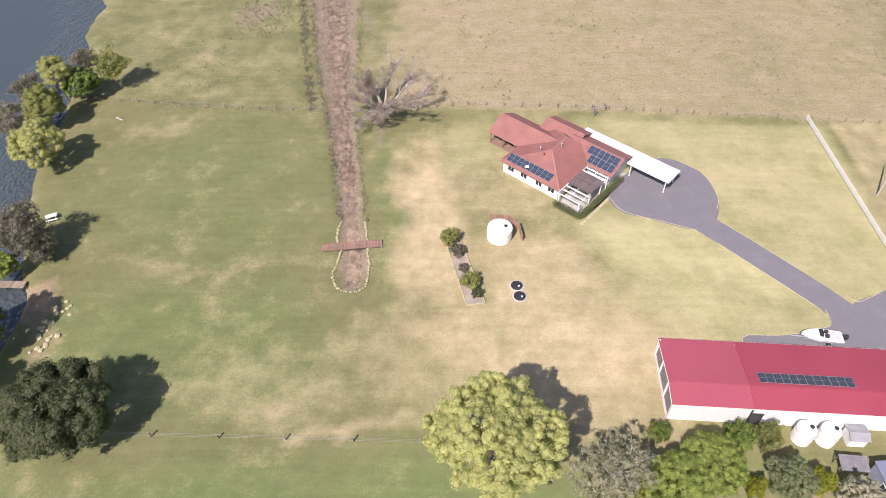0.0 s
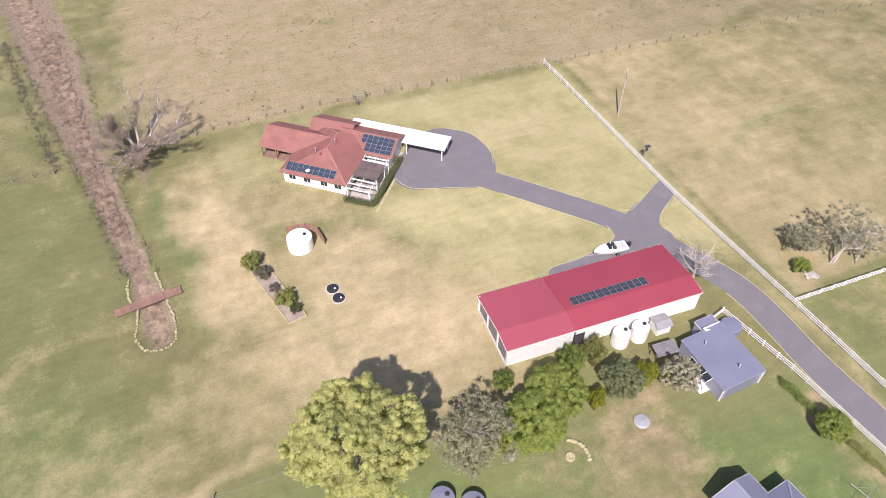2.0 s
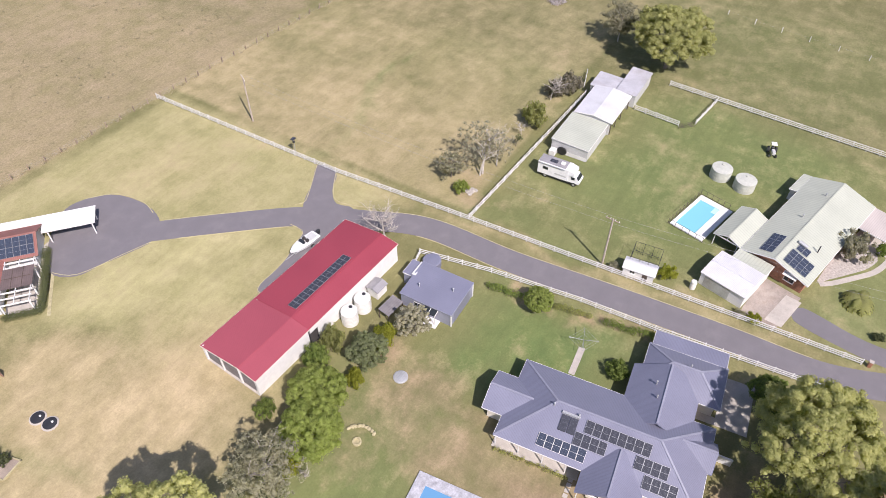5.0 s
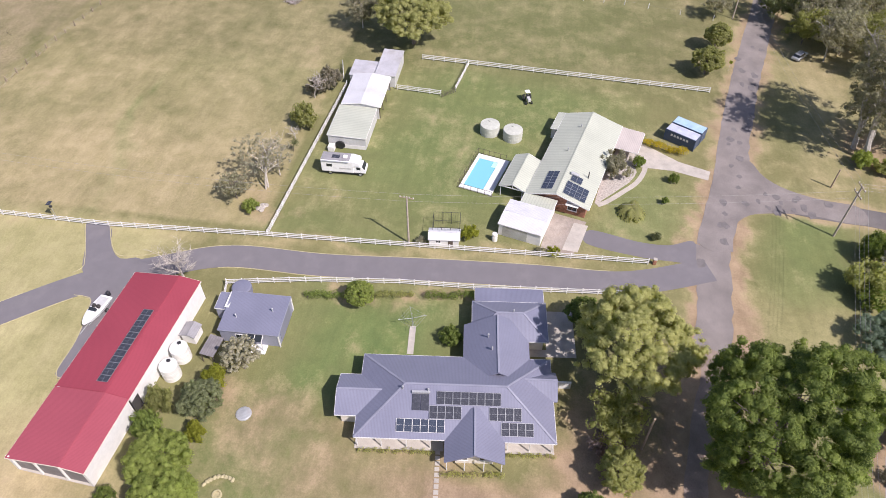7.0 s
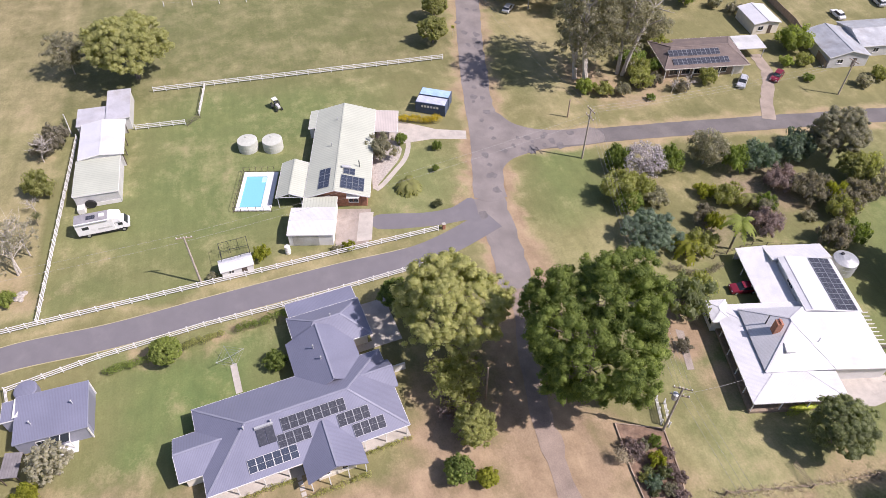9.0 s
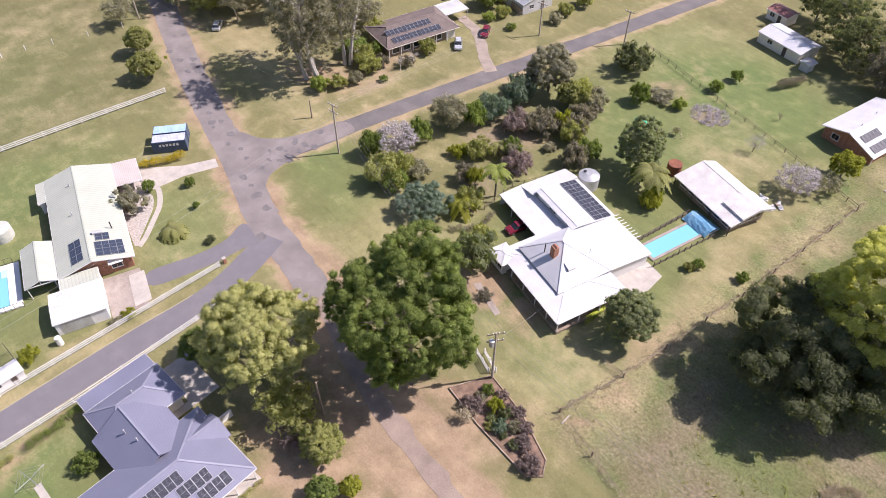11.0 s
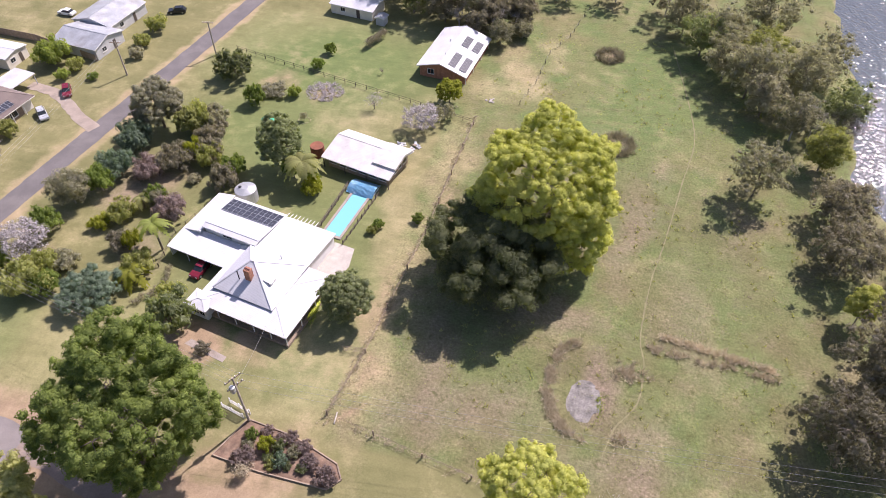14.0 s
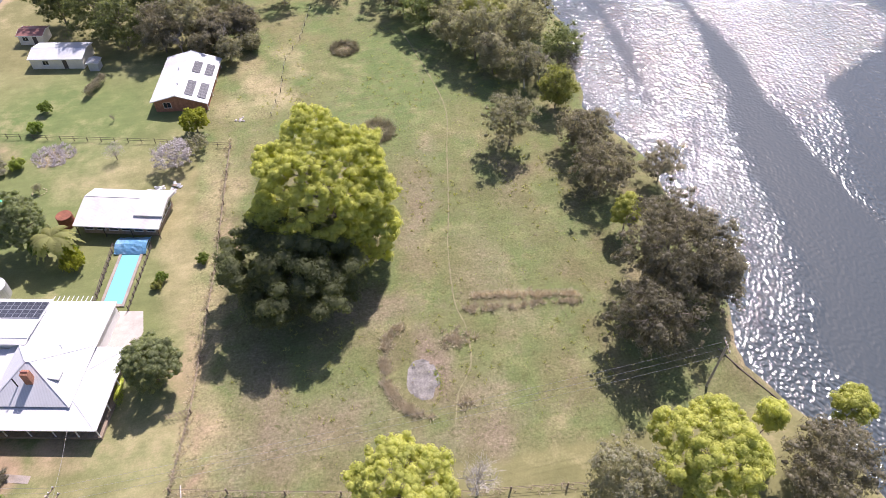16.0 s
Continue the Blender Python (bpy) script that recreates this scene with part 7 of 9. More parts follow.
part("windscreen", shell([(3.5, 2.08), (3.9, 1.45), (3.95, 1.45), (3.55, 2.1)], 0.92, 0.92, 1.0), "glass", cm)
part("skirt", bx(-3.8, 3.6, -1.05, 1.05, 0.4, 0.74), "black", cm)
part("roof_sheet", bevel_box(-3.8, 1.3, -1.1, 1.1, 3.3, 3.36, 0.01), "kennel_roof", cm)
part("roof_solar", bevel_box(-2.0, -0.6, -0.5, 0.4, 3.37, 3.42, 0.01), "cell", cm)
part("air_conditioner", bevel_box(0.0, 0.8, -0.4, 0.4, 3.36, 3.58, 0.05), "white", cm)
for s in (-1.21, 1.21):
    part("window", bx(-2.9, -1.9, s - 0.01, s + 0.01, 1.9, 2.5), "glass", cm)
    part("side_window", bx(2.5, 3.2, s * 0.87 - 0.01, s * 0.87 + 0.01, 1.45, 2.0), "glass", cm)
    part("stripe", bx(-0.6, 1.6, s - 0.008, s + 0.008, 1.5, 1.8), "pale_sheet", cm)
for u in (-2.4, 3.1):
    for v in (-0.95, 0.95):
        wheel(cm, u, v, 0.42, 0.26)
part("awning", rod(bmesh.new(), (-3.6, -1.28, 3.15), (1.2, -1.28, 3.15), 0.09), "alu", cm)

bo = thing("boat", "white fibreglass motorboat on a trailer behind the shed", "boat", 55.0, 60.1, 173)
bm = bmesh.new()
rows = []
for x, w, z in ((-2.7, 1.0, 0.5), (-1.0, 1.08, 0.45), (0.6, 1.05, 0.48), (1.7, 0.8, 0.58), (2.5, 0.42, 0.75), (3.0, 0.05, 1.0)):
    top = 1.1 + 0.06 * (x + 2.7)
    rows.append([bm.verts.new(p) for p in ((x, 0, top + 0.06), (x, -w * 0.8, top + 0.03), (x, -w, top - 0.04), (x, -w * 0.85, z + 0.2), (x, 0, z - 0.1), (x, w * 0.85, z + 0.2), (x, w, top - 0.04), (x, w * 0.8, top + 0.03))])
for a, b in zip(rows, rows[1:]):
    for k in range(8):
        bm.faces.new((a[k], a[(k + 1) % 8], b[(k + 1) % 8], b[k]))
bm.faces.new(rows[0])
bm.faces.new(rows[-1][::-1])
part("hull", bm, "car_white", bo)
part("cockpit", bevel_box(-2.3, 0.2, -0.72, 0.72, 1.0, 1.3, 0.05), "pale_sheet", bo)
part("cabin", shell([(0.2, 1.25), (2.2, 1.3), (1.5, 1.55), (0.4, 1.62)], 0.68, 0.45, 1.4), "car_white", bo)
part("windscreen", shell([(0.2, 1.5), (0.75, 1.55), (0.35, 1.95), (0.25, 1.95)], 0.66, 0.55, 1.6), "glass", bo)
for v in (-0.38, 0.38):
    part("seat", bevel_box(-0.6, -0.1, v - 0.24, v + 0.24, 1.28, 1.75, 0.06), "dark_seat_shade", bo)
part("outboard_motor", bevel_box(-3.4, -2.85, -0.25, 0.25, 0.7, 1.6, 0.1), "black", bo)
part("trailer", beam(beam(beam(bmesh.new(), (-2.6, -0.6, 0.42), (2.4, -0.25, 0.42), 0.08, 0.1), (-2.6, 0.6, 0.42), (2.4, 0.25, 0.42), 0.08, 0.1), (2.2, 0, 0.42), (4.2, 0, 0.4), 0.09, 0.1), "zinc", bo)
for v in (-1.0, 1.0):
    wheel(bo, -0.8, v, 0.3, 0.2)

tr = thing("tractor", "small old pale grey tractor on the lawn", "tractor", 120.1, 1.0, 200)
part("bonnet", bevel_box(0.2, 1.5, -0.3, 0.3, 0.7, 1.25, 0.05), "pale_sheet", tr)
part("seat", bevel_box(-0.7, -0.2, -0.28, 0.28, 0.95, 1.3, 0.08), "black", tr)
part("canopy", bevel_box(-0.9, 0.2, -0.5, 0.5, 2.0, 2.06, 0.02), "white", tr)
for v in (-0.45, 0.45):
    part("canopy_post", rod(bmesh.new(), (-0.7, v, 0.9), (-0.7, v, 2.0), 0.03), "black", tr)
    wheel(tr, -0.5, v * 1.5, 0.6, 0.3, "rear_wheel")
    wheel(tr, 1.2, v * 1.3, 0.32, 0.2, "front_wheel")
part("chassis", bevel_box(-0.8, 1.4, -0.2, 0.2, 0.45, 0.75, 0.03), "black", tr)


def container(v0, top, label):
    c = thing("shipping_container", label, "container", 111.5, -25.6, -120, "containers by the road")
    part("box", bevel_box(0, 6.06, v0, v0 + 2.44, 0.12, 2.55, 0.03), "blue_box", c)
    part("top", bevel_box(0.08, 5.98, v0 + 0.08, v0 + 2.36, 2.553, 2.59, 0.01), top, c)
    for u in (0.0, 5.96):
        for v in (v0, v0 + 2.34):
            part("corner_post", bx(u - 0.02, u + 0.12, v - 0.02, v + 0.12, 0.0, 2.6), "blue_box", c)
    for k in range(6):
        part("lettering", bx(1.2 + k * 0.62, 1.6 + k * 0.62, v0 - 0.02, v0 - 0.004, 1.5, 2.0), "white", c, "plain white marking")
    part("door_bar", rod(bmesh.new(), (6.1, v0 + 0.7, 0.3), (6.1, v0 + 0.7, 2.4), 0.03), "zinc", c)
    return c


container(0.0, "pale_top", "navy shipping container with a faded grey top")
container(2.75, "blue_top", "shipping container with a faded light blue top")

# ---------------------------------------------------------------- yard things
ws = thing("garden_shed", "small white garden shed beside the fence", "shed", 76.4, 13.9, -84)
roof_block(ws, dict(u=(0, 5.1), v=(0, 2.6), eave=1.8, ridge=2.35, kind="gable_u", over=0.15), "white_roof", "white_roof_y", "white", "white")
window(ws, (1.6, 0.15), (1, 0), 0.8, 0.6, 1.2)
door(ws, (3.6, 0.15), (1, 0), 0.8, 1.6)
tp = thing("trampoline", "netted play enclosure on dark poles behind the garden shed", "trampoline", 80.4, 11.5, -84)
for a in range(4):
    for b in range(3):
        if a in (0, 3) or b in (0, 2):
            u, v = -2.2 + a * 1.47, -1.8 + b * 1.8
            part("pole", rod(bmesh.new(), (u, v, 0), (u, v, 2.7), 0.035), "black", tp)
for z in (0.7, 2.65):
    for p, q in (((-2.2, -1.8), (2.2, -1.8)), ((2.2, -1.8), (2.2, 1.8)), ((2.2, 1.8), (-2.2, 1.8)), ((-2.2, 1.8), (-2.2, -1.8))):
        part("rail", rod(bmesh.new(), (*p, z), (*q, z), 0.03), "black", tp)
bm = bmesh.new()
for k in range(12):
    beam(bm, (-2.2 + k * 0.4, -1.8, 0.72), (-2.2 + k * 0.4, 1.8, 0.72), 0.012, 0.012)
    for s in (-1.8, 1.8):
        beam(bm, (-2.2 + k * 0.4, s, 0.7), (-2.2 + k * 0.4, s, 2.6), 0.012, 0.012)
net = part("netting", bm, "black", tp)
net["kind"] = "stuff"
ke = thing("kennel", "small white shed with a grey roof by the tanks", "shed", 52.0, 43.4, -3.5)
part("wall", bevel_box(0.08, 2.3, 0.08, 2.1, 0, 1.72, 0.02), "white", ke)
part("gable", plate(bmesh.new(), [(0.1, 0.1, 1.75), (2.28, 0.1, 1.75), (2.28, 2.08, 1.75), (0.1, 2.08, 1.75)], 0.04), "white", ke)
for pts in ([(-0.1, -0.1, 1.7), (2.45, -0.1, 1.7), (2.45, 0.9, 2.2), (-0.1, 0.9, 2.2)], [(-0.1, 0.9, 2.2), (2.45, 0.9, 2.2), (2.45, 2.3, 1.72), (-0.1, 2.3, 1.72)]):
    part("roof", plate(bmesh.new(), pts, 0.05), "kennel_roof", ke)
pe = thing("lean_to", "small weathered lean-to with a grey sheet roof", "shed", 49.2, 39.4, -5)
part("roof", plate(bmesh.new(), [(0, 0, 1.8), (3.4, 0, 1.8), (3.4, 2.0, 2.1), (0, 2.0, 2.1)], 0.06), "lean_roof", pe)
for u, v, h in ((0.1, 0.1, 1.76), (3.3, 0.1, 1.76), (0.1, 1.9, 2.0), (3.3, 1.9, 2.0)):
    part("post", bx(u - 0.05, u + 0.05, v - 0.05, v + 0.05, 0, h), "timber_dark", pe)


def hoist(x, y, turn):
    h = thing("clothes_hoist", "grey rotary clothes hoist on the lawn", "clothes line", x, y, turn)
    part("mast", rod(bmesh.new(), (0, 0, 0), (0, 0, 2.1), 0.04), "alu", h)
    for k in range(4):
        a = k * math.pi / 2
        part("arm", rod(bmesh.new(), (0, 0, 1.9), (2.1 * math.cos(a), 2.1 * math.sin(a), 2.1), 0.03), "alu", h)
        for r in (0.9, 1.5, 2.05):
            part("line", rod(bmesh.new(), (r * math.cos(a), r * math.sin(a), 2.03), (r * math.cos(a + math.pi / 2), r * math.sin(a + math.pi / 2), 2.03), 0.012, n=4), "alu", h)
    return h


hoist(60.2, 13.4, 20)
hoist(30.6, 101.0 + 13.0, 15)
pt = thing("picnic_table", "white picnic table with benches on the river bank", "picnic table", -65.0, 84.6, 25)
part("tabletop", bevel_box(-0.9, 0.9, -0.38, 0.38, 0.72, 0.78, 0.01), "white", pt)
for v in (-0.75, 0.75):
    part("bench", bevel_box(-0.9, 0.9, v - 0.14, v + 0.14, 0.42, 0.47, 0.01), "white", pt)
for u in (-0.65, 0.65):
    for v in (-0.7, 0.7):
        part("leg", beam(bmesh.new(), (u, v, 0), (u, v * 0.2, 0.72), 0.08, 0.05), "white", pt)
jt = thing("jetty", "small weathered timber jetty at the river bank", "jetty", -63.5, 70.0, 178)
for k in range(22):
    part("plank", bevel_box(k * 0.26, k * 0.26 + 0.23, -0.7, 0.7, 0.1, 0.16, 0.01), "timber", jt)
for u in (0.4, 2.8, 5.4):
    for v in (-0.6, 0.6):
        part("pile", rod(bmesh.new(), (u, v, -2.4), (u, v, 0.1), 0.1), "timber_dark", jt)
wf = thing("retaining_wall", "low dark timber retaining wall at the water's edge", "wall", 0, 0)
pts = along([(-50.9, -49.9), (-52.6, -45.5), (-55.2, -40.2)], 1.4)
for a, b in zip(pts, pts[1:]):
    part("board", beam(bmesh.new(), (*a, -0.35), (*b, -0.35), 0.15, 0.9), "timber_dark", wf)
lg = thing("log", "pale driftwood log lying on the grass", "log", -63.5, 113.1, -30)
part("stem", rod(bmesh.new(), (0, 0, 0.12), (1.8, 0, 0.12), 0.14, 0.09, 8), "bark_pale", lg)
lg = thing("log", "pale fallen fence post in the grass", "log", 24.0, -43.8, 95)
part("stem", rod(bmesh.new(), (0, 0, 0.1), (1.7, 0, 0.1), 0.1, 0.09, 8), "bark_pale", lg)
gt = thing("kayak", "yellow-green kayak hull lying beside the homestead", "kayak")
part("hull", lathe(bmesh.new(), [(0.05, -2.3), (0.34, -1.3), (0.42, 0), (0.34, 1.3), (0.05, 2.3)], 10), "plastic_yellow", gt)
gt.matrix_world = pose(33.0, -59.7, 0.42, 90, 0, 170)
ty = thing("play_slide", "small green plastic garden slide on the grass", "slide", 58.8, -103.8, 30)
part("chute", beam(bmesh.new(), (0, 0, 0.9), (1.6, 0, 0.1), 0.5, 0.08), "plastic_green", ty)
part("ladder", bevel_box(-0.25, 0.05, -0.3, 0.3, 0, 1.0, 0.05), "plastic_green", ty)
sp = thing("rubbish_heap", "heap of white and grey discarded sheets beside the studio", "rubbish heap", 28.6, -100.4, 20)
rng = random.Random(9)
for k in range(9):
    u, v = rng.uniform(-1.6, 1.6), rng.uniform(-1.6, 1.2)
    bm = bevel_box(-0.4, 0.4, -0.28, 0.28, 0, 0.12, 0.02)
    q = part("sheet", bm, rng.choice(("pale_sheet", "zinc", "timber", "lilac_roof")), sp)
    q.matrix_basis = pose(u, v, 0.02 + 0.15 * (k % 3), rng.uniform(-8, 8), rng.uniform(-8, 8), rng.uniform(0, 180))
sg = thing("road_sign", "small yellow road sign on a post", "sign", 138.1, -40.9, 60)
part("stem", rod(bmesh.new(), (0, 0, 0), (0, 0, 2.4), 0.03), "alu", sg)
part("board", bevel_box(-0.35, 0.35, -0.02, 0.02, 1.8, 2.5, 0.01), "plastic_yellow", sg)
mb = thing("letterbox", "brick letterbox pier at the end of the white fence", "letterbox", 78.4, -22.3)
part("pier", bevel_box(-0.25, 0.25, -0.25, 0.25, 0, 1.1, 0.03), "brick", mb)
part("cap", bevel_box(-0.3, 0.3, -0.3, 0.3, 1.1, 1.18, 0.02), "concrete", mb)


# ---------------------------------------------------------------- trees and shrubs
def puff_core():
    bm = bmesh.new()
    bmesh.ops.create_icosphere(bm, subdivisions=1, radius=1.0)
    bm.verts.ensure_lookup_table()
    v, f = np.array([p.co[:] for p in bm.verts]), np.array([[p.index for p in q.verts] for q in bm.faces])
    bm.free()
    return v, f


CORE_V, CORE_F = puff_core()


def leaf_cloud(rng, lobes, density, size, aspect=0.6, droop=0.2, stray=0.4, core=0.0):
    """Leaves as small pointed blades over lobes, each lobe with a lumpy mass of inner leaves: an array of verts and faces."""
    allv, cores, faces, at = [], [], [], 0
    for cx, cy, cz, r, flat in lobes:
        mid, squash = np.array([cx, cy, cz]), np.array([1, 1, flat])
        n = max(8, int(density * 12.6 * r * r))
        d = rng.normal(size=(n, 3))
        d /= np.linalg.norm(d, axis=1)[:, None]
        d[:, 2] = np.where(d[:, 2] < -0.4, -d[:, 2], d[:, 2])
        rad = r * (0.78 + 0.26 * rng.random(n) ** 0.7)
        c = mid + d * rad[:, None] * squash
        nrm = d + rng.normal(size=(n, 3)) * stray + np.array([0, 0, 0.35])
        nrm /= np.linalg.norm(nrm, axis=1)[:, None]
        t = np.cross(nrm, rng.normal(size=(n, 3)))
        t /= np.linalg.norm(t, axis=1)[:, None] + 1e-9
        b = np.cross(nrm, t)
        s = 0.82 * size * (0.6 + 0.8 * rng.random(n))[:, None]
        tip = c + t * s * 0.6 - np.array([0, 0, droop]) * s
        tail = c - t * s * 0.4
        allv.append(np.stack([tail + b * s * aspect * 0.5, tip, tail - b * s * aspect * 0.5], 1))
        if core:
            cores.append(mid + CORE_V * (r * core * (0.62 + 0.55 * rng.random(len(CORE_V))))[:, None] * squash)
            faces.append(CORE_F + at)
            at += len(CORE_V)
    v = np.concatenate(allv).reshape(-1, 3)
    f = np.arange(len(v)).reshape(-1, 3)
    if core:
        return np.concatenate([np.concatenate(cores), v]), np.concatenate(faces + [f + at])
    return v, f


def crown_lobes(rng, r, zc, hz, n, lump, fill=0.3, rough=0.3, low=-0.75):
    """Puffs over an uneven ellipsoid, on larger boughs, and some within it."""
    out = []
    off = Vector((rng.uniform(0, 50), rng.uniform(0, 50), rng.uniform(0, 50)))
    for k in range(n):
        z = 1 - (1 - low) * ((k + 0.5) / n)
        a = k * 2.39996 + rng.uniform(-0.5, 0.5)
        q = math.sqrt(max(0.0, 1 - z * z))
        p = Vector((q * math.cos(a), q * math.sin(a), z))
        w = 0.86 + rough * noise.noise(p * 1.9 + off) + rough * 0.55 * noise.noise(p * 4.3 + off) + rng.uniform(-0.05, 0.05)
        w = min(w, 1.08)
        lr = lump * rng.uniform(0.6, 1.3)
        out.append((p.x * max(r * w - lr * 0.6, 0), p.y * max(r * w - lr * 0.6, 0), zc + p.z * max(hz * w - lr * 0.6, 0), lr, rng.uniform(0.65, 0.95)))
    for k in range(int(n * fill)):
        a, q, z = rng.uniform(0, 6.28), rng.uniform(0.1, 0.6) * r, rng.uniform(-0.55, 0.55) * hz
        out.append((q * math.cos(a), q * math.sin(a), zc + z, lump * 1.0, 0.8))
    return out


def limbs(rng, height, spread, r0, levels=3, n=5, lean=0.35, sides=6, droop=0.0, wild=0.16, keep=0.55):
    """A tapered trunk with forking limbs."""
    bm = bmesh.new()

    def grow(p, d, length, r, lv):
        k = 3 if lv else 4
        for i in range(k):
            q = p + d * (length / k)
            d = (d + Vector((rng.uniform(-1, 1), rng.uniform(-1, 1), rng.uniform(-0.5, 0.7) - droop)) * wild).normalized()
            r1 = r * (0.84 if lv else 0.88)
            rod(bm, p, q, r, r1, sides if lv < 1 else 4 if lv < 2 else 3)
            p, r = q, r1
            if lv < levels and (lv or i >= 1):
                for j in range(n if lv == 0 and i == k - 1 else 2):
                    a = rng.uniform(0, 6.28)
                    nd = (d * rng.uniform(0.3, 0.8) + Vector((math.cos(a), math.sin(a), rng.uniform(0.0, 0.6) - droop)) * rng.uniform(0.6, 1.1)).normalized()
                    grow(p, nd, length * rng.uniform(0.5, 0.8) * spread, r * rng.uniform(keep - 0.1, keep + 0.1), lv + 1)
    grow(Vector((0, 0, -0.1)), Vector((rng.uniform(-0.1, 0.1) * lean, rng.uniform(-0.1, 0.1) * lean, 1)).normalized(), height, r0, 0)
    return bm


def tree(x, y, r, top, low, leaf, label, seed, density=7.0, size=0.34, lump=0.0, bark="bark", aspect=0.62, name="tree", category="tree",
         trunk=0.0, fill=0.2, droop=0.2, group="", rough=0.3, cover=1.25, stray=0.4, lowcut=-0.4, core=0.78):
    """A leafy tree or shrub: crown radius r, from low to top. density: leaves a square metre of puff; cover: how closely puffs stand."""
    rng, rg = random.Random(seed), np.random.default_rng(seed)
    t = thing(name, label, category, x, y, rng.uniform(0, 360), group)
    zc, hz = (top + low) / 2, (top - low) / 2
    lump = lump or max(0.32, 0.13 * r)
    area = 4 * math.pi * r * (r + 2 * hz) / 3
    n = max(10, int(cover * area / (math.pi * lump * lump)))
    tr = trunk or max(0.05, r * 0.055)
    h = max(zc * 0.8, 0.3)
    part("trunk", limbs(rng, h, 0.9 * min(1.0, r / h), tr, 2, 4), bark, t)
    v, q = leaf_cloud(rg, crown_lobes(rng, r, zc, hz, n, lump, fill, rough, lowcut), density, size, aspect, droop, stray, core)
    ob = new("crown", np_mesh("crown", v, q, leaf))
    ob.parent = t
    return t


SHRUBS = {}


def shrub(x, y, r, h, leaf, label, seed=0, name="shrub", category="shrub", group="", low=0.0, stretch=1.0):
    """A small bush; four shapes of each leaf are shared."""
    key = (leaf, seed % 4)
    rng = random.Random(int(x * 31 + y * 17))
    if key not in SHRUBS:
        rg, r0 = np.random.default_rng(100 + seed % 4), random.Random(leaf + str(seed % 4))
        v, q = leaf_cloud(rg, crown_lobes(r0, 1.05, 0.5, 0.54, 40, 0.26, 0.2, 0.75, -0.6), 50, 0.15, 0.5, 0.2, 0.7, 0.72)
        SHRUBS[key] = (np_mesh("crown", v, q, leaf), finish("stem", limbs(r0, 0.5, 0.8, 0.06, 1, 3), "bark"))
    t = thing(name, label, category, x, y, rng.uniform(0, 360), group)
    t.scale = (r, r * stretch, h)
    ob = new("crown", SHRUBS[key][0])
    ob.parent = t
    st = new("stem", SHRUBS[key][1])
    st.parent = t
    return t


def bare_tree(x, y, h, seed, label, bark="bark_pale", spread=0.85, levels=3, r0=0.25, leaf=None, density=0, name="tree", n=5, leaves=70, wild=0.2, lobe=0.6, size=0.22):
    rng, rg = random.Random(seed), np.random.default_rng(seed)
    t = thing(name, label, "tree", x, y, rng.uniform(0, 360))
    bm = limbs(rng, h * 0.45, spread, r0, levels, n, wild=wild, keep=0.66)
    tips = [v.co.copy() for v in bm.verts if v.co.z > h * 0.3]
    part("trunk", bm, bark, t)
    if leaf:
        pick = rng.sample(tips, min(len(tips), leaves))
        v, q = leaf_cloud(rg, [(p.x, p.y, p.z, lobe * rng.uniform(0.6, 1.3), 0.8) for p in pick], density, size, 0.4, 0.3, 0.8)
        ob = new("crown", np_mesh("crown", v, q, leaf))
        ob.parent = t
    return t


def gum(x, y, r, top, low, label, seed, leaf="leaf_gum", bark="bark_pale", puffs=120, density=5.4, size=0.39, lump=0.9, stems=1, category="tree", core=0.5):
    """An open tree: limbs seen between separate puffs of drooping leaves."""
    rng, rg = random.Random(seed), np.random.default_rng(seed)
    t = thing("tree", label, category, x, y, rng.uniform(0, 360))
    for s in range(stems):
        q = part("trunk", limbs(rng, top * 0.6, 0.75 * min(1.0, 1.4 * r / (top * 0.6)), 0.017 * top, 2, 4, 0.8 + 2 * (stems > 1)), bark, t)
        if stems > 1:
            q.matrix_basis = pose(rng.uniform(-0.4, 0.4) * r, rng.uniform(-0.4, 0.4) * r, 0, rng.uniform(-10, 10), rng.uniform(-10, 10), 0)
    zc, hz = (top + low) / 2, (top - low) / 2
    lobes = []
    for k in range(puffs):
        d = Vector((rng.gauss(0, 1), rng.gauss(0, 1), rng.gauss(0, 1))).normalized()
        m = rng.uniform(0.3, 1.0) ** 0.6
        w = 0.85 + 0.5 * noise.noise(d * 2.2 + Vector((seed, 0, 0)))
        lobes.append((d.x * r * m * w, d.y * r * m * w, zc + d.z * hz * m * w, lump * rng.uniform(0.5, 1.2), rng.uniform(0.5, 0.9)))
    v, q = leaf_cloud(rg, lobes, density, size, 0.42, 0.5, 0.7, core)
    ob = new("crown", np_mesh("crown", v, q, leaf))
    ob.parent = t
    return t


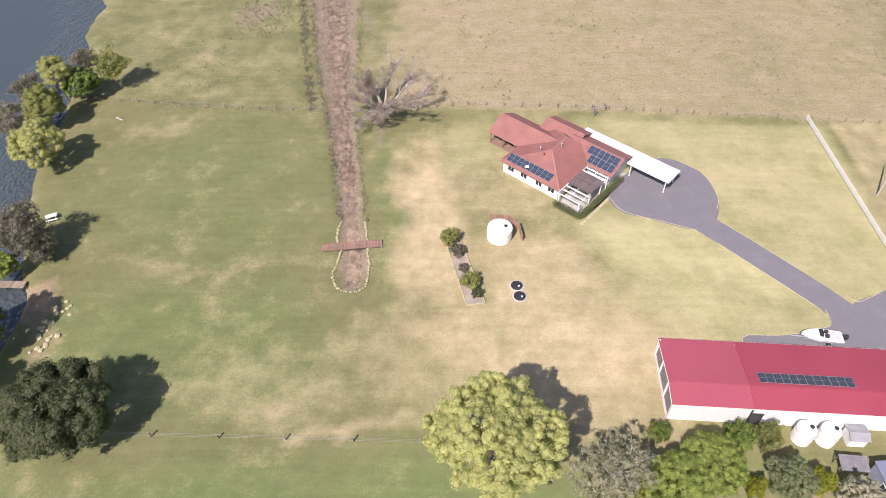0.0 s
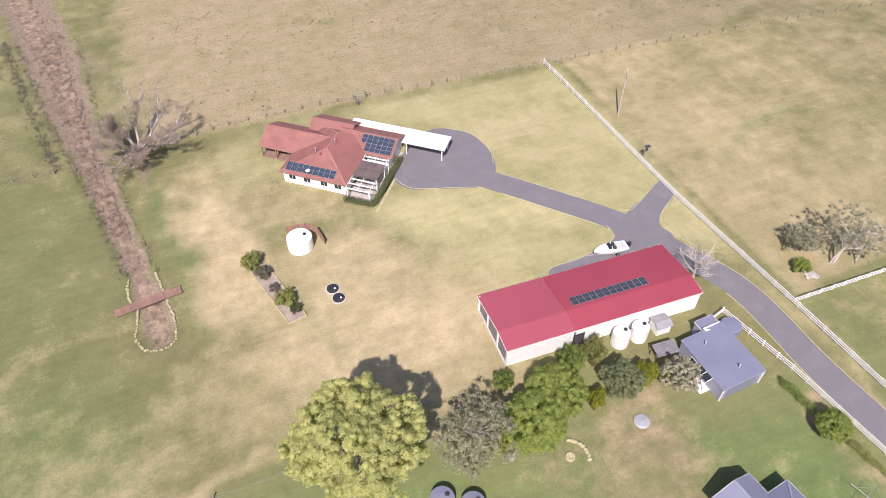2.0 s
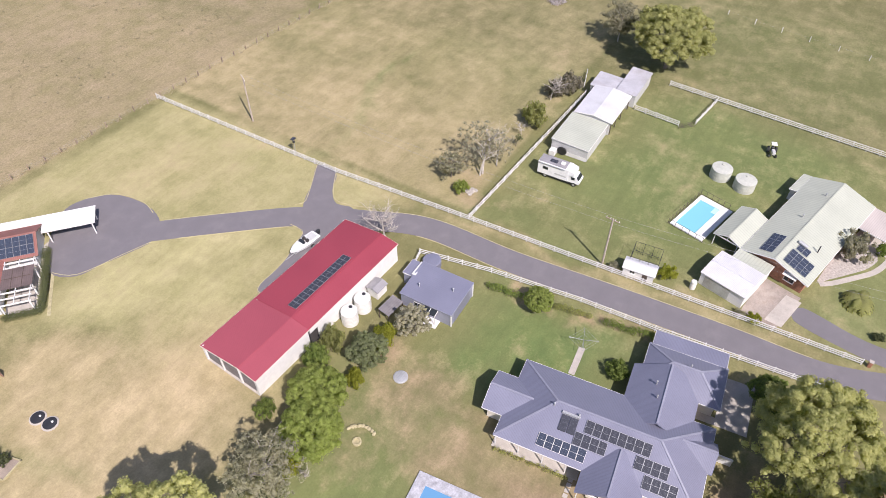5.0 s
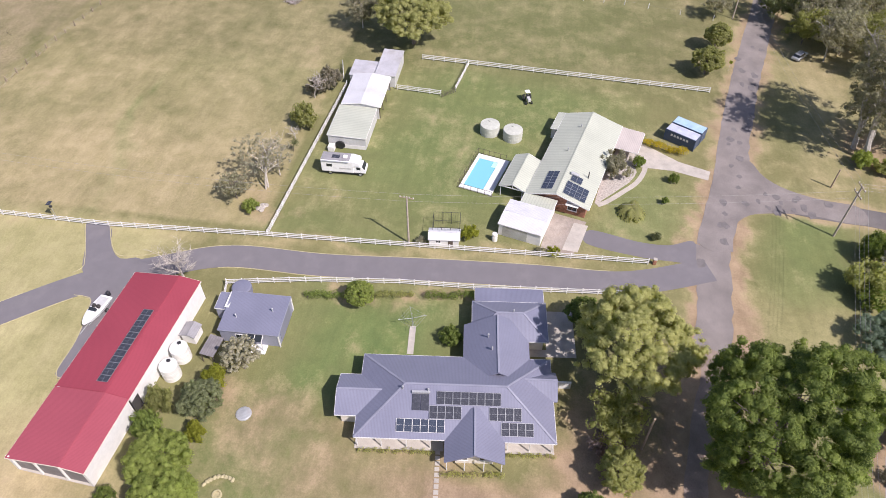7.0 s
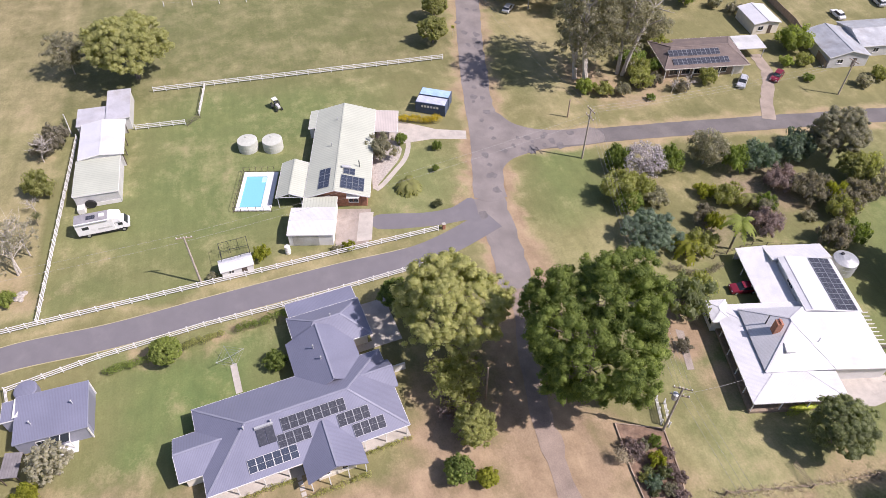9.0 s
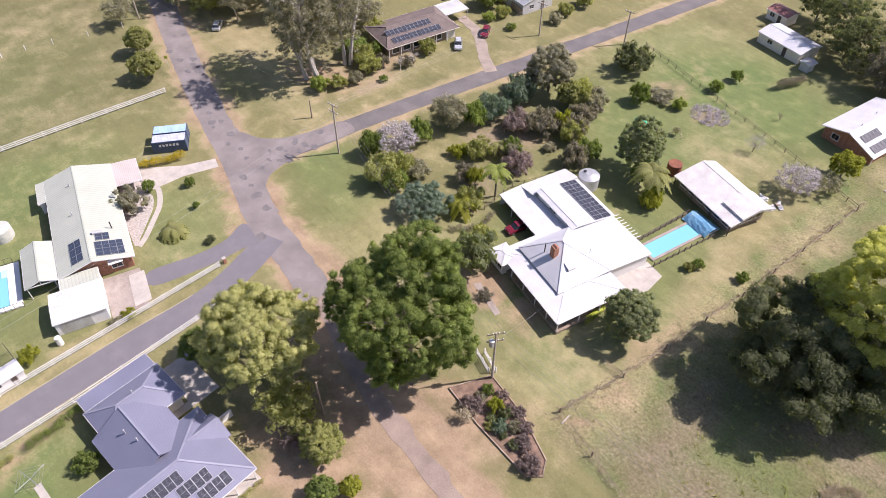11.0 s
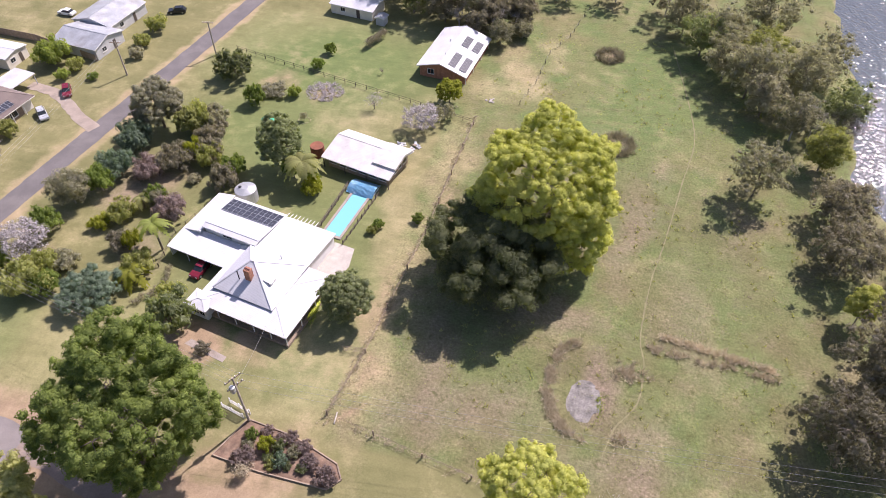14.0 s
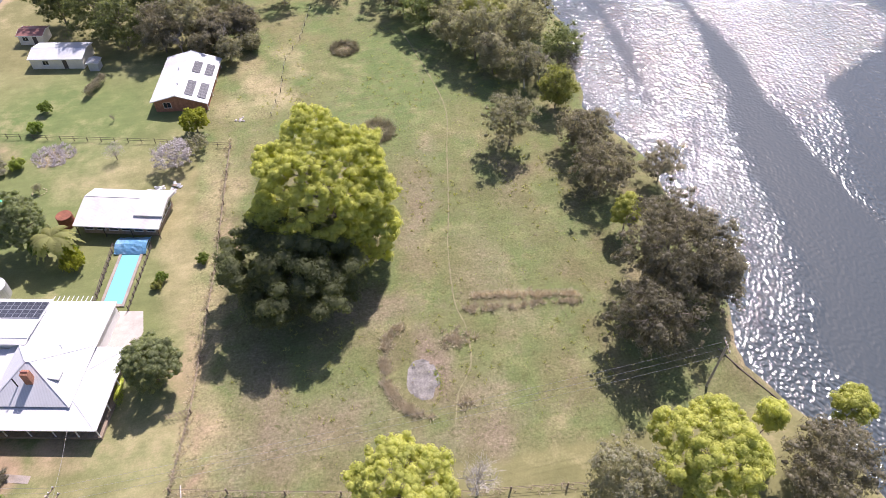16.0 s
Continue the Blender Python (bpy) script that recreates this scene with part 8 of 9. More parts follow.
def palm(x, y, h, r, label, seed, n=16, leaf="leaf_green", trunk=0.16, category="palm"):
    rng = random.Random(seed)
    t = thing("palm", label, category, x, y, rng.uniform(0, 360))
    bm = bmesh.new()
    lean = Vector((rng.uniform(-0.06, 0.06), rng.uniform(-0.06, 0.06), 1))
    for k in range(6):
        rod(bm, lean * (h * k / 6 - 0.05), lean * (h * (k + 1) / 6), trunk * (1.25 - 0.08 * k), trunk * (1.17 - 0.08 * k), 8)
    part("trunk", bm, "bark", t)
    top = lean * h
    for k in range(n):
        a = k * 2.4 + rng.uniform(-0.2, 0.2)
        up = rng.uniform(0.1, 0.95)
        d = Vector((math.cos(a), math.sin(a), 0))
        s = Vector((-d.y, d.x, 0))
        verts, quads = [tuple(top), tuple(top + s * 0.05), tuple(top - s * 0.05)], []
        for i in range(1, 17):
            f = i / 16
            p = top + d * (r * f * (1 - 0.25 * up)) + Vector((0, 0, r * (up * f * 0.9 - 0.85 * f * f)))
            w = (r * 0.2 * math.sin(math.pi * min(1, f * 0.9 + 0.1)) + 0.03) * (1.0 if i % 2 else 0.35)
            low = Vector((0, 0, w * 0.5)) - d * w * 0.4
            i0 = len(verts)
            verts += [tuple(p), tuple(p + s * w - low), tuple(p - s * w - low)]
            quads += [(i0 - 3, i0, i0 + 1, i0 - 2), (i0 - 3, i0 - 1, i0 + 2, i0)]
        ob = new("frond", np_mesh("frond", np.array(verts), np.array(quads), leaf))
        ob.parent = t
    return t


LIMEY = dict(density=16.0, size=0.24, rough=0.4, lump=0.66, stray=0.3, cover=1.35, fill=0.05, aspect=0.7)
# the large trees
tree(6.4, 38.2, 7.6, 17.0, 6.5, "leaf_lime", "tall spreading tree with lime-green foliage by a fence", 1, **LIMEY)
tree(-46.8, 45.0, 7.4, 10.8, 0.6, "leaf_fig", "broad dark green shade tree on the lawn", 2, density=7, size=0.36)
tree(55.6, -17.2, 8.3, 15.2, 2.8, "leaf_lime", "rounded lime-green tree beside the lane", 3, **LIMEY)
tree(43.8, -32.4, 9.6, 25.0, 0.1, "leaf_dark", "very large deep green tree over the lane", 4, density=14, size=0.27, rough=0.42, lump=0.76, lowcut=-0.9, stray=0.3, cover=1.3, fill=0.05)
tree(2.0, -81.2, 11.7, 25.0, 1.5, "leaf_lime_backlit", "towering lime-green tree in the meadow", 5, density=14, size=0.27, rough=0.2, lowcut=-0.85, lump=0.76, stray=0.3, cover=1.3, fill=0.05)
# added crown: its dark leaves paint the towering tree's shaded lower half and understory
tree(7.6, -71.4, 10.7, 14.8, 0.2, "leaf_fig", "dark leaf mass added for the towering tree's shaded lower crown and understory", 6, density=8, size=0.34, rough=0.36, lowcut=-0.8)
tree(-3.6, -77.6, 6.0, 14.0, 0.6, "leaf_lime_backlit", "low lime-green tree beside the towering tree", 253, lowcut=-0.7, **LIMEY)
tree(-2.4, -34.0, 6.2, 14.2, 5.0, "leaf_lime_backlit", "lime-green treetop by the meadow fence", 7, **LIMEY)
tree(27.8, -60.0, 4.2, 8.4, 0.8, "leaf_sage", "rounded green tree by the homestead", 8, density=12, size=0.26)
tree(138.4, 28.0, 8.6, 14.0, 1.5, "leaf_lime", "lime-green tree behind the farm shed", 9, density=9, size=0.32, lump=0.85)
gum(143.5, 41.0, 5.2, 9.5, 1.5, "grey-green tree behind the farm shed", 10, puffs=150)
tree(32.8, 39.2, 4.3, 7.4, 0.8, "leaf_green", "dense fresh green tree beside the red-roofed shed", 11, density=14, size=0.24, rough=0.2)
tree(28.2, 36.4, 4.5, 7.6, 0.6, "leaf_green", "dense fresh green tree beside the red-roofed shed", 12, density=14, size=0.24, rough=0.2)
gum(20.0, 36.4, 4.9, 12.0, 1.5, "grey-green gum tree between two leafy trees", 13, puffs=250, lump=0.75)
tree(42.0, 37.9, 3.0, 6.0, 0.4, "leaf_sage", "dense sage-green bushy tree in the garden", 14, density=14, size=0.22)
tree(49.3, 35.2, 2.6, 6.0, 0.8, "leaf_pale", "pale olive bushy tree beside the cottage", 15, density=8, size=0.24, rough=0.6, cover=0.9)
# river bank by the lawn
tree(-71.2, 98.4, 4.8, 9.0, 0.3, "leaf_lime", "lime-green tree on the river bank", 20, **LIMEY)
tree(-74.4, 109.8, 3.8, 9.2, 0.5, "leaf_olive", "lime-green tree leaning over the river", 21, **LIMEY)
tree(-75.0, 118.5, 3.0, 10.6, 2.5, "leaf_lime", "tall lime-green tree on the river bank", 22, **LIMEY)
tree(-71.6, 119.6, 3.8, 7.0, 0.3, "leaf_dark", "dark green bank tree by the river", 23, density=9, size=0.32)
gum(-66.3, 123.6, 4.0, 8.4, 2.4, "olive bank tree with an open crown", 24, "leaf_olive", "bark", 130)
gum(-80.3, 108.2, 3.8, 6.6, 0.5, "brown-green river oak at the water", 25, "leaf_sheoak", "bark", 110)
gum(-82.4, 119.6, 3.2, 5.2, 0.3, "brown-green river oak at the water", 26, "leaf_sheoak", "bark", 90)
gum(-76.7, 132.0, 2.4, 3.4, 0.1, "bare grey scrub on the river bank", 27, "leaf_sheoak", "bark_pale", 60)
gum(-64.6, 76.6, 4.2, 10.5, 1.0, "drooping river oak by the picnic table", 28, "leaf_sheoak", "bark_pale", 200)
gum(-62.0, 75.0, 2.2, 5.0, 0.3, "brown drooping bush on the bank", 29, "leaf_sheoak", "bark_pale", 70)
tree(-66.5, 71.8, 2.2, 5.0, 0.2, "leaf_green", "bright green bush on the river bank", 30, density=10)
tree(-64.5, 57.6, 5.5, 11.0, 0.5, "leaf_fig", "dark tree shading the eroded bank", 31, density=8)
tree(-64.0, 46.8, 5.0, 10.0, 0.5, "leaf_fig", "dark tree shading the eroded bank", 32, density=8)
# meadow and river bank beyond
gum(-33.6, -101.4, 6.2, 10.8, 2.8, "leaning grey-green tree in the meadow", 40, "leaf_gum", "bark", 210)
gum(-43.6, -131.6, 7.2, 15.0, 2.0, "tall grey-green river tree", 41, "leaf_gum", "bark", 300, lump=1.0)
gum(-34.2, -132.4, 6.2, 13.5, 1.5, "tall grey-green river tree", 42, "leaf_gum", "bark", 260, lump=1.0)
gum(-41.8, -119.6, 4.7, 10.5, 2.0, "greyish river tree with bare twigs", 43, "leaf_gum", "bark_pale", 170)
gum(-30.0, -148.0, 7.0, 12.0, 0.8, "grey-green tree in the riverside wood", 44, "leaf_gum", "bark", 260, lump=1.0)
gum(-22.0, -156.0, 6.0, 11.0, 0.8, "grey-green tree in the riverside wood", 45, "leaf_gum", "bark", 220, lump=1.0)
gum(-40.0, -158.0, 8.0, 14.0, 0.8, "grey-green tree in the riverside wood", 46, "leaf_gum", "bark", 260, lump=1.1)
gum(-46.8, -97.0, 6.2, 9.5, 0.8, "brown-green river oak on the bank", 47, "leaf_sheoak", "bark", 280)
gum(-46.0, -86.2, 6.4, 10.2, 0.8, "brown-green river oak on the bank", 48, "leaf_sheoak", "bark", 300)
tree(-46.2, -75.0, 2.9, 8.0, 1.5, "leaf_lime_backlit", "small lime-green tree among river oaks", 49, **LIMEY)
gum(-47.6, -62.0, 9.8, 18.0, 0.8, "large brown-green river oak over the water", 50, "leaf_sheoak", "bark", 640, lump=1.0)
gum(-41.2, -52.6, 7.0, 13.0, 0.6, "dark river oak at the meadow edge", 51, "leaf_sheoak", "bark", 330)
gum(-52.6, -58.2, 5.6, 12.0, 1.0, "brown-green river oak over the water", 52, "leaf_sheoak", "bark", 280)
gum(-57.2, -86.0, 4.4, 8.0, 1.5, "river oak leaning over the water", 53, "leaf_sheoak", "bark", 100)
tree(-37.9, -31.6, 6.6, 14.0, 4.0, "leaf_lime_backlit", "lime-green tree beside the river fence", 54, **LIMEY)
gum(-28.6, -31.2, 5.8, 11.0, 0.8, "grey-green scrubby tree by the meadow fence", 55, "leaf_gum", "bark_pale", 260)
gum(-53.0, -28.6, 6.4, 10.5, 0.5, "brown-green river oak thicket", 56, "leaf_sheoak", "bark", 300)
tree(-49.0, -35.6, 2.0, 9.0, 3.0, "leaf_lime_backlit", "small lime-green tree by the river", 57, **LIMEY)
tree(-60.4, -35.2, 2.8, 8.0, 2.0, "leaf_lime_backlit", "small lime-green tree by the river", 58, **LIMEY)
for k, (x, y, r, h) in enumerate(((-37.0, -140.5, 6.0, 13), (-30.0, -138.5, 5.4, 11), (-25.5, -147.0, 5.6, 11), (-36.5, -126.0, 5.0, 11), (-46.0, -111.5, 4.8, 9.5), (-50.0, -142.0, 6.0, 13), (-51.0, -125.0, 5.0, 11))):
    gum(x, y, r, h, 1.0, "grey-green tree in the riverside wood", 150 + k, ("leaf_olive", "leaf_gum", "leaf_sage", "leaf_pale")[k % 4], "bark", 190, lump=0.95)
bare_tree(-45.6, -121.5, 9.5, 250, "grey leafless tree on the river bank", "bark_pale", 0.9, 4, 0.16, n=6)
bare_tree(-50.6, -120.0, 8.0, 251, "bare dark tree leaning over the water", "bark", 1.1, 4, 0.16, n=6)
# wood behind the brick house
for k, (x, y, r, h, leaf) in enumerate(((41.5, -152, 6.2, 13, "leaf_fig"), (33.0, -149, 5.6, 12, "leaf_sheoak"), (27.0, -152, 6.0, 13, "leaf_gum"), (21.6, -149, 4.8, 9, "leaf_sheoak"),
                                        (48.0, -158, 7.0, 14, "leaf_fig"), (15.5, -152, 4.2, 8, "leaf_sheoak"), (57.0, -166, 6.4, 13, "leaf_fig"), (36.0, -160, 6.6, 14, "leaf_fig"), (20.0, -162, 6.6, 13, "leaf_gum"))):
    gum(x, y, r, h, 0.6, "dense grey-brown woodland tree behind the houses", 60 + k, leaf, "bark", 230, density=4.6, lump=1.05, size=0.44)
for k, (x, y, r, h) in enumerate(((18.6, -142.5, 3.4, 6.0), (24.6, -144.5, 3.8, 7.5), (14.0, -146.0, 2.6, 4.2), (6.0, -166, 5.6, 9), (-6.0, -168, 6.0, 10), (-18.0, -164, 6.0, 11))):
    gum(x, y, r, h, 0.3, "scrubby grey-brown tree at the wood's edge", 200 + k, "leaf_sheoak" if k % 2 else "leaf_gum", "bark_pale", 130, lump=0.8)
for k, (x, y, h) in enumerate(((19.5, -146.5, 9.0), (16.5, -149.0, 7.0), (29.0, -146.0, 9.5))):
    bare_tree(x, y, h, 210 + k, "bare grey tree standing in the wood", "bark_pale", 0.85, 3, 0.16, n=5)
# roadside
gum(113.0, -61.0, 7.4, 30.0, 2.0, "tall grey gum with pale stems at the corner", 80, "leaf_gum", "bark_pale", 520, lump=0.9, stems=3)
gum(114.5, -70.0, 6.6, 26.0, 2.0, "tall grey gum beside the brown-tiled house", 81, "leaf_gum", "bark_pale", 260, lump=1.0, stems=2)
gum(152.0, -58.5, 5.0, 9.0, 1.2, "scrubby olive roadside gum", 82, "leaf_olive", "bark", 160)
gum(145.5, -62.0, 4.4, 12.0, 2.5, "roadside gum with a thin crown", 83, "leaf_gum", "bark_pale", 130)
gum(156.0, -66.0, 5.6, 11.0, 1.0, "roadside gum with a thin crown", 84, "leaf_gum", "bark_pale", 170)
gum(130.0, -74.0, 5.0, 9.0, 0.8, "garden gum behind the corner", 85, "leaf_olive", "bark", 160)
gum(124.0, -84.0, 4.6, 7.0, 0.6, "garden tree behind the brown-tiled house", 86, "leaf_gum", "bark", 140)
tree(146.3, -38.7, 3.2, 6.4, 0.6, "leaf_olive", "olive roadside tree by the white fence", 87, density=8)
tree(136.2, -35.7, 3.7, 6.2, 0.6, "leaf_olive", "olive roadside tree by the white fence", 88, density=8)
gum(161.5, -40.5, 4.0, 7.0, 1.5, "thin roadside tree beyond the fence", 89, "leaf_gum", "bark", 90)
gum(160.0, -74.0, 6.0, 10.0, 1.0, "grey roadside gum among grass", 90, "leaf_gum", "bark", 180)
gum(140.0, -90.0, 5.0, 8.0, 1.0, "grey open-crowned garden tree", 91, "leaf_gum", "bark", 150)
gum(121.0, -64.0, 7.0, 26.0, 4.0, "tall grey gum beyond the corner garden", 180, "leaf_gum", "bark_pale", 220, lump=1.0)
gum(126.0, -76.0, 6.0, 12.0, 1.5, "tall grey gum beyond the corner garden", 181, "leaf_gum", "bark_pale", 220, lump=1.0)
gum(133.0, -84.0, 6.0, 11.0, 1.0, "grey gum behind the brown-tiled house", 182, "leaf_gum", "bark", 200, lump=1.0)
gum(163.0, -54.0, 6.0, 10.0, 1.0, "dark roadside tree casting shade over the road", 183, "leaf_fig", "bark", 200, lump=1.0)
gum(170.0, -62.0, 6.0, 11.0, 1.0, "dark roadside tree casting shade over the road", 184, "leaf_fig", "bark", 200, lump=1.0)
gum(150.0, -72.0, 5.5, 10.0, 1.0, "grey roadside gum in dry grass", 185, "leaf_olive", "bark", 180, lump=1.0)
for k, (x, y, r, h) in enumerate(((157.0, -60.0, 5.4, 12), (165.0, -68.0, 5.6, 12), (149.0, -66.0, 4.6, 11), (174.0, -52.0, 5.6, 11), (141.0, -70.0, 4.4, 10), (168.0, -78.0, 6.0, 12))):
    gum(x, y, r, h, 1.5, "dark leafy roadside gum among others", 220 + k, "leaf_fig" if k % 2 else "leaf_gum", "bark", 190, lump=0.95)
bare_tree(103.6, -81.4, 5.0, 240, "small leafless tree with pale twigs in dry grass", "bark_pale", 0.8, 3, 0.09)
bare_tree(104.2, -78.2, 4.4, 241, "small leafless tree with pale twigs in dry grass", "bark_pale", 0.8, 3, 0.08)
# lane
gum(47.4, -15.4, 4.0, 7.2, 0.6, "scrubby brown-green tree under the lime-green tree", 92, "leaf_olive", "bark", 170)
shrub(45.0, -14.6, 2.3, 2.4, "leaf_plum", "purple-brown bush beside the lane", 1)
tree(40.6, -15.9, 3.0, 5.8, 0.3, "leaf_olive", "dense olive-green bush beside the lane", 93, density=13, size=0.24, name="shrub", category="shrub")
tree(64.6, -10.8, 2.6, 5.2, 0.4, "leaf_dark", "dark green bush behind the grey house", 94, density=11, size=0.26, name="shrub", category="shrub")
tree(63.3, -14.0, 2.4, 4.4, 0.4, "leaf_dark", "dark green bush behind the grey house", 95, density=11, size=0.26, name="shrub", category="shrub")
tree(36.0, -12.6, 2.0, 3.6, 0.2, "leaf_dark", "dark green bush at the lawn edge", 96, density=13, size=0.24, name="shrub", category="shrub")
tree(34.4, -15.8, 1.5, 2.4, 0.1, "leaf_gold", "small yellow-green bush beside the lane", 97, density=14, size=0.22, name="shrub", category="shrub")
# bleached and bare trees


def dead_tree(x, y, reach, seed, label):
    """A fallen-apart dead tree: heavy bleached limbs spreading low from one butt, brushed with dry twigs."""
    rng, rg = random.Random(seed), np.random.default_rng(seed)
    t = thing("tree", label, "tree", x, y)
    tips = []
    for k in range(11):
        a, up = k * 0.571 + rng.uniform(-0.2, 0.2), rng.uniform(0.35, 1.1)
        bm = bmesh.new()

        def grow(p, d, length, r, lv):
            for i in range(4):
                q = p + d * (length / 4)
                q.z = max(q.z, 0.25)
                d = (d + Vector((rng.uniform(-1, 1), rng.uniform(-1, 1), rng.uniform(-0.6, 0.7))) * 0.3).normalized()
                rod(bm, p, q, r, r * 0.82, 6 if lv < 1 else 3)
                p, r = q, r * 0.82
                if lv < 3 and (i or lv):
                    for m in range(2 if lv < 2 else 1):
                        nd = (d + Vector((rng.uniform(-1, 1), rng.uniform(-1, 1), rng.uniform(-0.3, 0.9))) * 0.9).normalized()
                        grow(p, nd, length * rng.uniform(0.35, 0.55), max(r * 0.55, 0.03), lv + 1)
                if lv > 1:
                    tips.append(p.copy())
        grow(Vector((0.4 * math.cos(a), 0.4 * math.sin(a), 0.2)), Vector((math.cos(a), math.sin(a), up)).normalized(), reach * rng.uniform(0.7, 1.1), 0.3, 0)
        part("limb", bm, "bark_grey", t)
    part("trunk", lathe(bmesh.new(), [(0.95, -0.1), (0.8, 0.4), (0.6, 1.1), (0.3, 1.6)], 12), "bark_grey", t)
    v, q = leaf_cloud(rg, [(p.x, p.y, p.z, rng.uniform(0.3, 0.6), 0.8) for p in rng.sample(tips, min(len(tips), 700))], 12, 0.5, 0.09, 0.1, 1.2)
    ob = new("dry_spray", np_mesh("dry_spray", v, q, "twig"))
    ob.parent = t
    ob["kind"] = "stuff"
    return t


dead_tree(-11.3, 115.4, 7.0, 101, "large dead tree with wide bleached limbs")
bare_tree(63.2, 50.0, 8.6, 102, "bare pale tree beside the red-roofed shed", "bark_pale", 0.95, 3, 0.22, n=7)
gum(87.0, 46.0, 4.8, 10.8, 2.6, "pale-barked tree with sparse silvery leaves", 103, "leaf_pale", "bark_pale", 190, density=8, size=0.26, lump=0.46, stems=2)
gum(89.8, 43.4, 3.4, 8.2, 2.0, "pale-barked tree with sparse yellowish leaves", 104, "leaf_pale", "bark_pale", 120, density=8, size=0.26, lump=0.42)
gum(82.6, 48.8, 3.2, 6.0, 0.4, "dark grey-green bush beside pale trees", 105, "leaf_gum", "bark", 110, lump=0.6)
bare_tree(114.2, 44.0, 8.0, 106, "bare pale tree behind the farm shed", "bark_pale", 0.8, 3, 0.14)
bare_tree(100.5, 43.8, 4.2, 107, "thin bare sapling by the fence", "bark_pale", 0.8, 3, 0.08)
bare_tree(96.8, 43.0, 4.6, 108, "slim dark sapling by the fence", "bark", 0.6, 2, 0.07, "leaf_fig", 9, leaves=20)
bare_tree(-11.8, -35.6, 7.0, 109, "bare grey tree at the meadow fence", "bark_pale", 1.0, 3, 0.2, n=7)
tree(28.4, -107.2, 3.8, 5.2, 0.3, "leaf_mauve", "leafless twiggy grey bush behind the studio", 110, density=14, size=0.36, aspect=0.1, rough=0.5, stray=1.2, lump=0.5, core=0.4, name="shrub", category="shrub")
tree(39.3, -111.6, 1.9, 3.8, 0.3, "leaf_mauve", "small leafless twiggy shrub on the lawn", 111, density=9, size=0.36, aspect=0.09, rough=0.5, stray=1.2, lump=0.4, core=0.0, cover=0.8, name="shrub", category="shrub")
bare_tree(24.0, 34.6, 3.4, 112, "bare twiggy shrub under the gum", "bark_pale", 0.8, 3, 0.07)
bare_tree(32.4, -33.1, 2.4, 113, "twiggy brown bush in the garden bed", "bark", 0.9, 3, 0.07, "reed", 5, leaves=60)
bare_tree(30.6, 114.0, 2.8, 114, "thin bare sapling behind the red-tiled house", "bark", 0.8, 3, 0.06)
bare_tree(33.0, 116.0, 2.6, 115, "thin bare sapling behind the red-tiled house", "bark", 0.8, 3, 0.06)
bare_tree(41.4, -124.4, 2.4, 116, "thin sapling on the far lawn", "bark", 0.8, 3, 0.05)
tree(24.9, -117.2, 3.0, 5.4, 0.4, "leaf_gold", "yellow-green bushy tree near the brick house", 117, density=11, size=0.26)
gum(24.6, -111.4, 2.9, 3.8, 0.2, "grey-green open bush by the yard fence", 118, "leaf_gum", "bark_pale", 80, lump=0.5)

# garden by the side road
tree(77.8, -96.4, 5.6, 10.5, 0.4, "leaf_gum", "tall olive-brown garden tree", 120, density=9, size=0.28, rough=0.4)
tree(71.5, -95.8, 2.9, 6.0, 0.3, "leaf_olive", "olive-green dense garden bush", 121, density=11, size=0.26)
tree(79.0, -88.2, 2.8, 5.6, 0.3, "leaf_blue", "dark blue-green garden tree", 122, density=11, size=0.26)
gum(82.2, -72.8, 3.7, 7.2, 0.8, "grey-green garden tree with an open crown", 123, "leaf_gum", "bark_pale", 160)
GARDEN = [(79.3, -76.8, 2.2, 4.8, "leaf_dark"), (78.6, -81.5, 3.0, 4.6, "leaf_blue"), (73.3, -82.3, 2.7, 3.6, "leaf_plum"), (69.2, -85.5, 2.9, 4.6, "leaf_sheoak"),
          (66.8, -88.5, 1.8, 4.2, "leaf_gold"), (64.6, -88.9, 2.7, 4.0, "leaf_sheoak"), (82.5, -65.5, 2.6, 4.4, "leaf_dark"), (85.2, -56.2, 1.8, 4.2, "leaf_dark"),
          (77.1, -56.8, 2.5, 4.2, "leaf_olive"), (74.6, -54.0, 2.0, 3.6, "leaf_dark"), (76.3, -59.8, 1.5, 1.8, "leaf_sheoak")]
GARDEN_B = [(62.6, -60.9, 2.6, 3.4, "leaf_olive"), (74.5, -68.7, 1.7, 2.0, "leaf_gold"), (71.8, -71.4, 2.3, 3.4, "leaf_olive"), (68.3, -76.4, 1.8, 3.2, "leaf_dark"),
            (64.0, -73.4, 2.5, 3.9, "leaf_plum"), (68.3, -65.0, 2.0, 3.0, "leaf_sheoak"), (66.5, -65.5, 1.4, 3.4, "leaf_gold"), (58.6, -82.4, 2.4, 4.2, "leaf_sheoak"),
            (58.2, -86.1, 2.1, 4.0, "leaf_dark"), (43.0, -86.3, 1.6, 2.6, "leaf_green"), (71.6, -116.1, 3.7, 5.2, "leaf_fig"), (63.4, -107.9, 2.1, 3.8, "leaf_dark")]
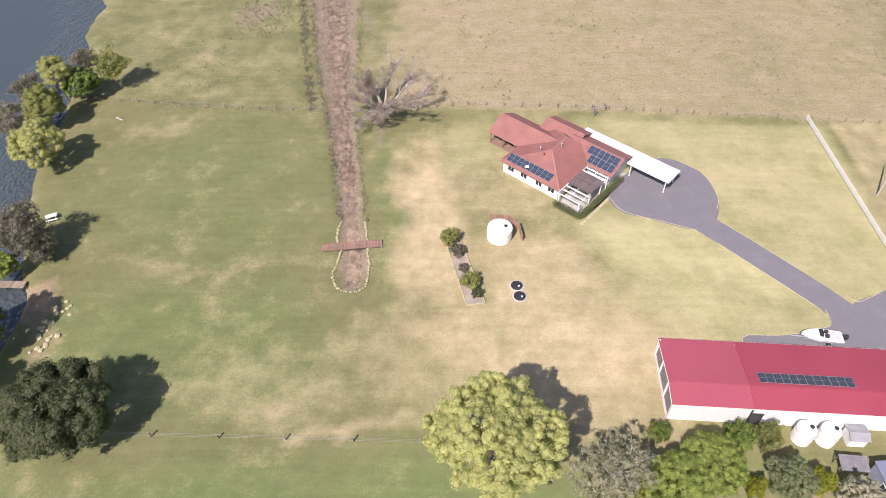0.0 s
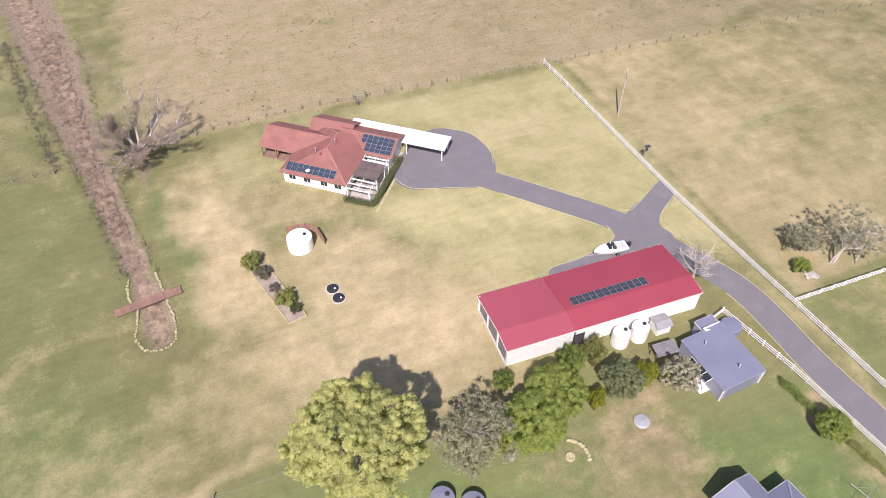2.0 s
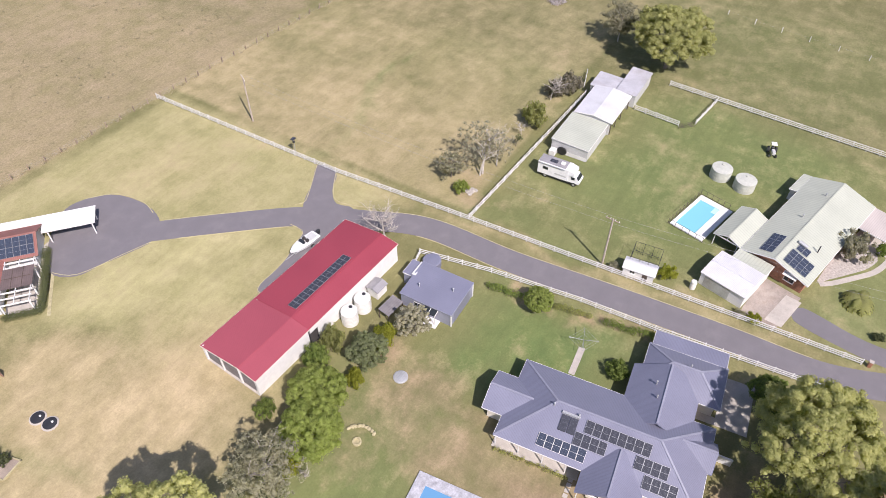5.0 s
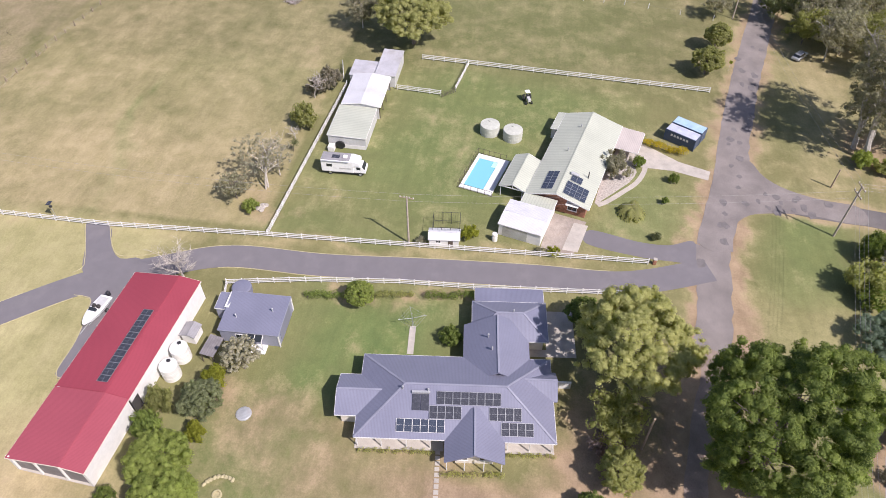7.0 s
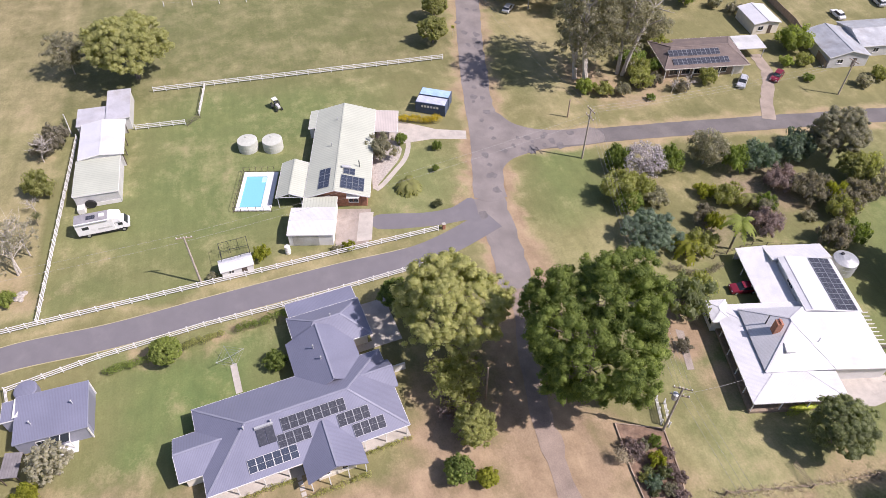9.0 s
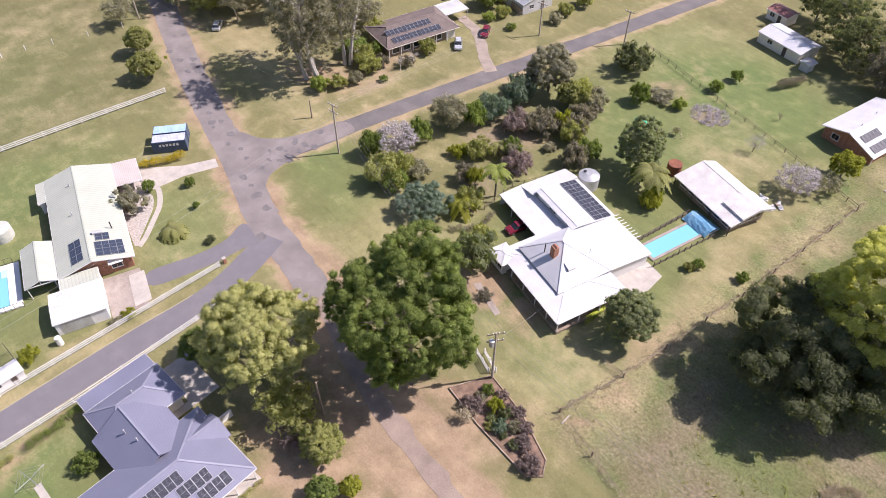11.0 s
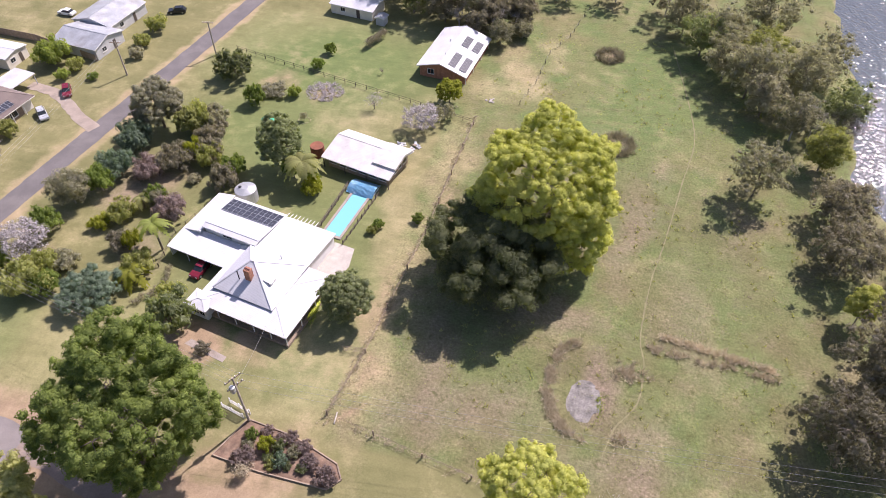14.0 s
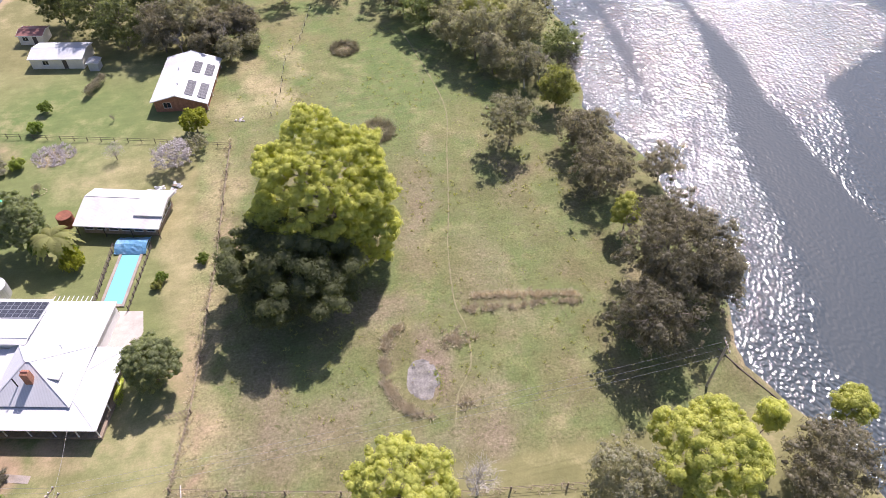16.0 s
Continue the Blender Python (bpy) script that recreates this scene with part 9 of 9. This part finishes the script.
GARDEN_C = [(56.8, -112.4, 1.4, 2.0, "leaf_green"), (68.2, -99.2, 2.6, 3.8, "leaf_gum"), (66.8, -96.8, 2.0, 2.6, "leaf_sheoak"), (52.0, -51.8, 3.7, 6.2, "leaf_sage"),
            (54.7, -56.2, 2.2, 3.4, "leaf_olive"), (54.9, -129.8, 1.2, 2.2, "leaf_dark"), (55.5, -123.3, 1.3, 2.2, "leaf_dark"), (109.0, -60.9, 1.8, 2.8, "leaf_green"),
            (107.4, -64.3, 1.8, 2.4, "leaf_olive"), (116.0, -74.3, 2.7, 3.6, "leaf_dark"), (108.3, -73.2, 2.5, 3.6, "leaf_olive"), (104.8, -80.6, 1.6, 2.0, "leaf_sheoak")]
KINDS = {"leaf_sage": "sage-green dense leafy garden bush", "leaf_dark": "dark green rounded leafy garden bush", "leaf_blue": "blue-green feathery low garden bush", "leaf_plum": "plum-coloured dense leafy garden bush", "leaf_sheoak": "brown-green open-leaved garden bush",
         "leaf_gold": "golden-leaved low rounded garden bush", "leaf_olive": "olive-green leafy garden bush", "leaf_fig": "dark leathery-leaved rounded bush", "leaf_green": "bright green leafy garden bush", "leaf_pale": "pale silvery-leaved loose garden bush", "leaf_gum": "grey-green loose leafy garden bush"}
GARDEN_E = [(112.8, -112.5, 3.6, 5.0, "leaf_green"), (106.3, -110.9, 1.7, 2.6, "leaf_olive"), (97.8, -123.4, 1.8, 2.4, "leaf_olive"), (97.7, -130.2, 2.2, 3.4, "leaf_olive"), (96.3, -118.3, 1.6, 2.2, "leaf_pale"),
            (107.1, -106.9, 1.4, 2.2, "leaf_green"), (101.0, -108.5, 1.1, 1.4, "leaf_dark"), (105.8, -87.1, 1.8, 2.8, "leaf_olive"), (111.9, -74.2, 2.2, 3.6, "leaf_olive"), (137.9, -99.9, 3.0, 5.0, "leaf_green"), (134.5, -105.5, 1.6, 2.4, "leaf_gum"), (131.0, -109.0, 1.8, 2.2, "leaf_pale")]
GARDEN_F = [(106.6, -68.2, 1.5, 2.2, "leaf_gum"), (119.0, -83.1, 2.3, 3.4, "leaf_olive"), (108.4, -75.9, 1.8, 2.4, "leaf_sheoak"), (103.2, -73.0, 0.9, 1.2, "leaf_dark"), (113.2, -78.6, 1.6, 2.2, "leaf_dark"), (85.0, -56.8, 2.1, 4.6, "leaf_dark"), (77.0, -54.4, 3.4, 5.0, "leaf_olive"), (74.8, -59.2, 2.0, 2.6, "leaf_gum"), (79.2, -89.3, 3.0, 5.4, "leaf_blue"), (67.7, -75.8, 1.9, 3.4, "leaf_gum"), (63.3, -87.9, 2.2, 4.0, "leaf_olive"),
            (71.1, -97.4, 2.5, 5.4, "leaf_olive"), (66.6, -93.8, 2.2, 3.6, "leaf_sheoak"), (68.6, -99.5, 2.3, 3.8, "leaf_pale"), (42.3, -84.4, 1.7, 3.0, "leaf_gold"), (61.1, -112.4, 2.6, 1.5, "leaf_gum"), (64.4, -82.7, 1.2, 1.4, "leaf_pale")]
for k, (x, y, r, h, leaf) in enumerate(GARDEN + GARDEN_B + GARDEN_C + GARDEN_E + GARDEN_F):
    shrub(x, y, r * 1.08, h * 1.1, leaf, KINDS[leaf], k)
tree(82.4, -60.3, 4.0, 6.4, 0.4, "leaf_mauve", "rounded leafless shrub of grey-mauve twigs", 130, density=15, size=0.3, aspect=0.12, rough=0.45, stray=1.1, lump=0.45, core=0.45, name="shrub", category="shrub")
tree(66.9, -54.2, 4.8, 4.2, 0.2, "leaf_blue", "spreading blue-green juniper on the lawn", 131, density=12, size=0.3, aspect=0.35, rough=0.55, name="shrub", category="shrub")
tree(50.2, -90.4, 4.4, 11.0, 0.5, "leaf_sage", "tall olive-green tree behind the homestead", 132, density=10, size=0.28, rough=0.45)
tree(47.4, -88.0, 2.2, 5.0, 0.3, "leaf_dark", "dark green bush behind the homestead", 133, density=11, size=0.26, name="shrub", category="shrub")
palm(61.8, -66.1, 6.4, 3.2, "slender palm beside the homestead", 140, 14)
palm(69.7, -74.4, 2.4, 2.2, "short feathery palm in the garden", 141, 14, "leaf_olive")
palm(62.9, -58.8, 2.4, 3.3, "yellowing clumped palm in the garden", 142, 26, "leaf_gold")
palm(44.6, -86.2, 5.4, 4.2, "palm beside the studio path", 143, 28, "leaf_olive")
palm(89.6, -18.9, 1.4, 2.9, "stout date palm on the front lawn", 144, 26, "leaf_olive", 0.4)

# around the brick house, the grey house and the red-roofed shed
NEAR = [(99.7, -16.2, 2.8, 4.4, "leaf_gum"), (102.5, -20.6, 1.1, 2.2, "leaf_dark"), (84.0, -22.7, 0.95, 1.2, "leaf_fig"), (99.0, -26.6, 0.9, 2.0, "leaf_dark"), (93.0, -24.8, 0.6, 1.5, "leaf_dark"),
        (79.4, 7.6, 1.4, 2.6, "leaf_gold"), (77.1, 15.3, 0.85, 1.1, "leaf_gum"), (78.0, -6.2, 1.0, 1.5, "leaf_gold"), (78.0, -4.2, 0.8, 1.1, "leaf_gum"), 
        (58.4, 7.4, 1.6, 2.5, "leaf_dark")]
NEAR_B = [(45.6, 37.9, 1.8, 4.2, "leaf_gold"), (41.5, 43.6, 1.8, 4.4, "leaf_olive"), (38.0, 43.9, 1.8, 3.8, "leaf_dark"), (28.3, 44.8, 1.4, 2.8, "leaf_dark"), (38.0, 37.2, 1.3, 3.4, "leaf_gold"),
          (23.4, 36.6, 1.4, 4.2, "leaf_gold"), (1.9, 79.4, 1.7, 2.6, "leaf_olive"), (3.0, 77.0, 1.2, 1.8, "leaf_sheoak"), (5.0, 70.2, 1.6, 2.4, "leaf_olive"), (5.8, 68.2, 0.9, 1.5, "leaf_fig"),
          (104.8, 43.2, 2.7, 4.4, "leaf_olive"), (118.4, 42.2, 2.6, 4.4, "leaf_sheoak")]
NEAR_D = [(33.3, -34.6, 1.5, 1.8, "leaf_plum"), (28.6, -35.4, 1.1, 1.5, "leaf_blue"), (29.4, -37.2, 1.0, 1.6, "leaf_fig"), (27.4, -36.9, 1.0, 1.3, "leaf_gum"), (25.6, -35.2, 0.9, 1.0, "leaf_sage"), (31.8, -39.0, 0.9, 1.1, "leaf_plum"),
          (28.4, -38.9, 1.0, 1.2, "leaf_plum"), (26.2, -38.0, 0.9, 1.1, "leaf_plum"), (33.6, -36.6, 0.9, 0.9, "leaf_gum"), (30.4, -35.6, 0.8, 0.8, "leaf_sage"), (46.3, -49.1, 1.3, 1.2, "leaf_sheoak")]
NEAR_C = [(4.0, 73.4, 0.9, 0.9, "leaf_sheoak"), (4.9, 70.2, 0.6, 0.6, "leaf_pale"), (3.0, 76.2, 0.6, 0.7, "leaf_gum"), (115.6, 43.6, 2.2, 3.6, "leaf_sheoak"), (80.0, 45.3, 1.4, 2.2, "leaf_green"), (31.1, -37.0, 1.1, 2.2, "leaf_gold"), (29.6, -38.0, 1.2, 1.4, "leaf_plum"), (26.7, -37.7, 0.9, 1.3, "leaf_plum"),
          (24.9, -36.1, 1.2, 1.4, "leaf_plum"), (22.3, -34.6, 1.5, 1.8, "leaf_plum"), (33.7, -38.0, 0.9, 1.4, "leaf_dark"), (29.6, -34.6, 0.8, 0.9, "leaf_olive"), (27.6, -35.0, 0.7, 0.8, "leaf_fig"),
          (22.6, -82.0, 1.1, 1.5, "leaf_dark"), (28.7, -79.0, 1.0, 1.5, "leaf_dark"), (29.3, -77.6, 0.9, 1.3, "leaf_olive")]
for k, (x, y, r, h, leaf) in enumerate(NEAR + NEAR_B + NEAR_C + NEAR_D):
    shrub(x, y, r, h, leaf, KINDS[leaf].replace("garden bush", "bush beside a house") if k < 10 else KINDS[leaf], k)


def hedge(pts, w, h, leaf, label, seed, box=False):
    """A clipped or loose hedge along a line."""
    rng, rg = random.Random(seed), np.random.default_rng(seed)
    t = thing("hedge", label, "hedge", *pts[0])
    lobes = []
    for x, y in along(pts, 0.45):
        x, y = x - pts[0][0], y - pts[0][1]
        if box:
            lobes += [(x + a * w * 0.3, y + b * w * 0.3, c * h, 0.34, 1.0) for a in (-1, 1) for b in (-1, 1) for c in (0.35, 0.75)]
        else:
            lobes += [(x + rng.uniform(-w, w) * 0.5, y + rng.uniform(-w, w) * 0.5, h * rng.uniform(0.4, 0.8), 0.36 * rng.uniform(0.8, 1.25) * h, 1.0) for k in range(3)]
    v, q = leaf_cloud(rg, lobes, 34, 0.15)
    ob = new("foliage", np_mesh("foliage", v, q, leaf))
    ob.parent = t
    part("stem", rod(bmesh.new(), (0, 0, 0), (0, 0, h * 0.6), 0.04), "bark", t)
    return t


tree(63.2, 22.0, 2.5, 4.2, 0.2, "leaf_green", "dense yellow-green bush by the white fence", 145, density=15, size=0.22, rough=0.15, name="shrub", category="shrub")
hedge([(109.2, -21.8), (107.0, -29.0)], 0.9, 1.5, "leaf_yellow", "clipped golden hedge beside the containers", 1)
hedge([(62.9, 30.2), (63.9, 24.8)], 0.8, 1.2, "leaf_dark", "low dark hedge along the white fence", 2)
hedge([(64.7, 19.8), (65.6, 14.6)], 0.8, 1.1, "leaf_olive", "low olive hedge along the white fence", 3)
hedge([(65.8, 12.4), (66.8, 5.4)], 0.9, 1.2, "leaf_dark", "low dark hedge along the white fence", 4)
hedge([to_world(*H1, 12.9, -1.0), to_world(*H1, 17.6, -1.0)], 0.9, 1.1, "leaf_fig", "clipped hedge round the pergola", 5, True)
hedge([to_world(*H1, 17.9, -0.6), to_world(*H1, 17.9, 12.0)], 0.9, 1.1, "leaf_fig", "clipped hedge round the pergola", 6, True)
hedge([to_world(*MH, 0.4, -0.45), to_world(*MH, 9.8, -0.45)], 0.5, 0.6, "leaf_olive", "low clipped hedge along the verandah", 7)
hedge([to_world(*MH, 11.4, -3.3), to_world(*MH, 18.8, -3.3)], 0.5, 0.7, "leaf_olive", "low clipped hedge before the porch", 8)
hedge([to_world(*MH, 19.4, -0.45), to_world(*MH, 25.2, -0.45)], 0.5, 0.6, "leaf_olive", "low clipped hedge along the verandah", 9)
hedge([(45.2, -139.4), (47.5, -133.8)], 0.7, 2.0, "leaf_sheoak", "short clipped hedge on the far lawn", 10)
hedge([(32.6, -57.2), (33.0, -61.0)], 0.7, 0.9, "leaf_green", "low bright hedge along the homestead verandah", 11)
hedge([(60.6, -54.6), (57.6, -58.4), (58.4, -62.4)], 1.0, 1.0, "leaf_sheoak", "loose brown-green border by the garden fence", 12)


# odds and ends round the studio
tarp = thing("garden_tarp", "crumpled green tarpaulin heap on the lawn", "tarpaulin", 58.2, -103.0)
rt = random.Random(9)
bm = bmesh.new()
bmesh.ops.create_icosphere(bm, subdivisions=3, radius=1.0)
for v in bm.verts:
    w = 0.8 + 0.45 * noise.noise(v.co * 1.6 + Vector((3, 1, 7))) + 0.18 * noise.noise(v.co * 4.5)
    v.co = Vector((v.co.x * 1.15 * w, v.co.y * 0.8 * w, max(v.co.z, 0.0) * 0.85 * w))
part("sheet", bm, "tarp_green", tarp)
for x, y, turn, lab in ((30.9, -101.6, 20, "leaning stack of pale boards behind the studio"),):
    pile = thing("board_stack", lab, "boards", x, y, turn)
    for k in range(7):
        b = part("board", bevel_box(-rt.uniform(0.5, 0.9), rt.uniform(0.5, 0.9), -0.15, 0.15, 0, 0.05, 0.01), "white", pile)
        b.matrix_basis = pose(rt.uniform(-0.4, 0.4), rt.uniform(-0.5, 0.5), 0.02 + 0.055 * k, 0, rt.uniform(-3, 3), rt.uniform(-50, 50))
ring = [(51.8 + 1.2 * math.cos(k * 0.52), -104.7 + 1.0 * math.sin(k * 0.52)) for k in range(12)]
stones("stone_edging", "ring of pale stones round a young lawn tree", ring + ring[:1], 0.3, ROCK_PALE, 91, 0.5)
bare_tree(51.8, -104.7, 2.2, 252, "young thin tree inside a ring of stones", "bark", 0.7, 3, 0.05, "leaf_gum", 8, leaves=40)


# ---------------------------------------------------------------- grass tufts, reeds and litter
def tufts(name, label, pts, leaf, seed, blades=14, size=0.5, category="grass"):
    """Clumps of blades at the points: one mesh of uncountable blades."""
    rg = np.random.default_rng(seed)
    p = np.repeat(np.array(pts, float), blades, 0)
    n = len(p)
    a = rg.random(n) * 6.283
    lean = 0.25 + rg.random(n) * 0.95
    h = size * (0.5 + rg.random(n))
    base = np.stack([p[:, 0] + rg.normal(size=n) * size * 0.28, p[:, 1] + rg.normal(size=n) * size * 0.28, p[:, 2] - 0.03], 1)
    d = np.stack([np.cos(a), np.sin(a), np.zeros(n)], 1)
    s = np.stack([-np.sin(a), np.cos(a), np.zeros(n)], 1) * min(size * 0.09, 0.034)
    tip = base + d * (h * lean)[:, None] + np.array([0, 0, 1.0]) * (h * (1 - 0.45 * lean))[:, None]
    v = np.stack([base - s, base + s, tip + s * 0.35, tip - s * 0.35], 1).reshape(-1, 3)
    ob = new(name, np_mesh(name, v, np.arange(len(v)).reshape(-1, 4), leaf))
    return tagged(ob, label, category, "", "stuff")


rg = np.random.default_rng(77)


def scatter(n, x0, x1, y0, y1, keep=None, z=0.0):
    q = np.stack([rg.uniform(x0, x1, n), rg.uniform(y0, y1, n), np.full(n, z)], 1)
    return q[keep(q[:, 0], q[:, 1])] if keep else q


tufts("paddock_tufts", "rank olive grass tufts in the unmown paddock", scatter(1500, -60, 130, 119, 185, lambda x, y: np.sin(x * 0.21) + np.sin(y * 0.17 + x * 0.05) + rg.normal(size=len(x)) * 0.7 > 0.4), "leaf_sheoak", 1, 9, 0.42)
tufts("meadow_tufts", "rank green grass tufts in the meadow", scatter(1700, -46, 18, -150, -44, lambda x, y: np.sin(x * 0.31) + np.sin(y * 0.19) + rg.normal(size=len(x)) * 0.6 > 0.5), "leaf_olive", 2, 11, 0.4)
rim = smooth_line([(-6.4, -62.6), (-4.6, -61.6), (-3.2, -56.0), (-3.5, -52.0), (-5.4, -48.6), (-8.2, -47.2)], step=0.3)
spots = [(x + 0.35 * rg.normal(), y + 0.35 * rg.normal(), -0.05) for x, y in rim for _ in range(3) if math.sin(x * 2 + y * 1.3) > -0.75]
spots += [(-14.2 + 1.2 * rg.normal(), -58.9 + 0.8 * rg.normal(), -0.05) for _ in range(46)] + [(-13.4 + 0.5 * rg.normal(), -48.0 + 0.5 * rg.normal(), -0.05) for _ in range(9)]
tufts("pond_reeds", "straw-coloured reeds round the drying pond", spots, "reed", 3, 30, 0.6)
# added dark blades: shade at the tussock bases, put into leaf colour
tufts("pond_sedge", "dark tufts painting the shade among the pond tussocks", spots[::5], "leaf_sheoak", 44, 12, 0.55)
tufts("pond_weed", "green weed at the edge of the drying mud", scatter(240, -11.6, -9.6, -54.5, -49.6, lambda x, y: np.abs(x + 10.6 - 0.2 * np.sin(y)) < 0.7, -0.2), "leaf_green", 46, 9, 0.16)
tufts("meadow_thatch", "short brown thatch among the meadow grass", scatter(3800, -46, 20, -120, -42, lambda x, y: np.sin(x * 0.4 + 1) + np.sin(y * 0.33 + x * 0.1) + rg.normal(size=len(x)) * 0.8 > 0.2), "twig", 15, 6, 0.2)
tufts("meadow_clover", "low green clumps in the meadow grass", scatter(3800, -46, 20, -150, -42, lambda x, y: np.sin(x * 0.37 - 1) + np.sin(y * 0.29 - x * 0.12) + rg.normal(size=len(x)) * 0.8 > 0.3), "leaf_green", 17, 6, 0.2)
for k, (x0, y0, x1, y1, n) in enumerate(((-18.3, -66.5, -34.7, -63.6, 130), (-16.5, -64.0, -34.5, -62.4, 90))):
    f = rg.random(n)
    f = f[np.sin(f * 23 + k) + rg.normal(size=n) * 0.5 > -0.7]
    q = np.stack([x0 + (x1 - x0) * f, y0 + (y1 - y0) * f + 0.28 * rg.normal(size=len(f)), np.zeros(len(f))], 1)
    tufts("bank_reeds", "row of straw and brown tussocks across the meadow", q, "reed", 5 + k, 30, 0.56)
    # added dark blades, set off from the sun, paint the shadows between tussocks
    tufts("bank_sedge", "dark tufts painting the shade between straw tussocks", q[::4] + np.array([0.2, 0.5, 0]), "leaf_sheoak", 45 + k, 12, 0.5)
for x, y, r in ((-9.5, -110.7, 3.3), (-6.2, -142.6, 2.9)):
    aa = rg.uniform(0, 6.28, 260)
    rr = r * (0.82 + 0.12 * rg.normal(size=260))
    tufts("reed_clump", "ring of dark grey-brown reeds in the meadow", np.stack([x + rr * np.cos(aa), y + 1.1 * rr * np.sin(aa), np.zeros(260)], 1), "leaf_sheoak", int(r * 10), 15, 0.8)
    rr = 0.75 * r * np.sqrt(rg.random(260))
    tufts("reed_clump", "flattened pale reeds inside a dark ring", np.stack([x + rr * np.cos(aa), y + 1.1 * rr * np.sin(aa), np.zeros(260)], 1), "reed", int(r * 10) + 1, 9, 0.32)
a, q = rg.uniform(0, 6.283, 220), np.sqrt(rg.random(220))
tufts("brush_heap", "heap of dry brushwood on bare ground in the yard", np.stack([51.2 + 4.0 * q * np.cos(a), -115.2 + 3.6 * q * np.sin(a), 0.2 * (1 - q)], 1), "leaf_mauve", 18, 14, 0.42, "brushwood")
a, q = rg.uniform(0, 6.283, 160), np.sqrt(rg.random(160))
tufts("brush_pile", "pile of pale dead branches in the paddock", np.stack([153.5 + 2.1 * q * np.cos(a), 60.7 + 1.9 * q * np.sin(a), 0.9 * (1 - q * q)], 1), "leaf_mauve", 19, 8, 0.7, "brushwood")
cb = rg.uniform(95, 168, 620)
cc = np.interp(cb, [92, 115, 136, 161], [-15.8, -19.6, -22.7, -26]) + rg.normal(size=620) * np.interp(cb, [92, 115, 136, 161], [0.7, 1.1, 1.5, 2.2])
tufts("creek_litter", "dead brown stalks and leaf litter in the creek", np.stack([cc, cb, np.full(620, -0.45)], 1), "twig", 16, 8, 0.55)
cy = rg.uniform(84, 165, 420)
cxl = np.interp(cy, [82, 92, 115, 136, 165], [-16.6, -18.0, -22.6, -27.4, -32.2]) + rg.normal(size=420) * 0.35
cxr = np.interp(cy, [82, 92, 115, 136, 165], [-11.9, -13.4, -16.6, -17.8, -19.6]) + rg.normal(size=420) * 0.35
tufts("creek_scrub", "brown scrubby growth along the creek", np.stack([np.where(rg.random(420) < 0.6, cxl, cxr), cy, np.full(420, -0.05)], 1), "leaf_sheoak", 6, 9, 0.5)
q = scatter(260, 0, 1, 116, 168)
q[:, 0] = np.interp(q[:, 1], [116, 136, 165], [-25.4, -29.5, -34.5]) + rg.normal(size=len(q)) * 0.5
tufts("creek_scrub", "row of dark scrub beside the creek", q, "leaf_sheoak", 7, 13, 0.6)
tufts("weed_patch", "patch of brown dock weeds in the paddock", scatter(420, -49, -33, 143, 169, lambda x, y: ((x + 41) / 7) ** 2 + ((y - 156) / 12) ** 2 + 0.35 * rg.normal(size=len(x)) < 1), "leaf_sheoak", 8, 8, 0.5)
q = scatter(240, 9, 28, -114, -42)
q[:, 0] = np.interp(q[:, 1], [-111, -79, -54, -43], [18.9, 20.9, 23.4, 25.2]) + rg.normal(size=len(q)) * 0.35
tufts("fence_grass", "long straw grass under the meadow fence", np.concatenate([q, q + np.array([0.25, 0.4, 0])]), "reed", 9, 8, 0.34)
q = scatter(120, -30, 25, 0, 1)
q[:, 1] = np.interp(q[:, 0], [-30, -8.9, 11.3, 25.2], [-33.4, -36.1, -40.1, -43.2]) + rg.normal(size=len(q)) * 0.3
tufts("fence_grass", "long straw grass under the meadow fence", np.concatenate([q, q + np.array([0.4, 0.2, 0])]), "reed", 10, 8, 0.3)
q = scatter(260, -60, 125, 0, 1)
q[:, 1] = np.interp(q[:, 0], [-64, -43, -22, -13, 5.6, 27, 47, 86, 126], [118.7, 116.5, 115.1, 114.9, 117.8, 117, 115.2, 111.9, 108.2]) + rg.normal(size=len(q)) * 0.3
tufts("fence_grass", "long straw grass under the paddock fence", np.concatenate([q, q + np.array([0.35, 0.1, 0]), q + np.array([-0.3, -0.1, 0])]), "reed", 11, 8, 0.26)
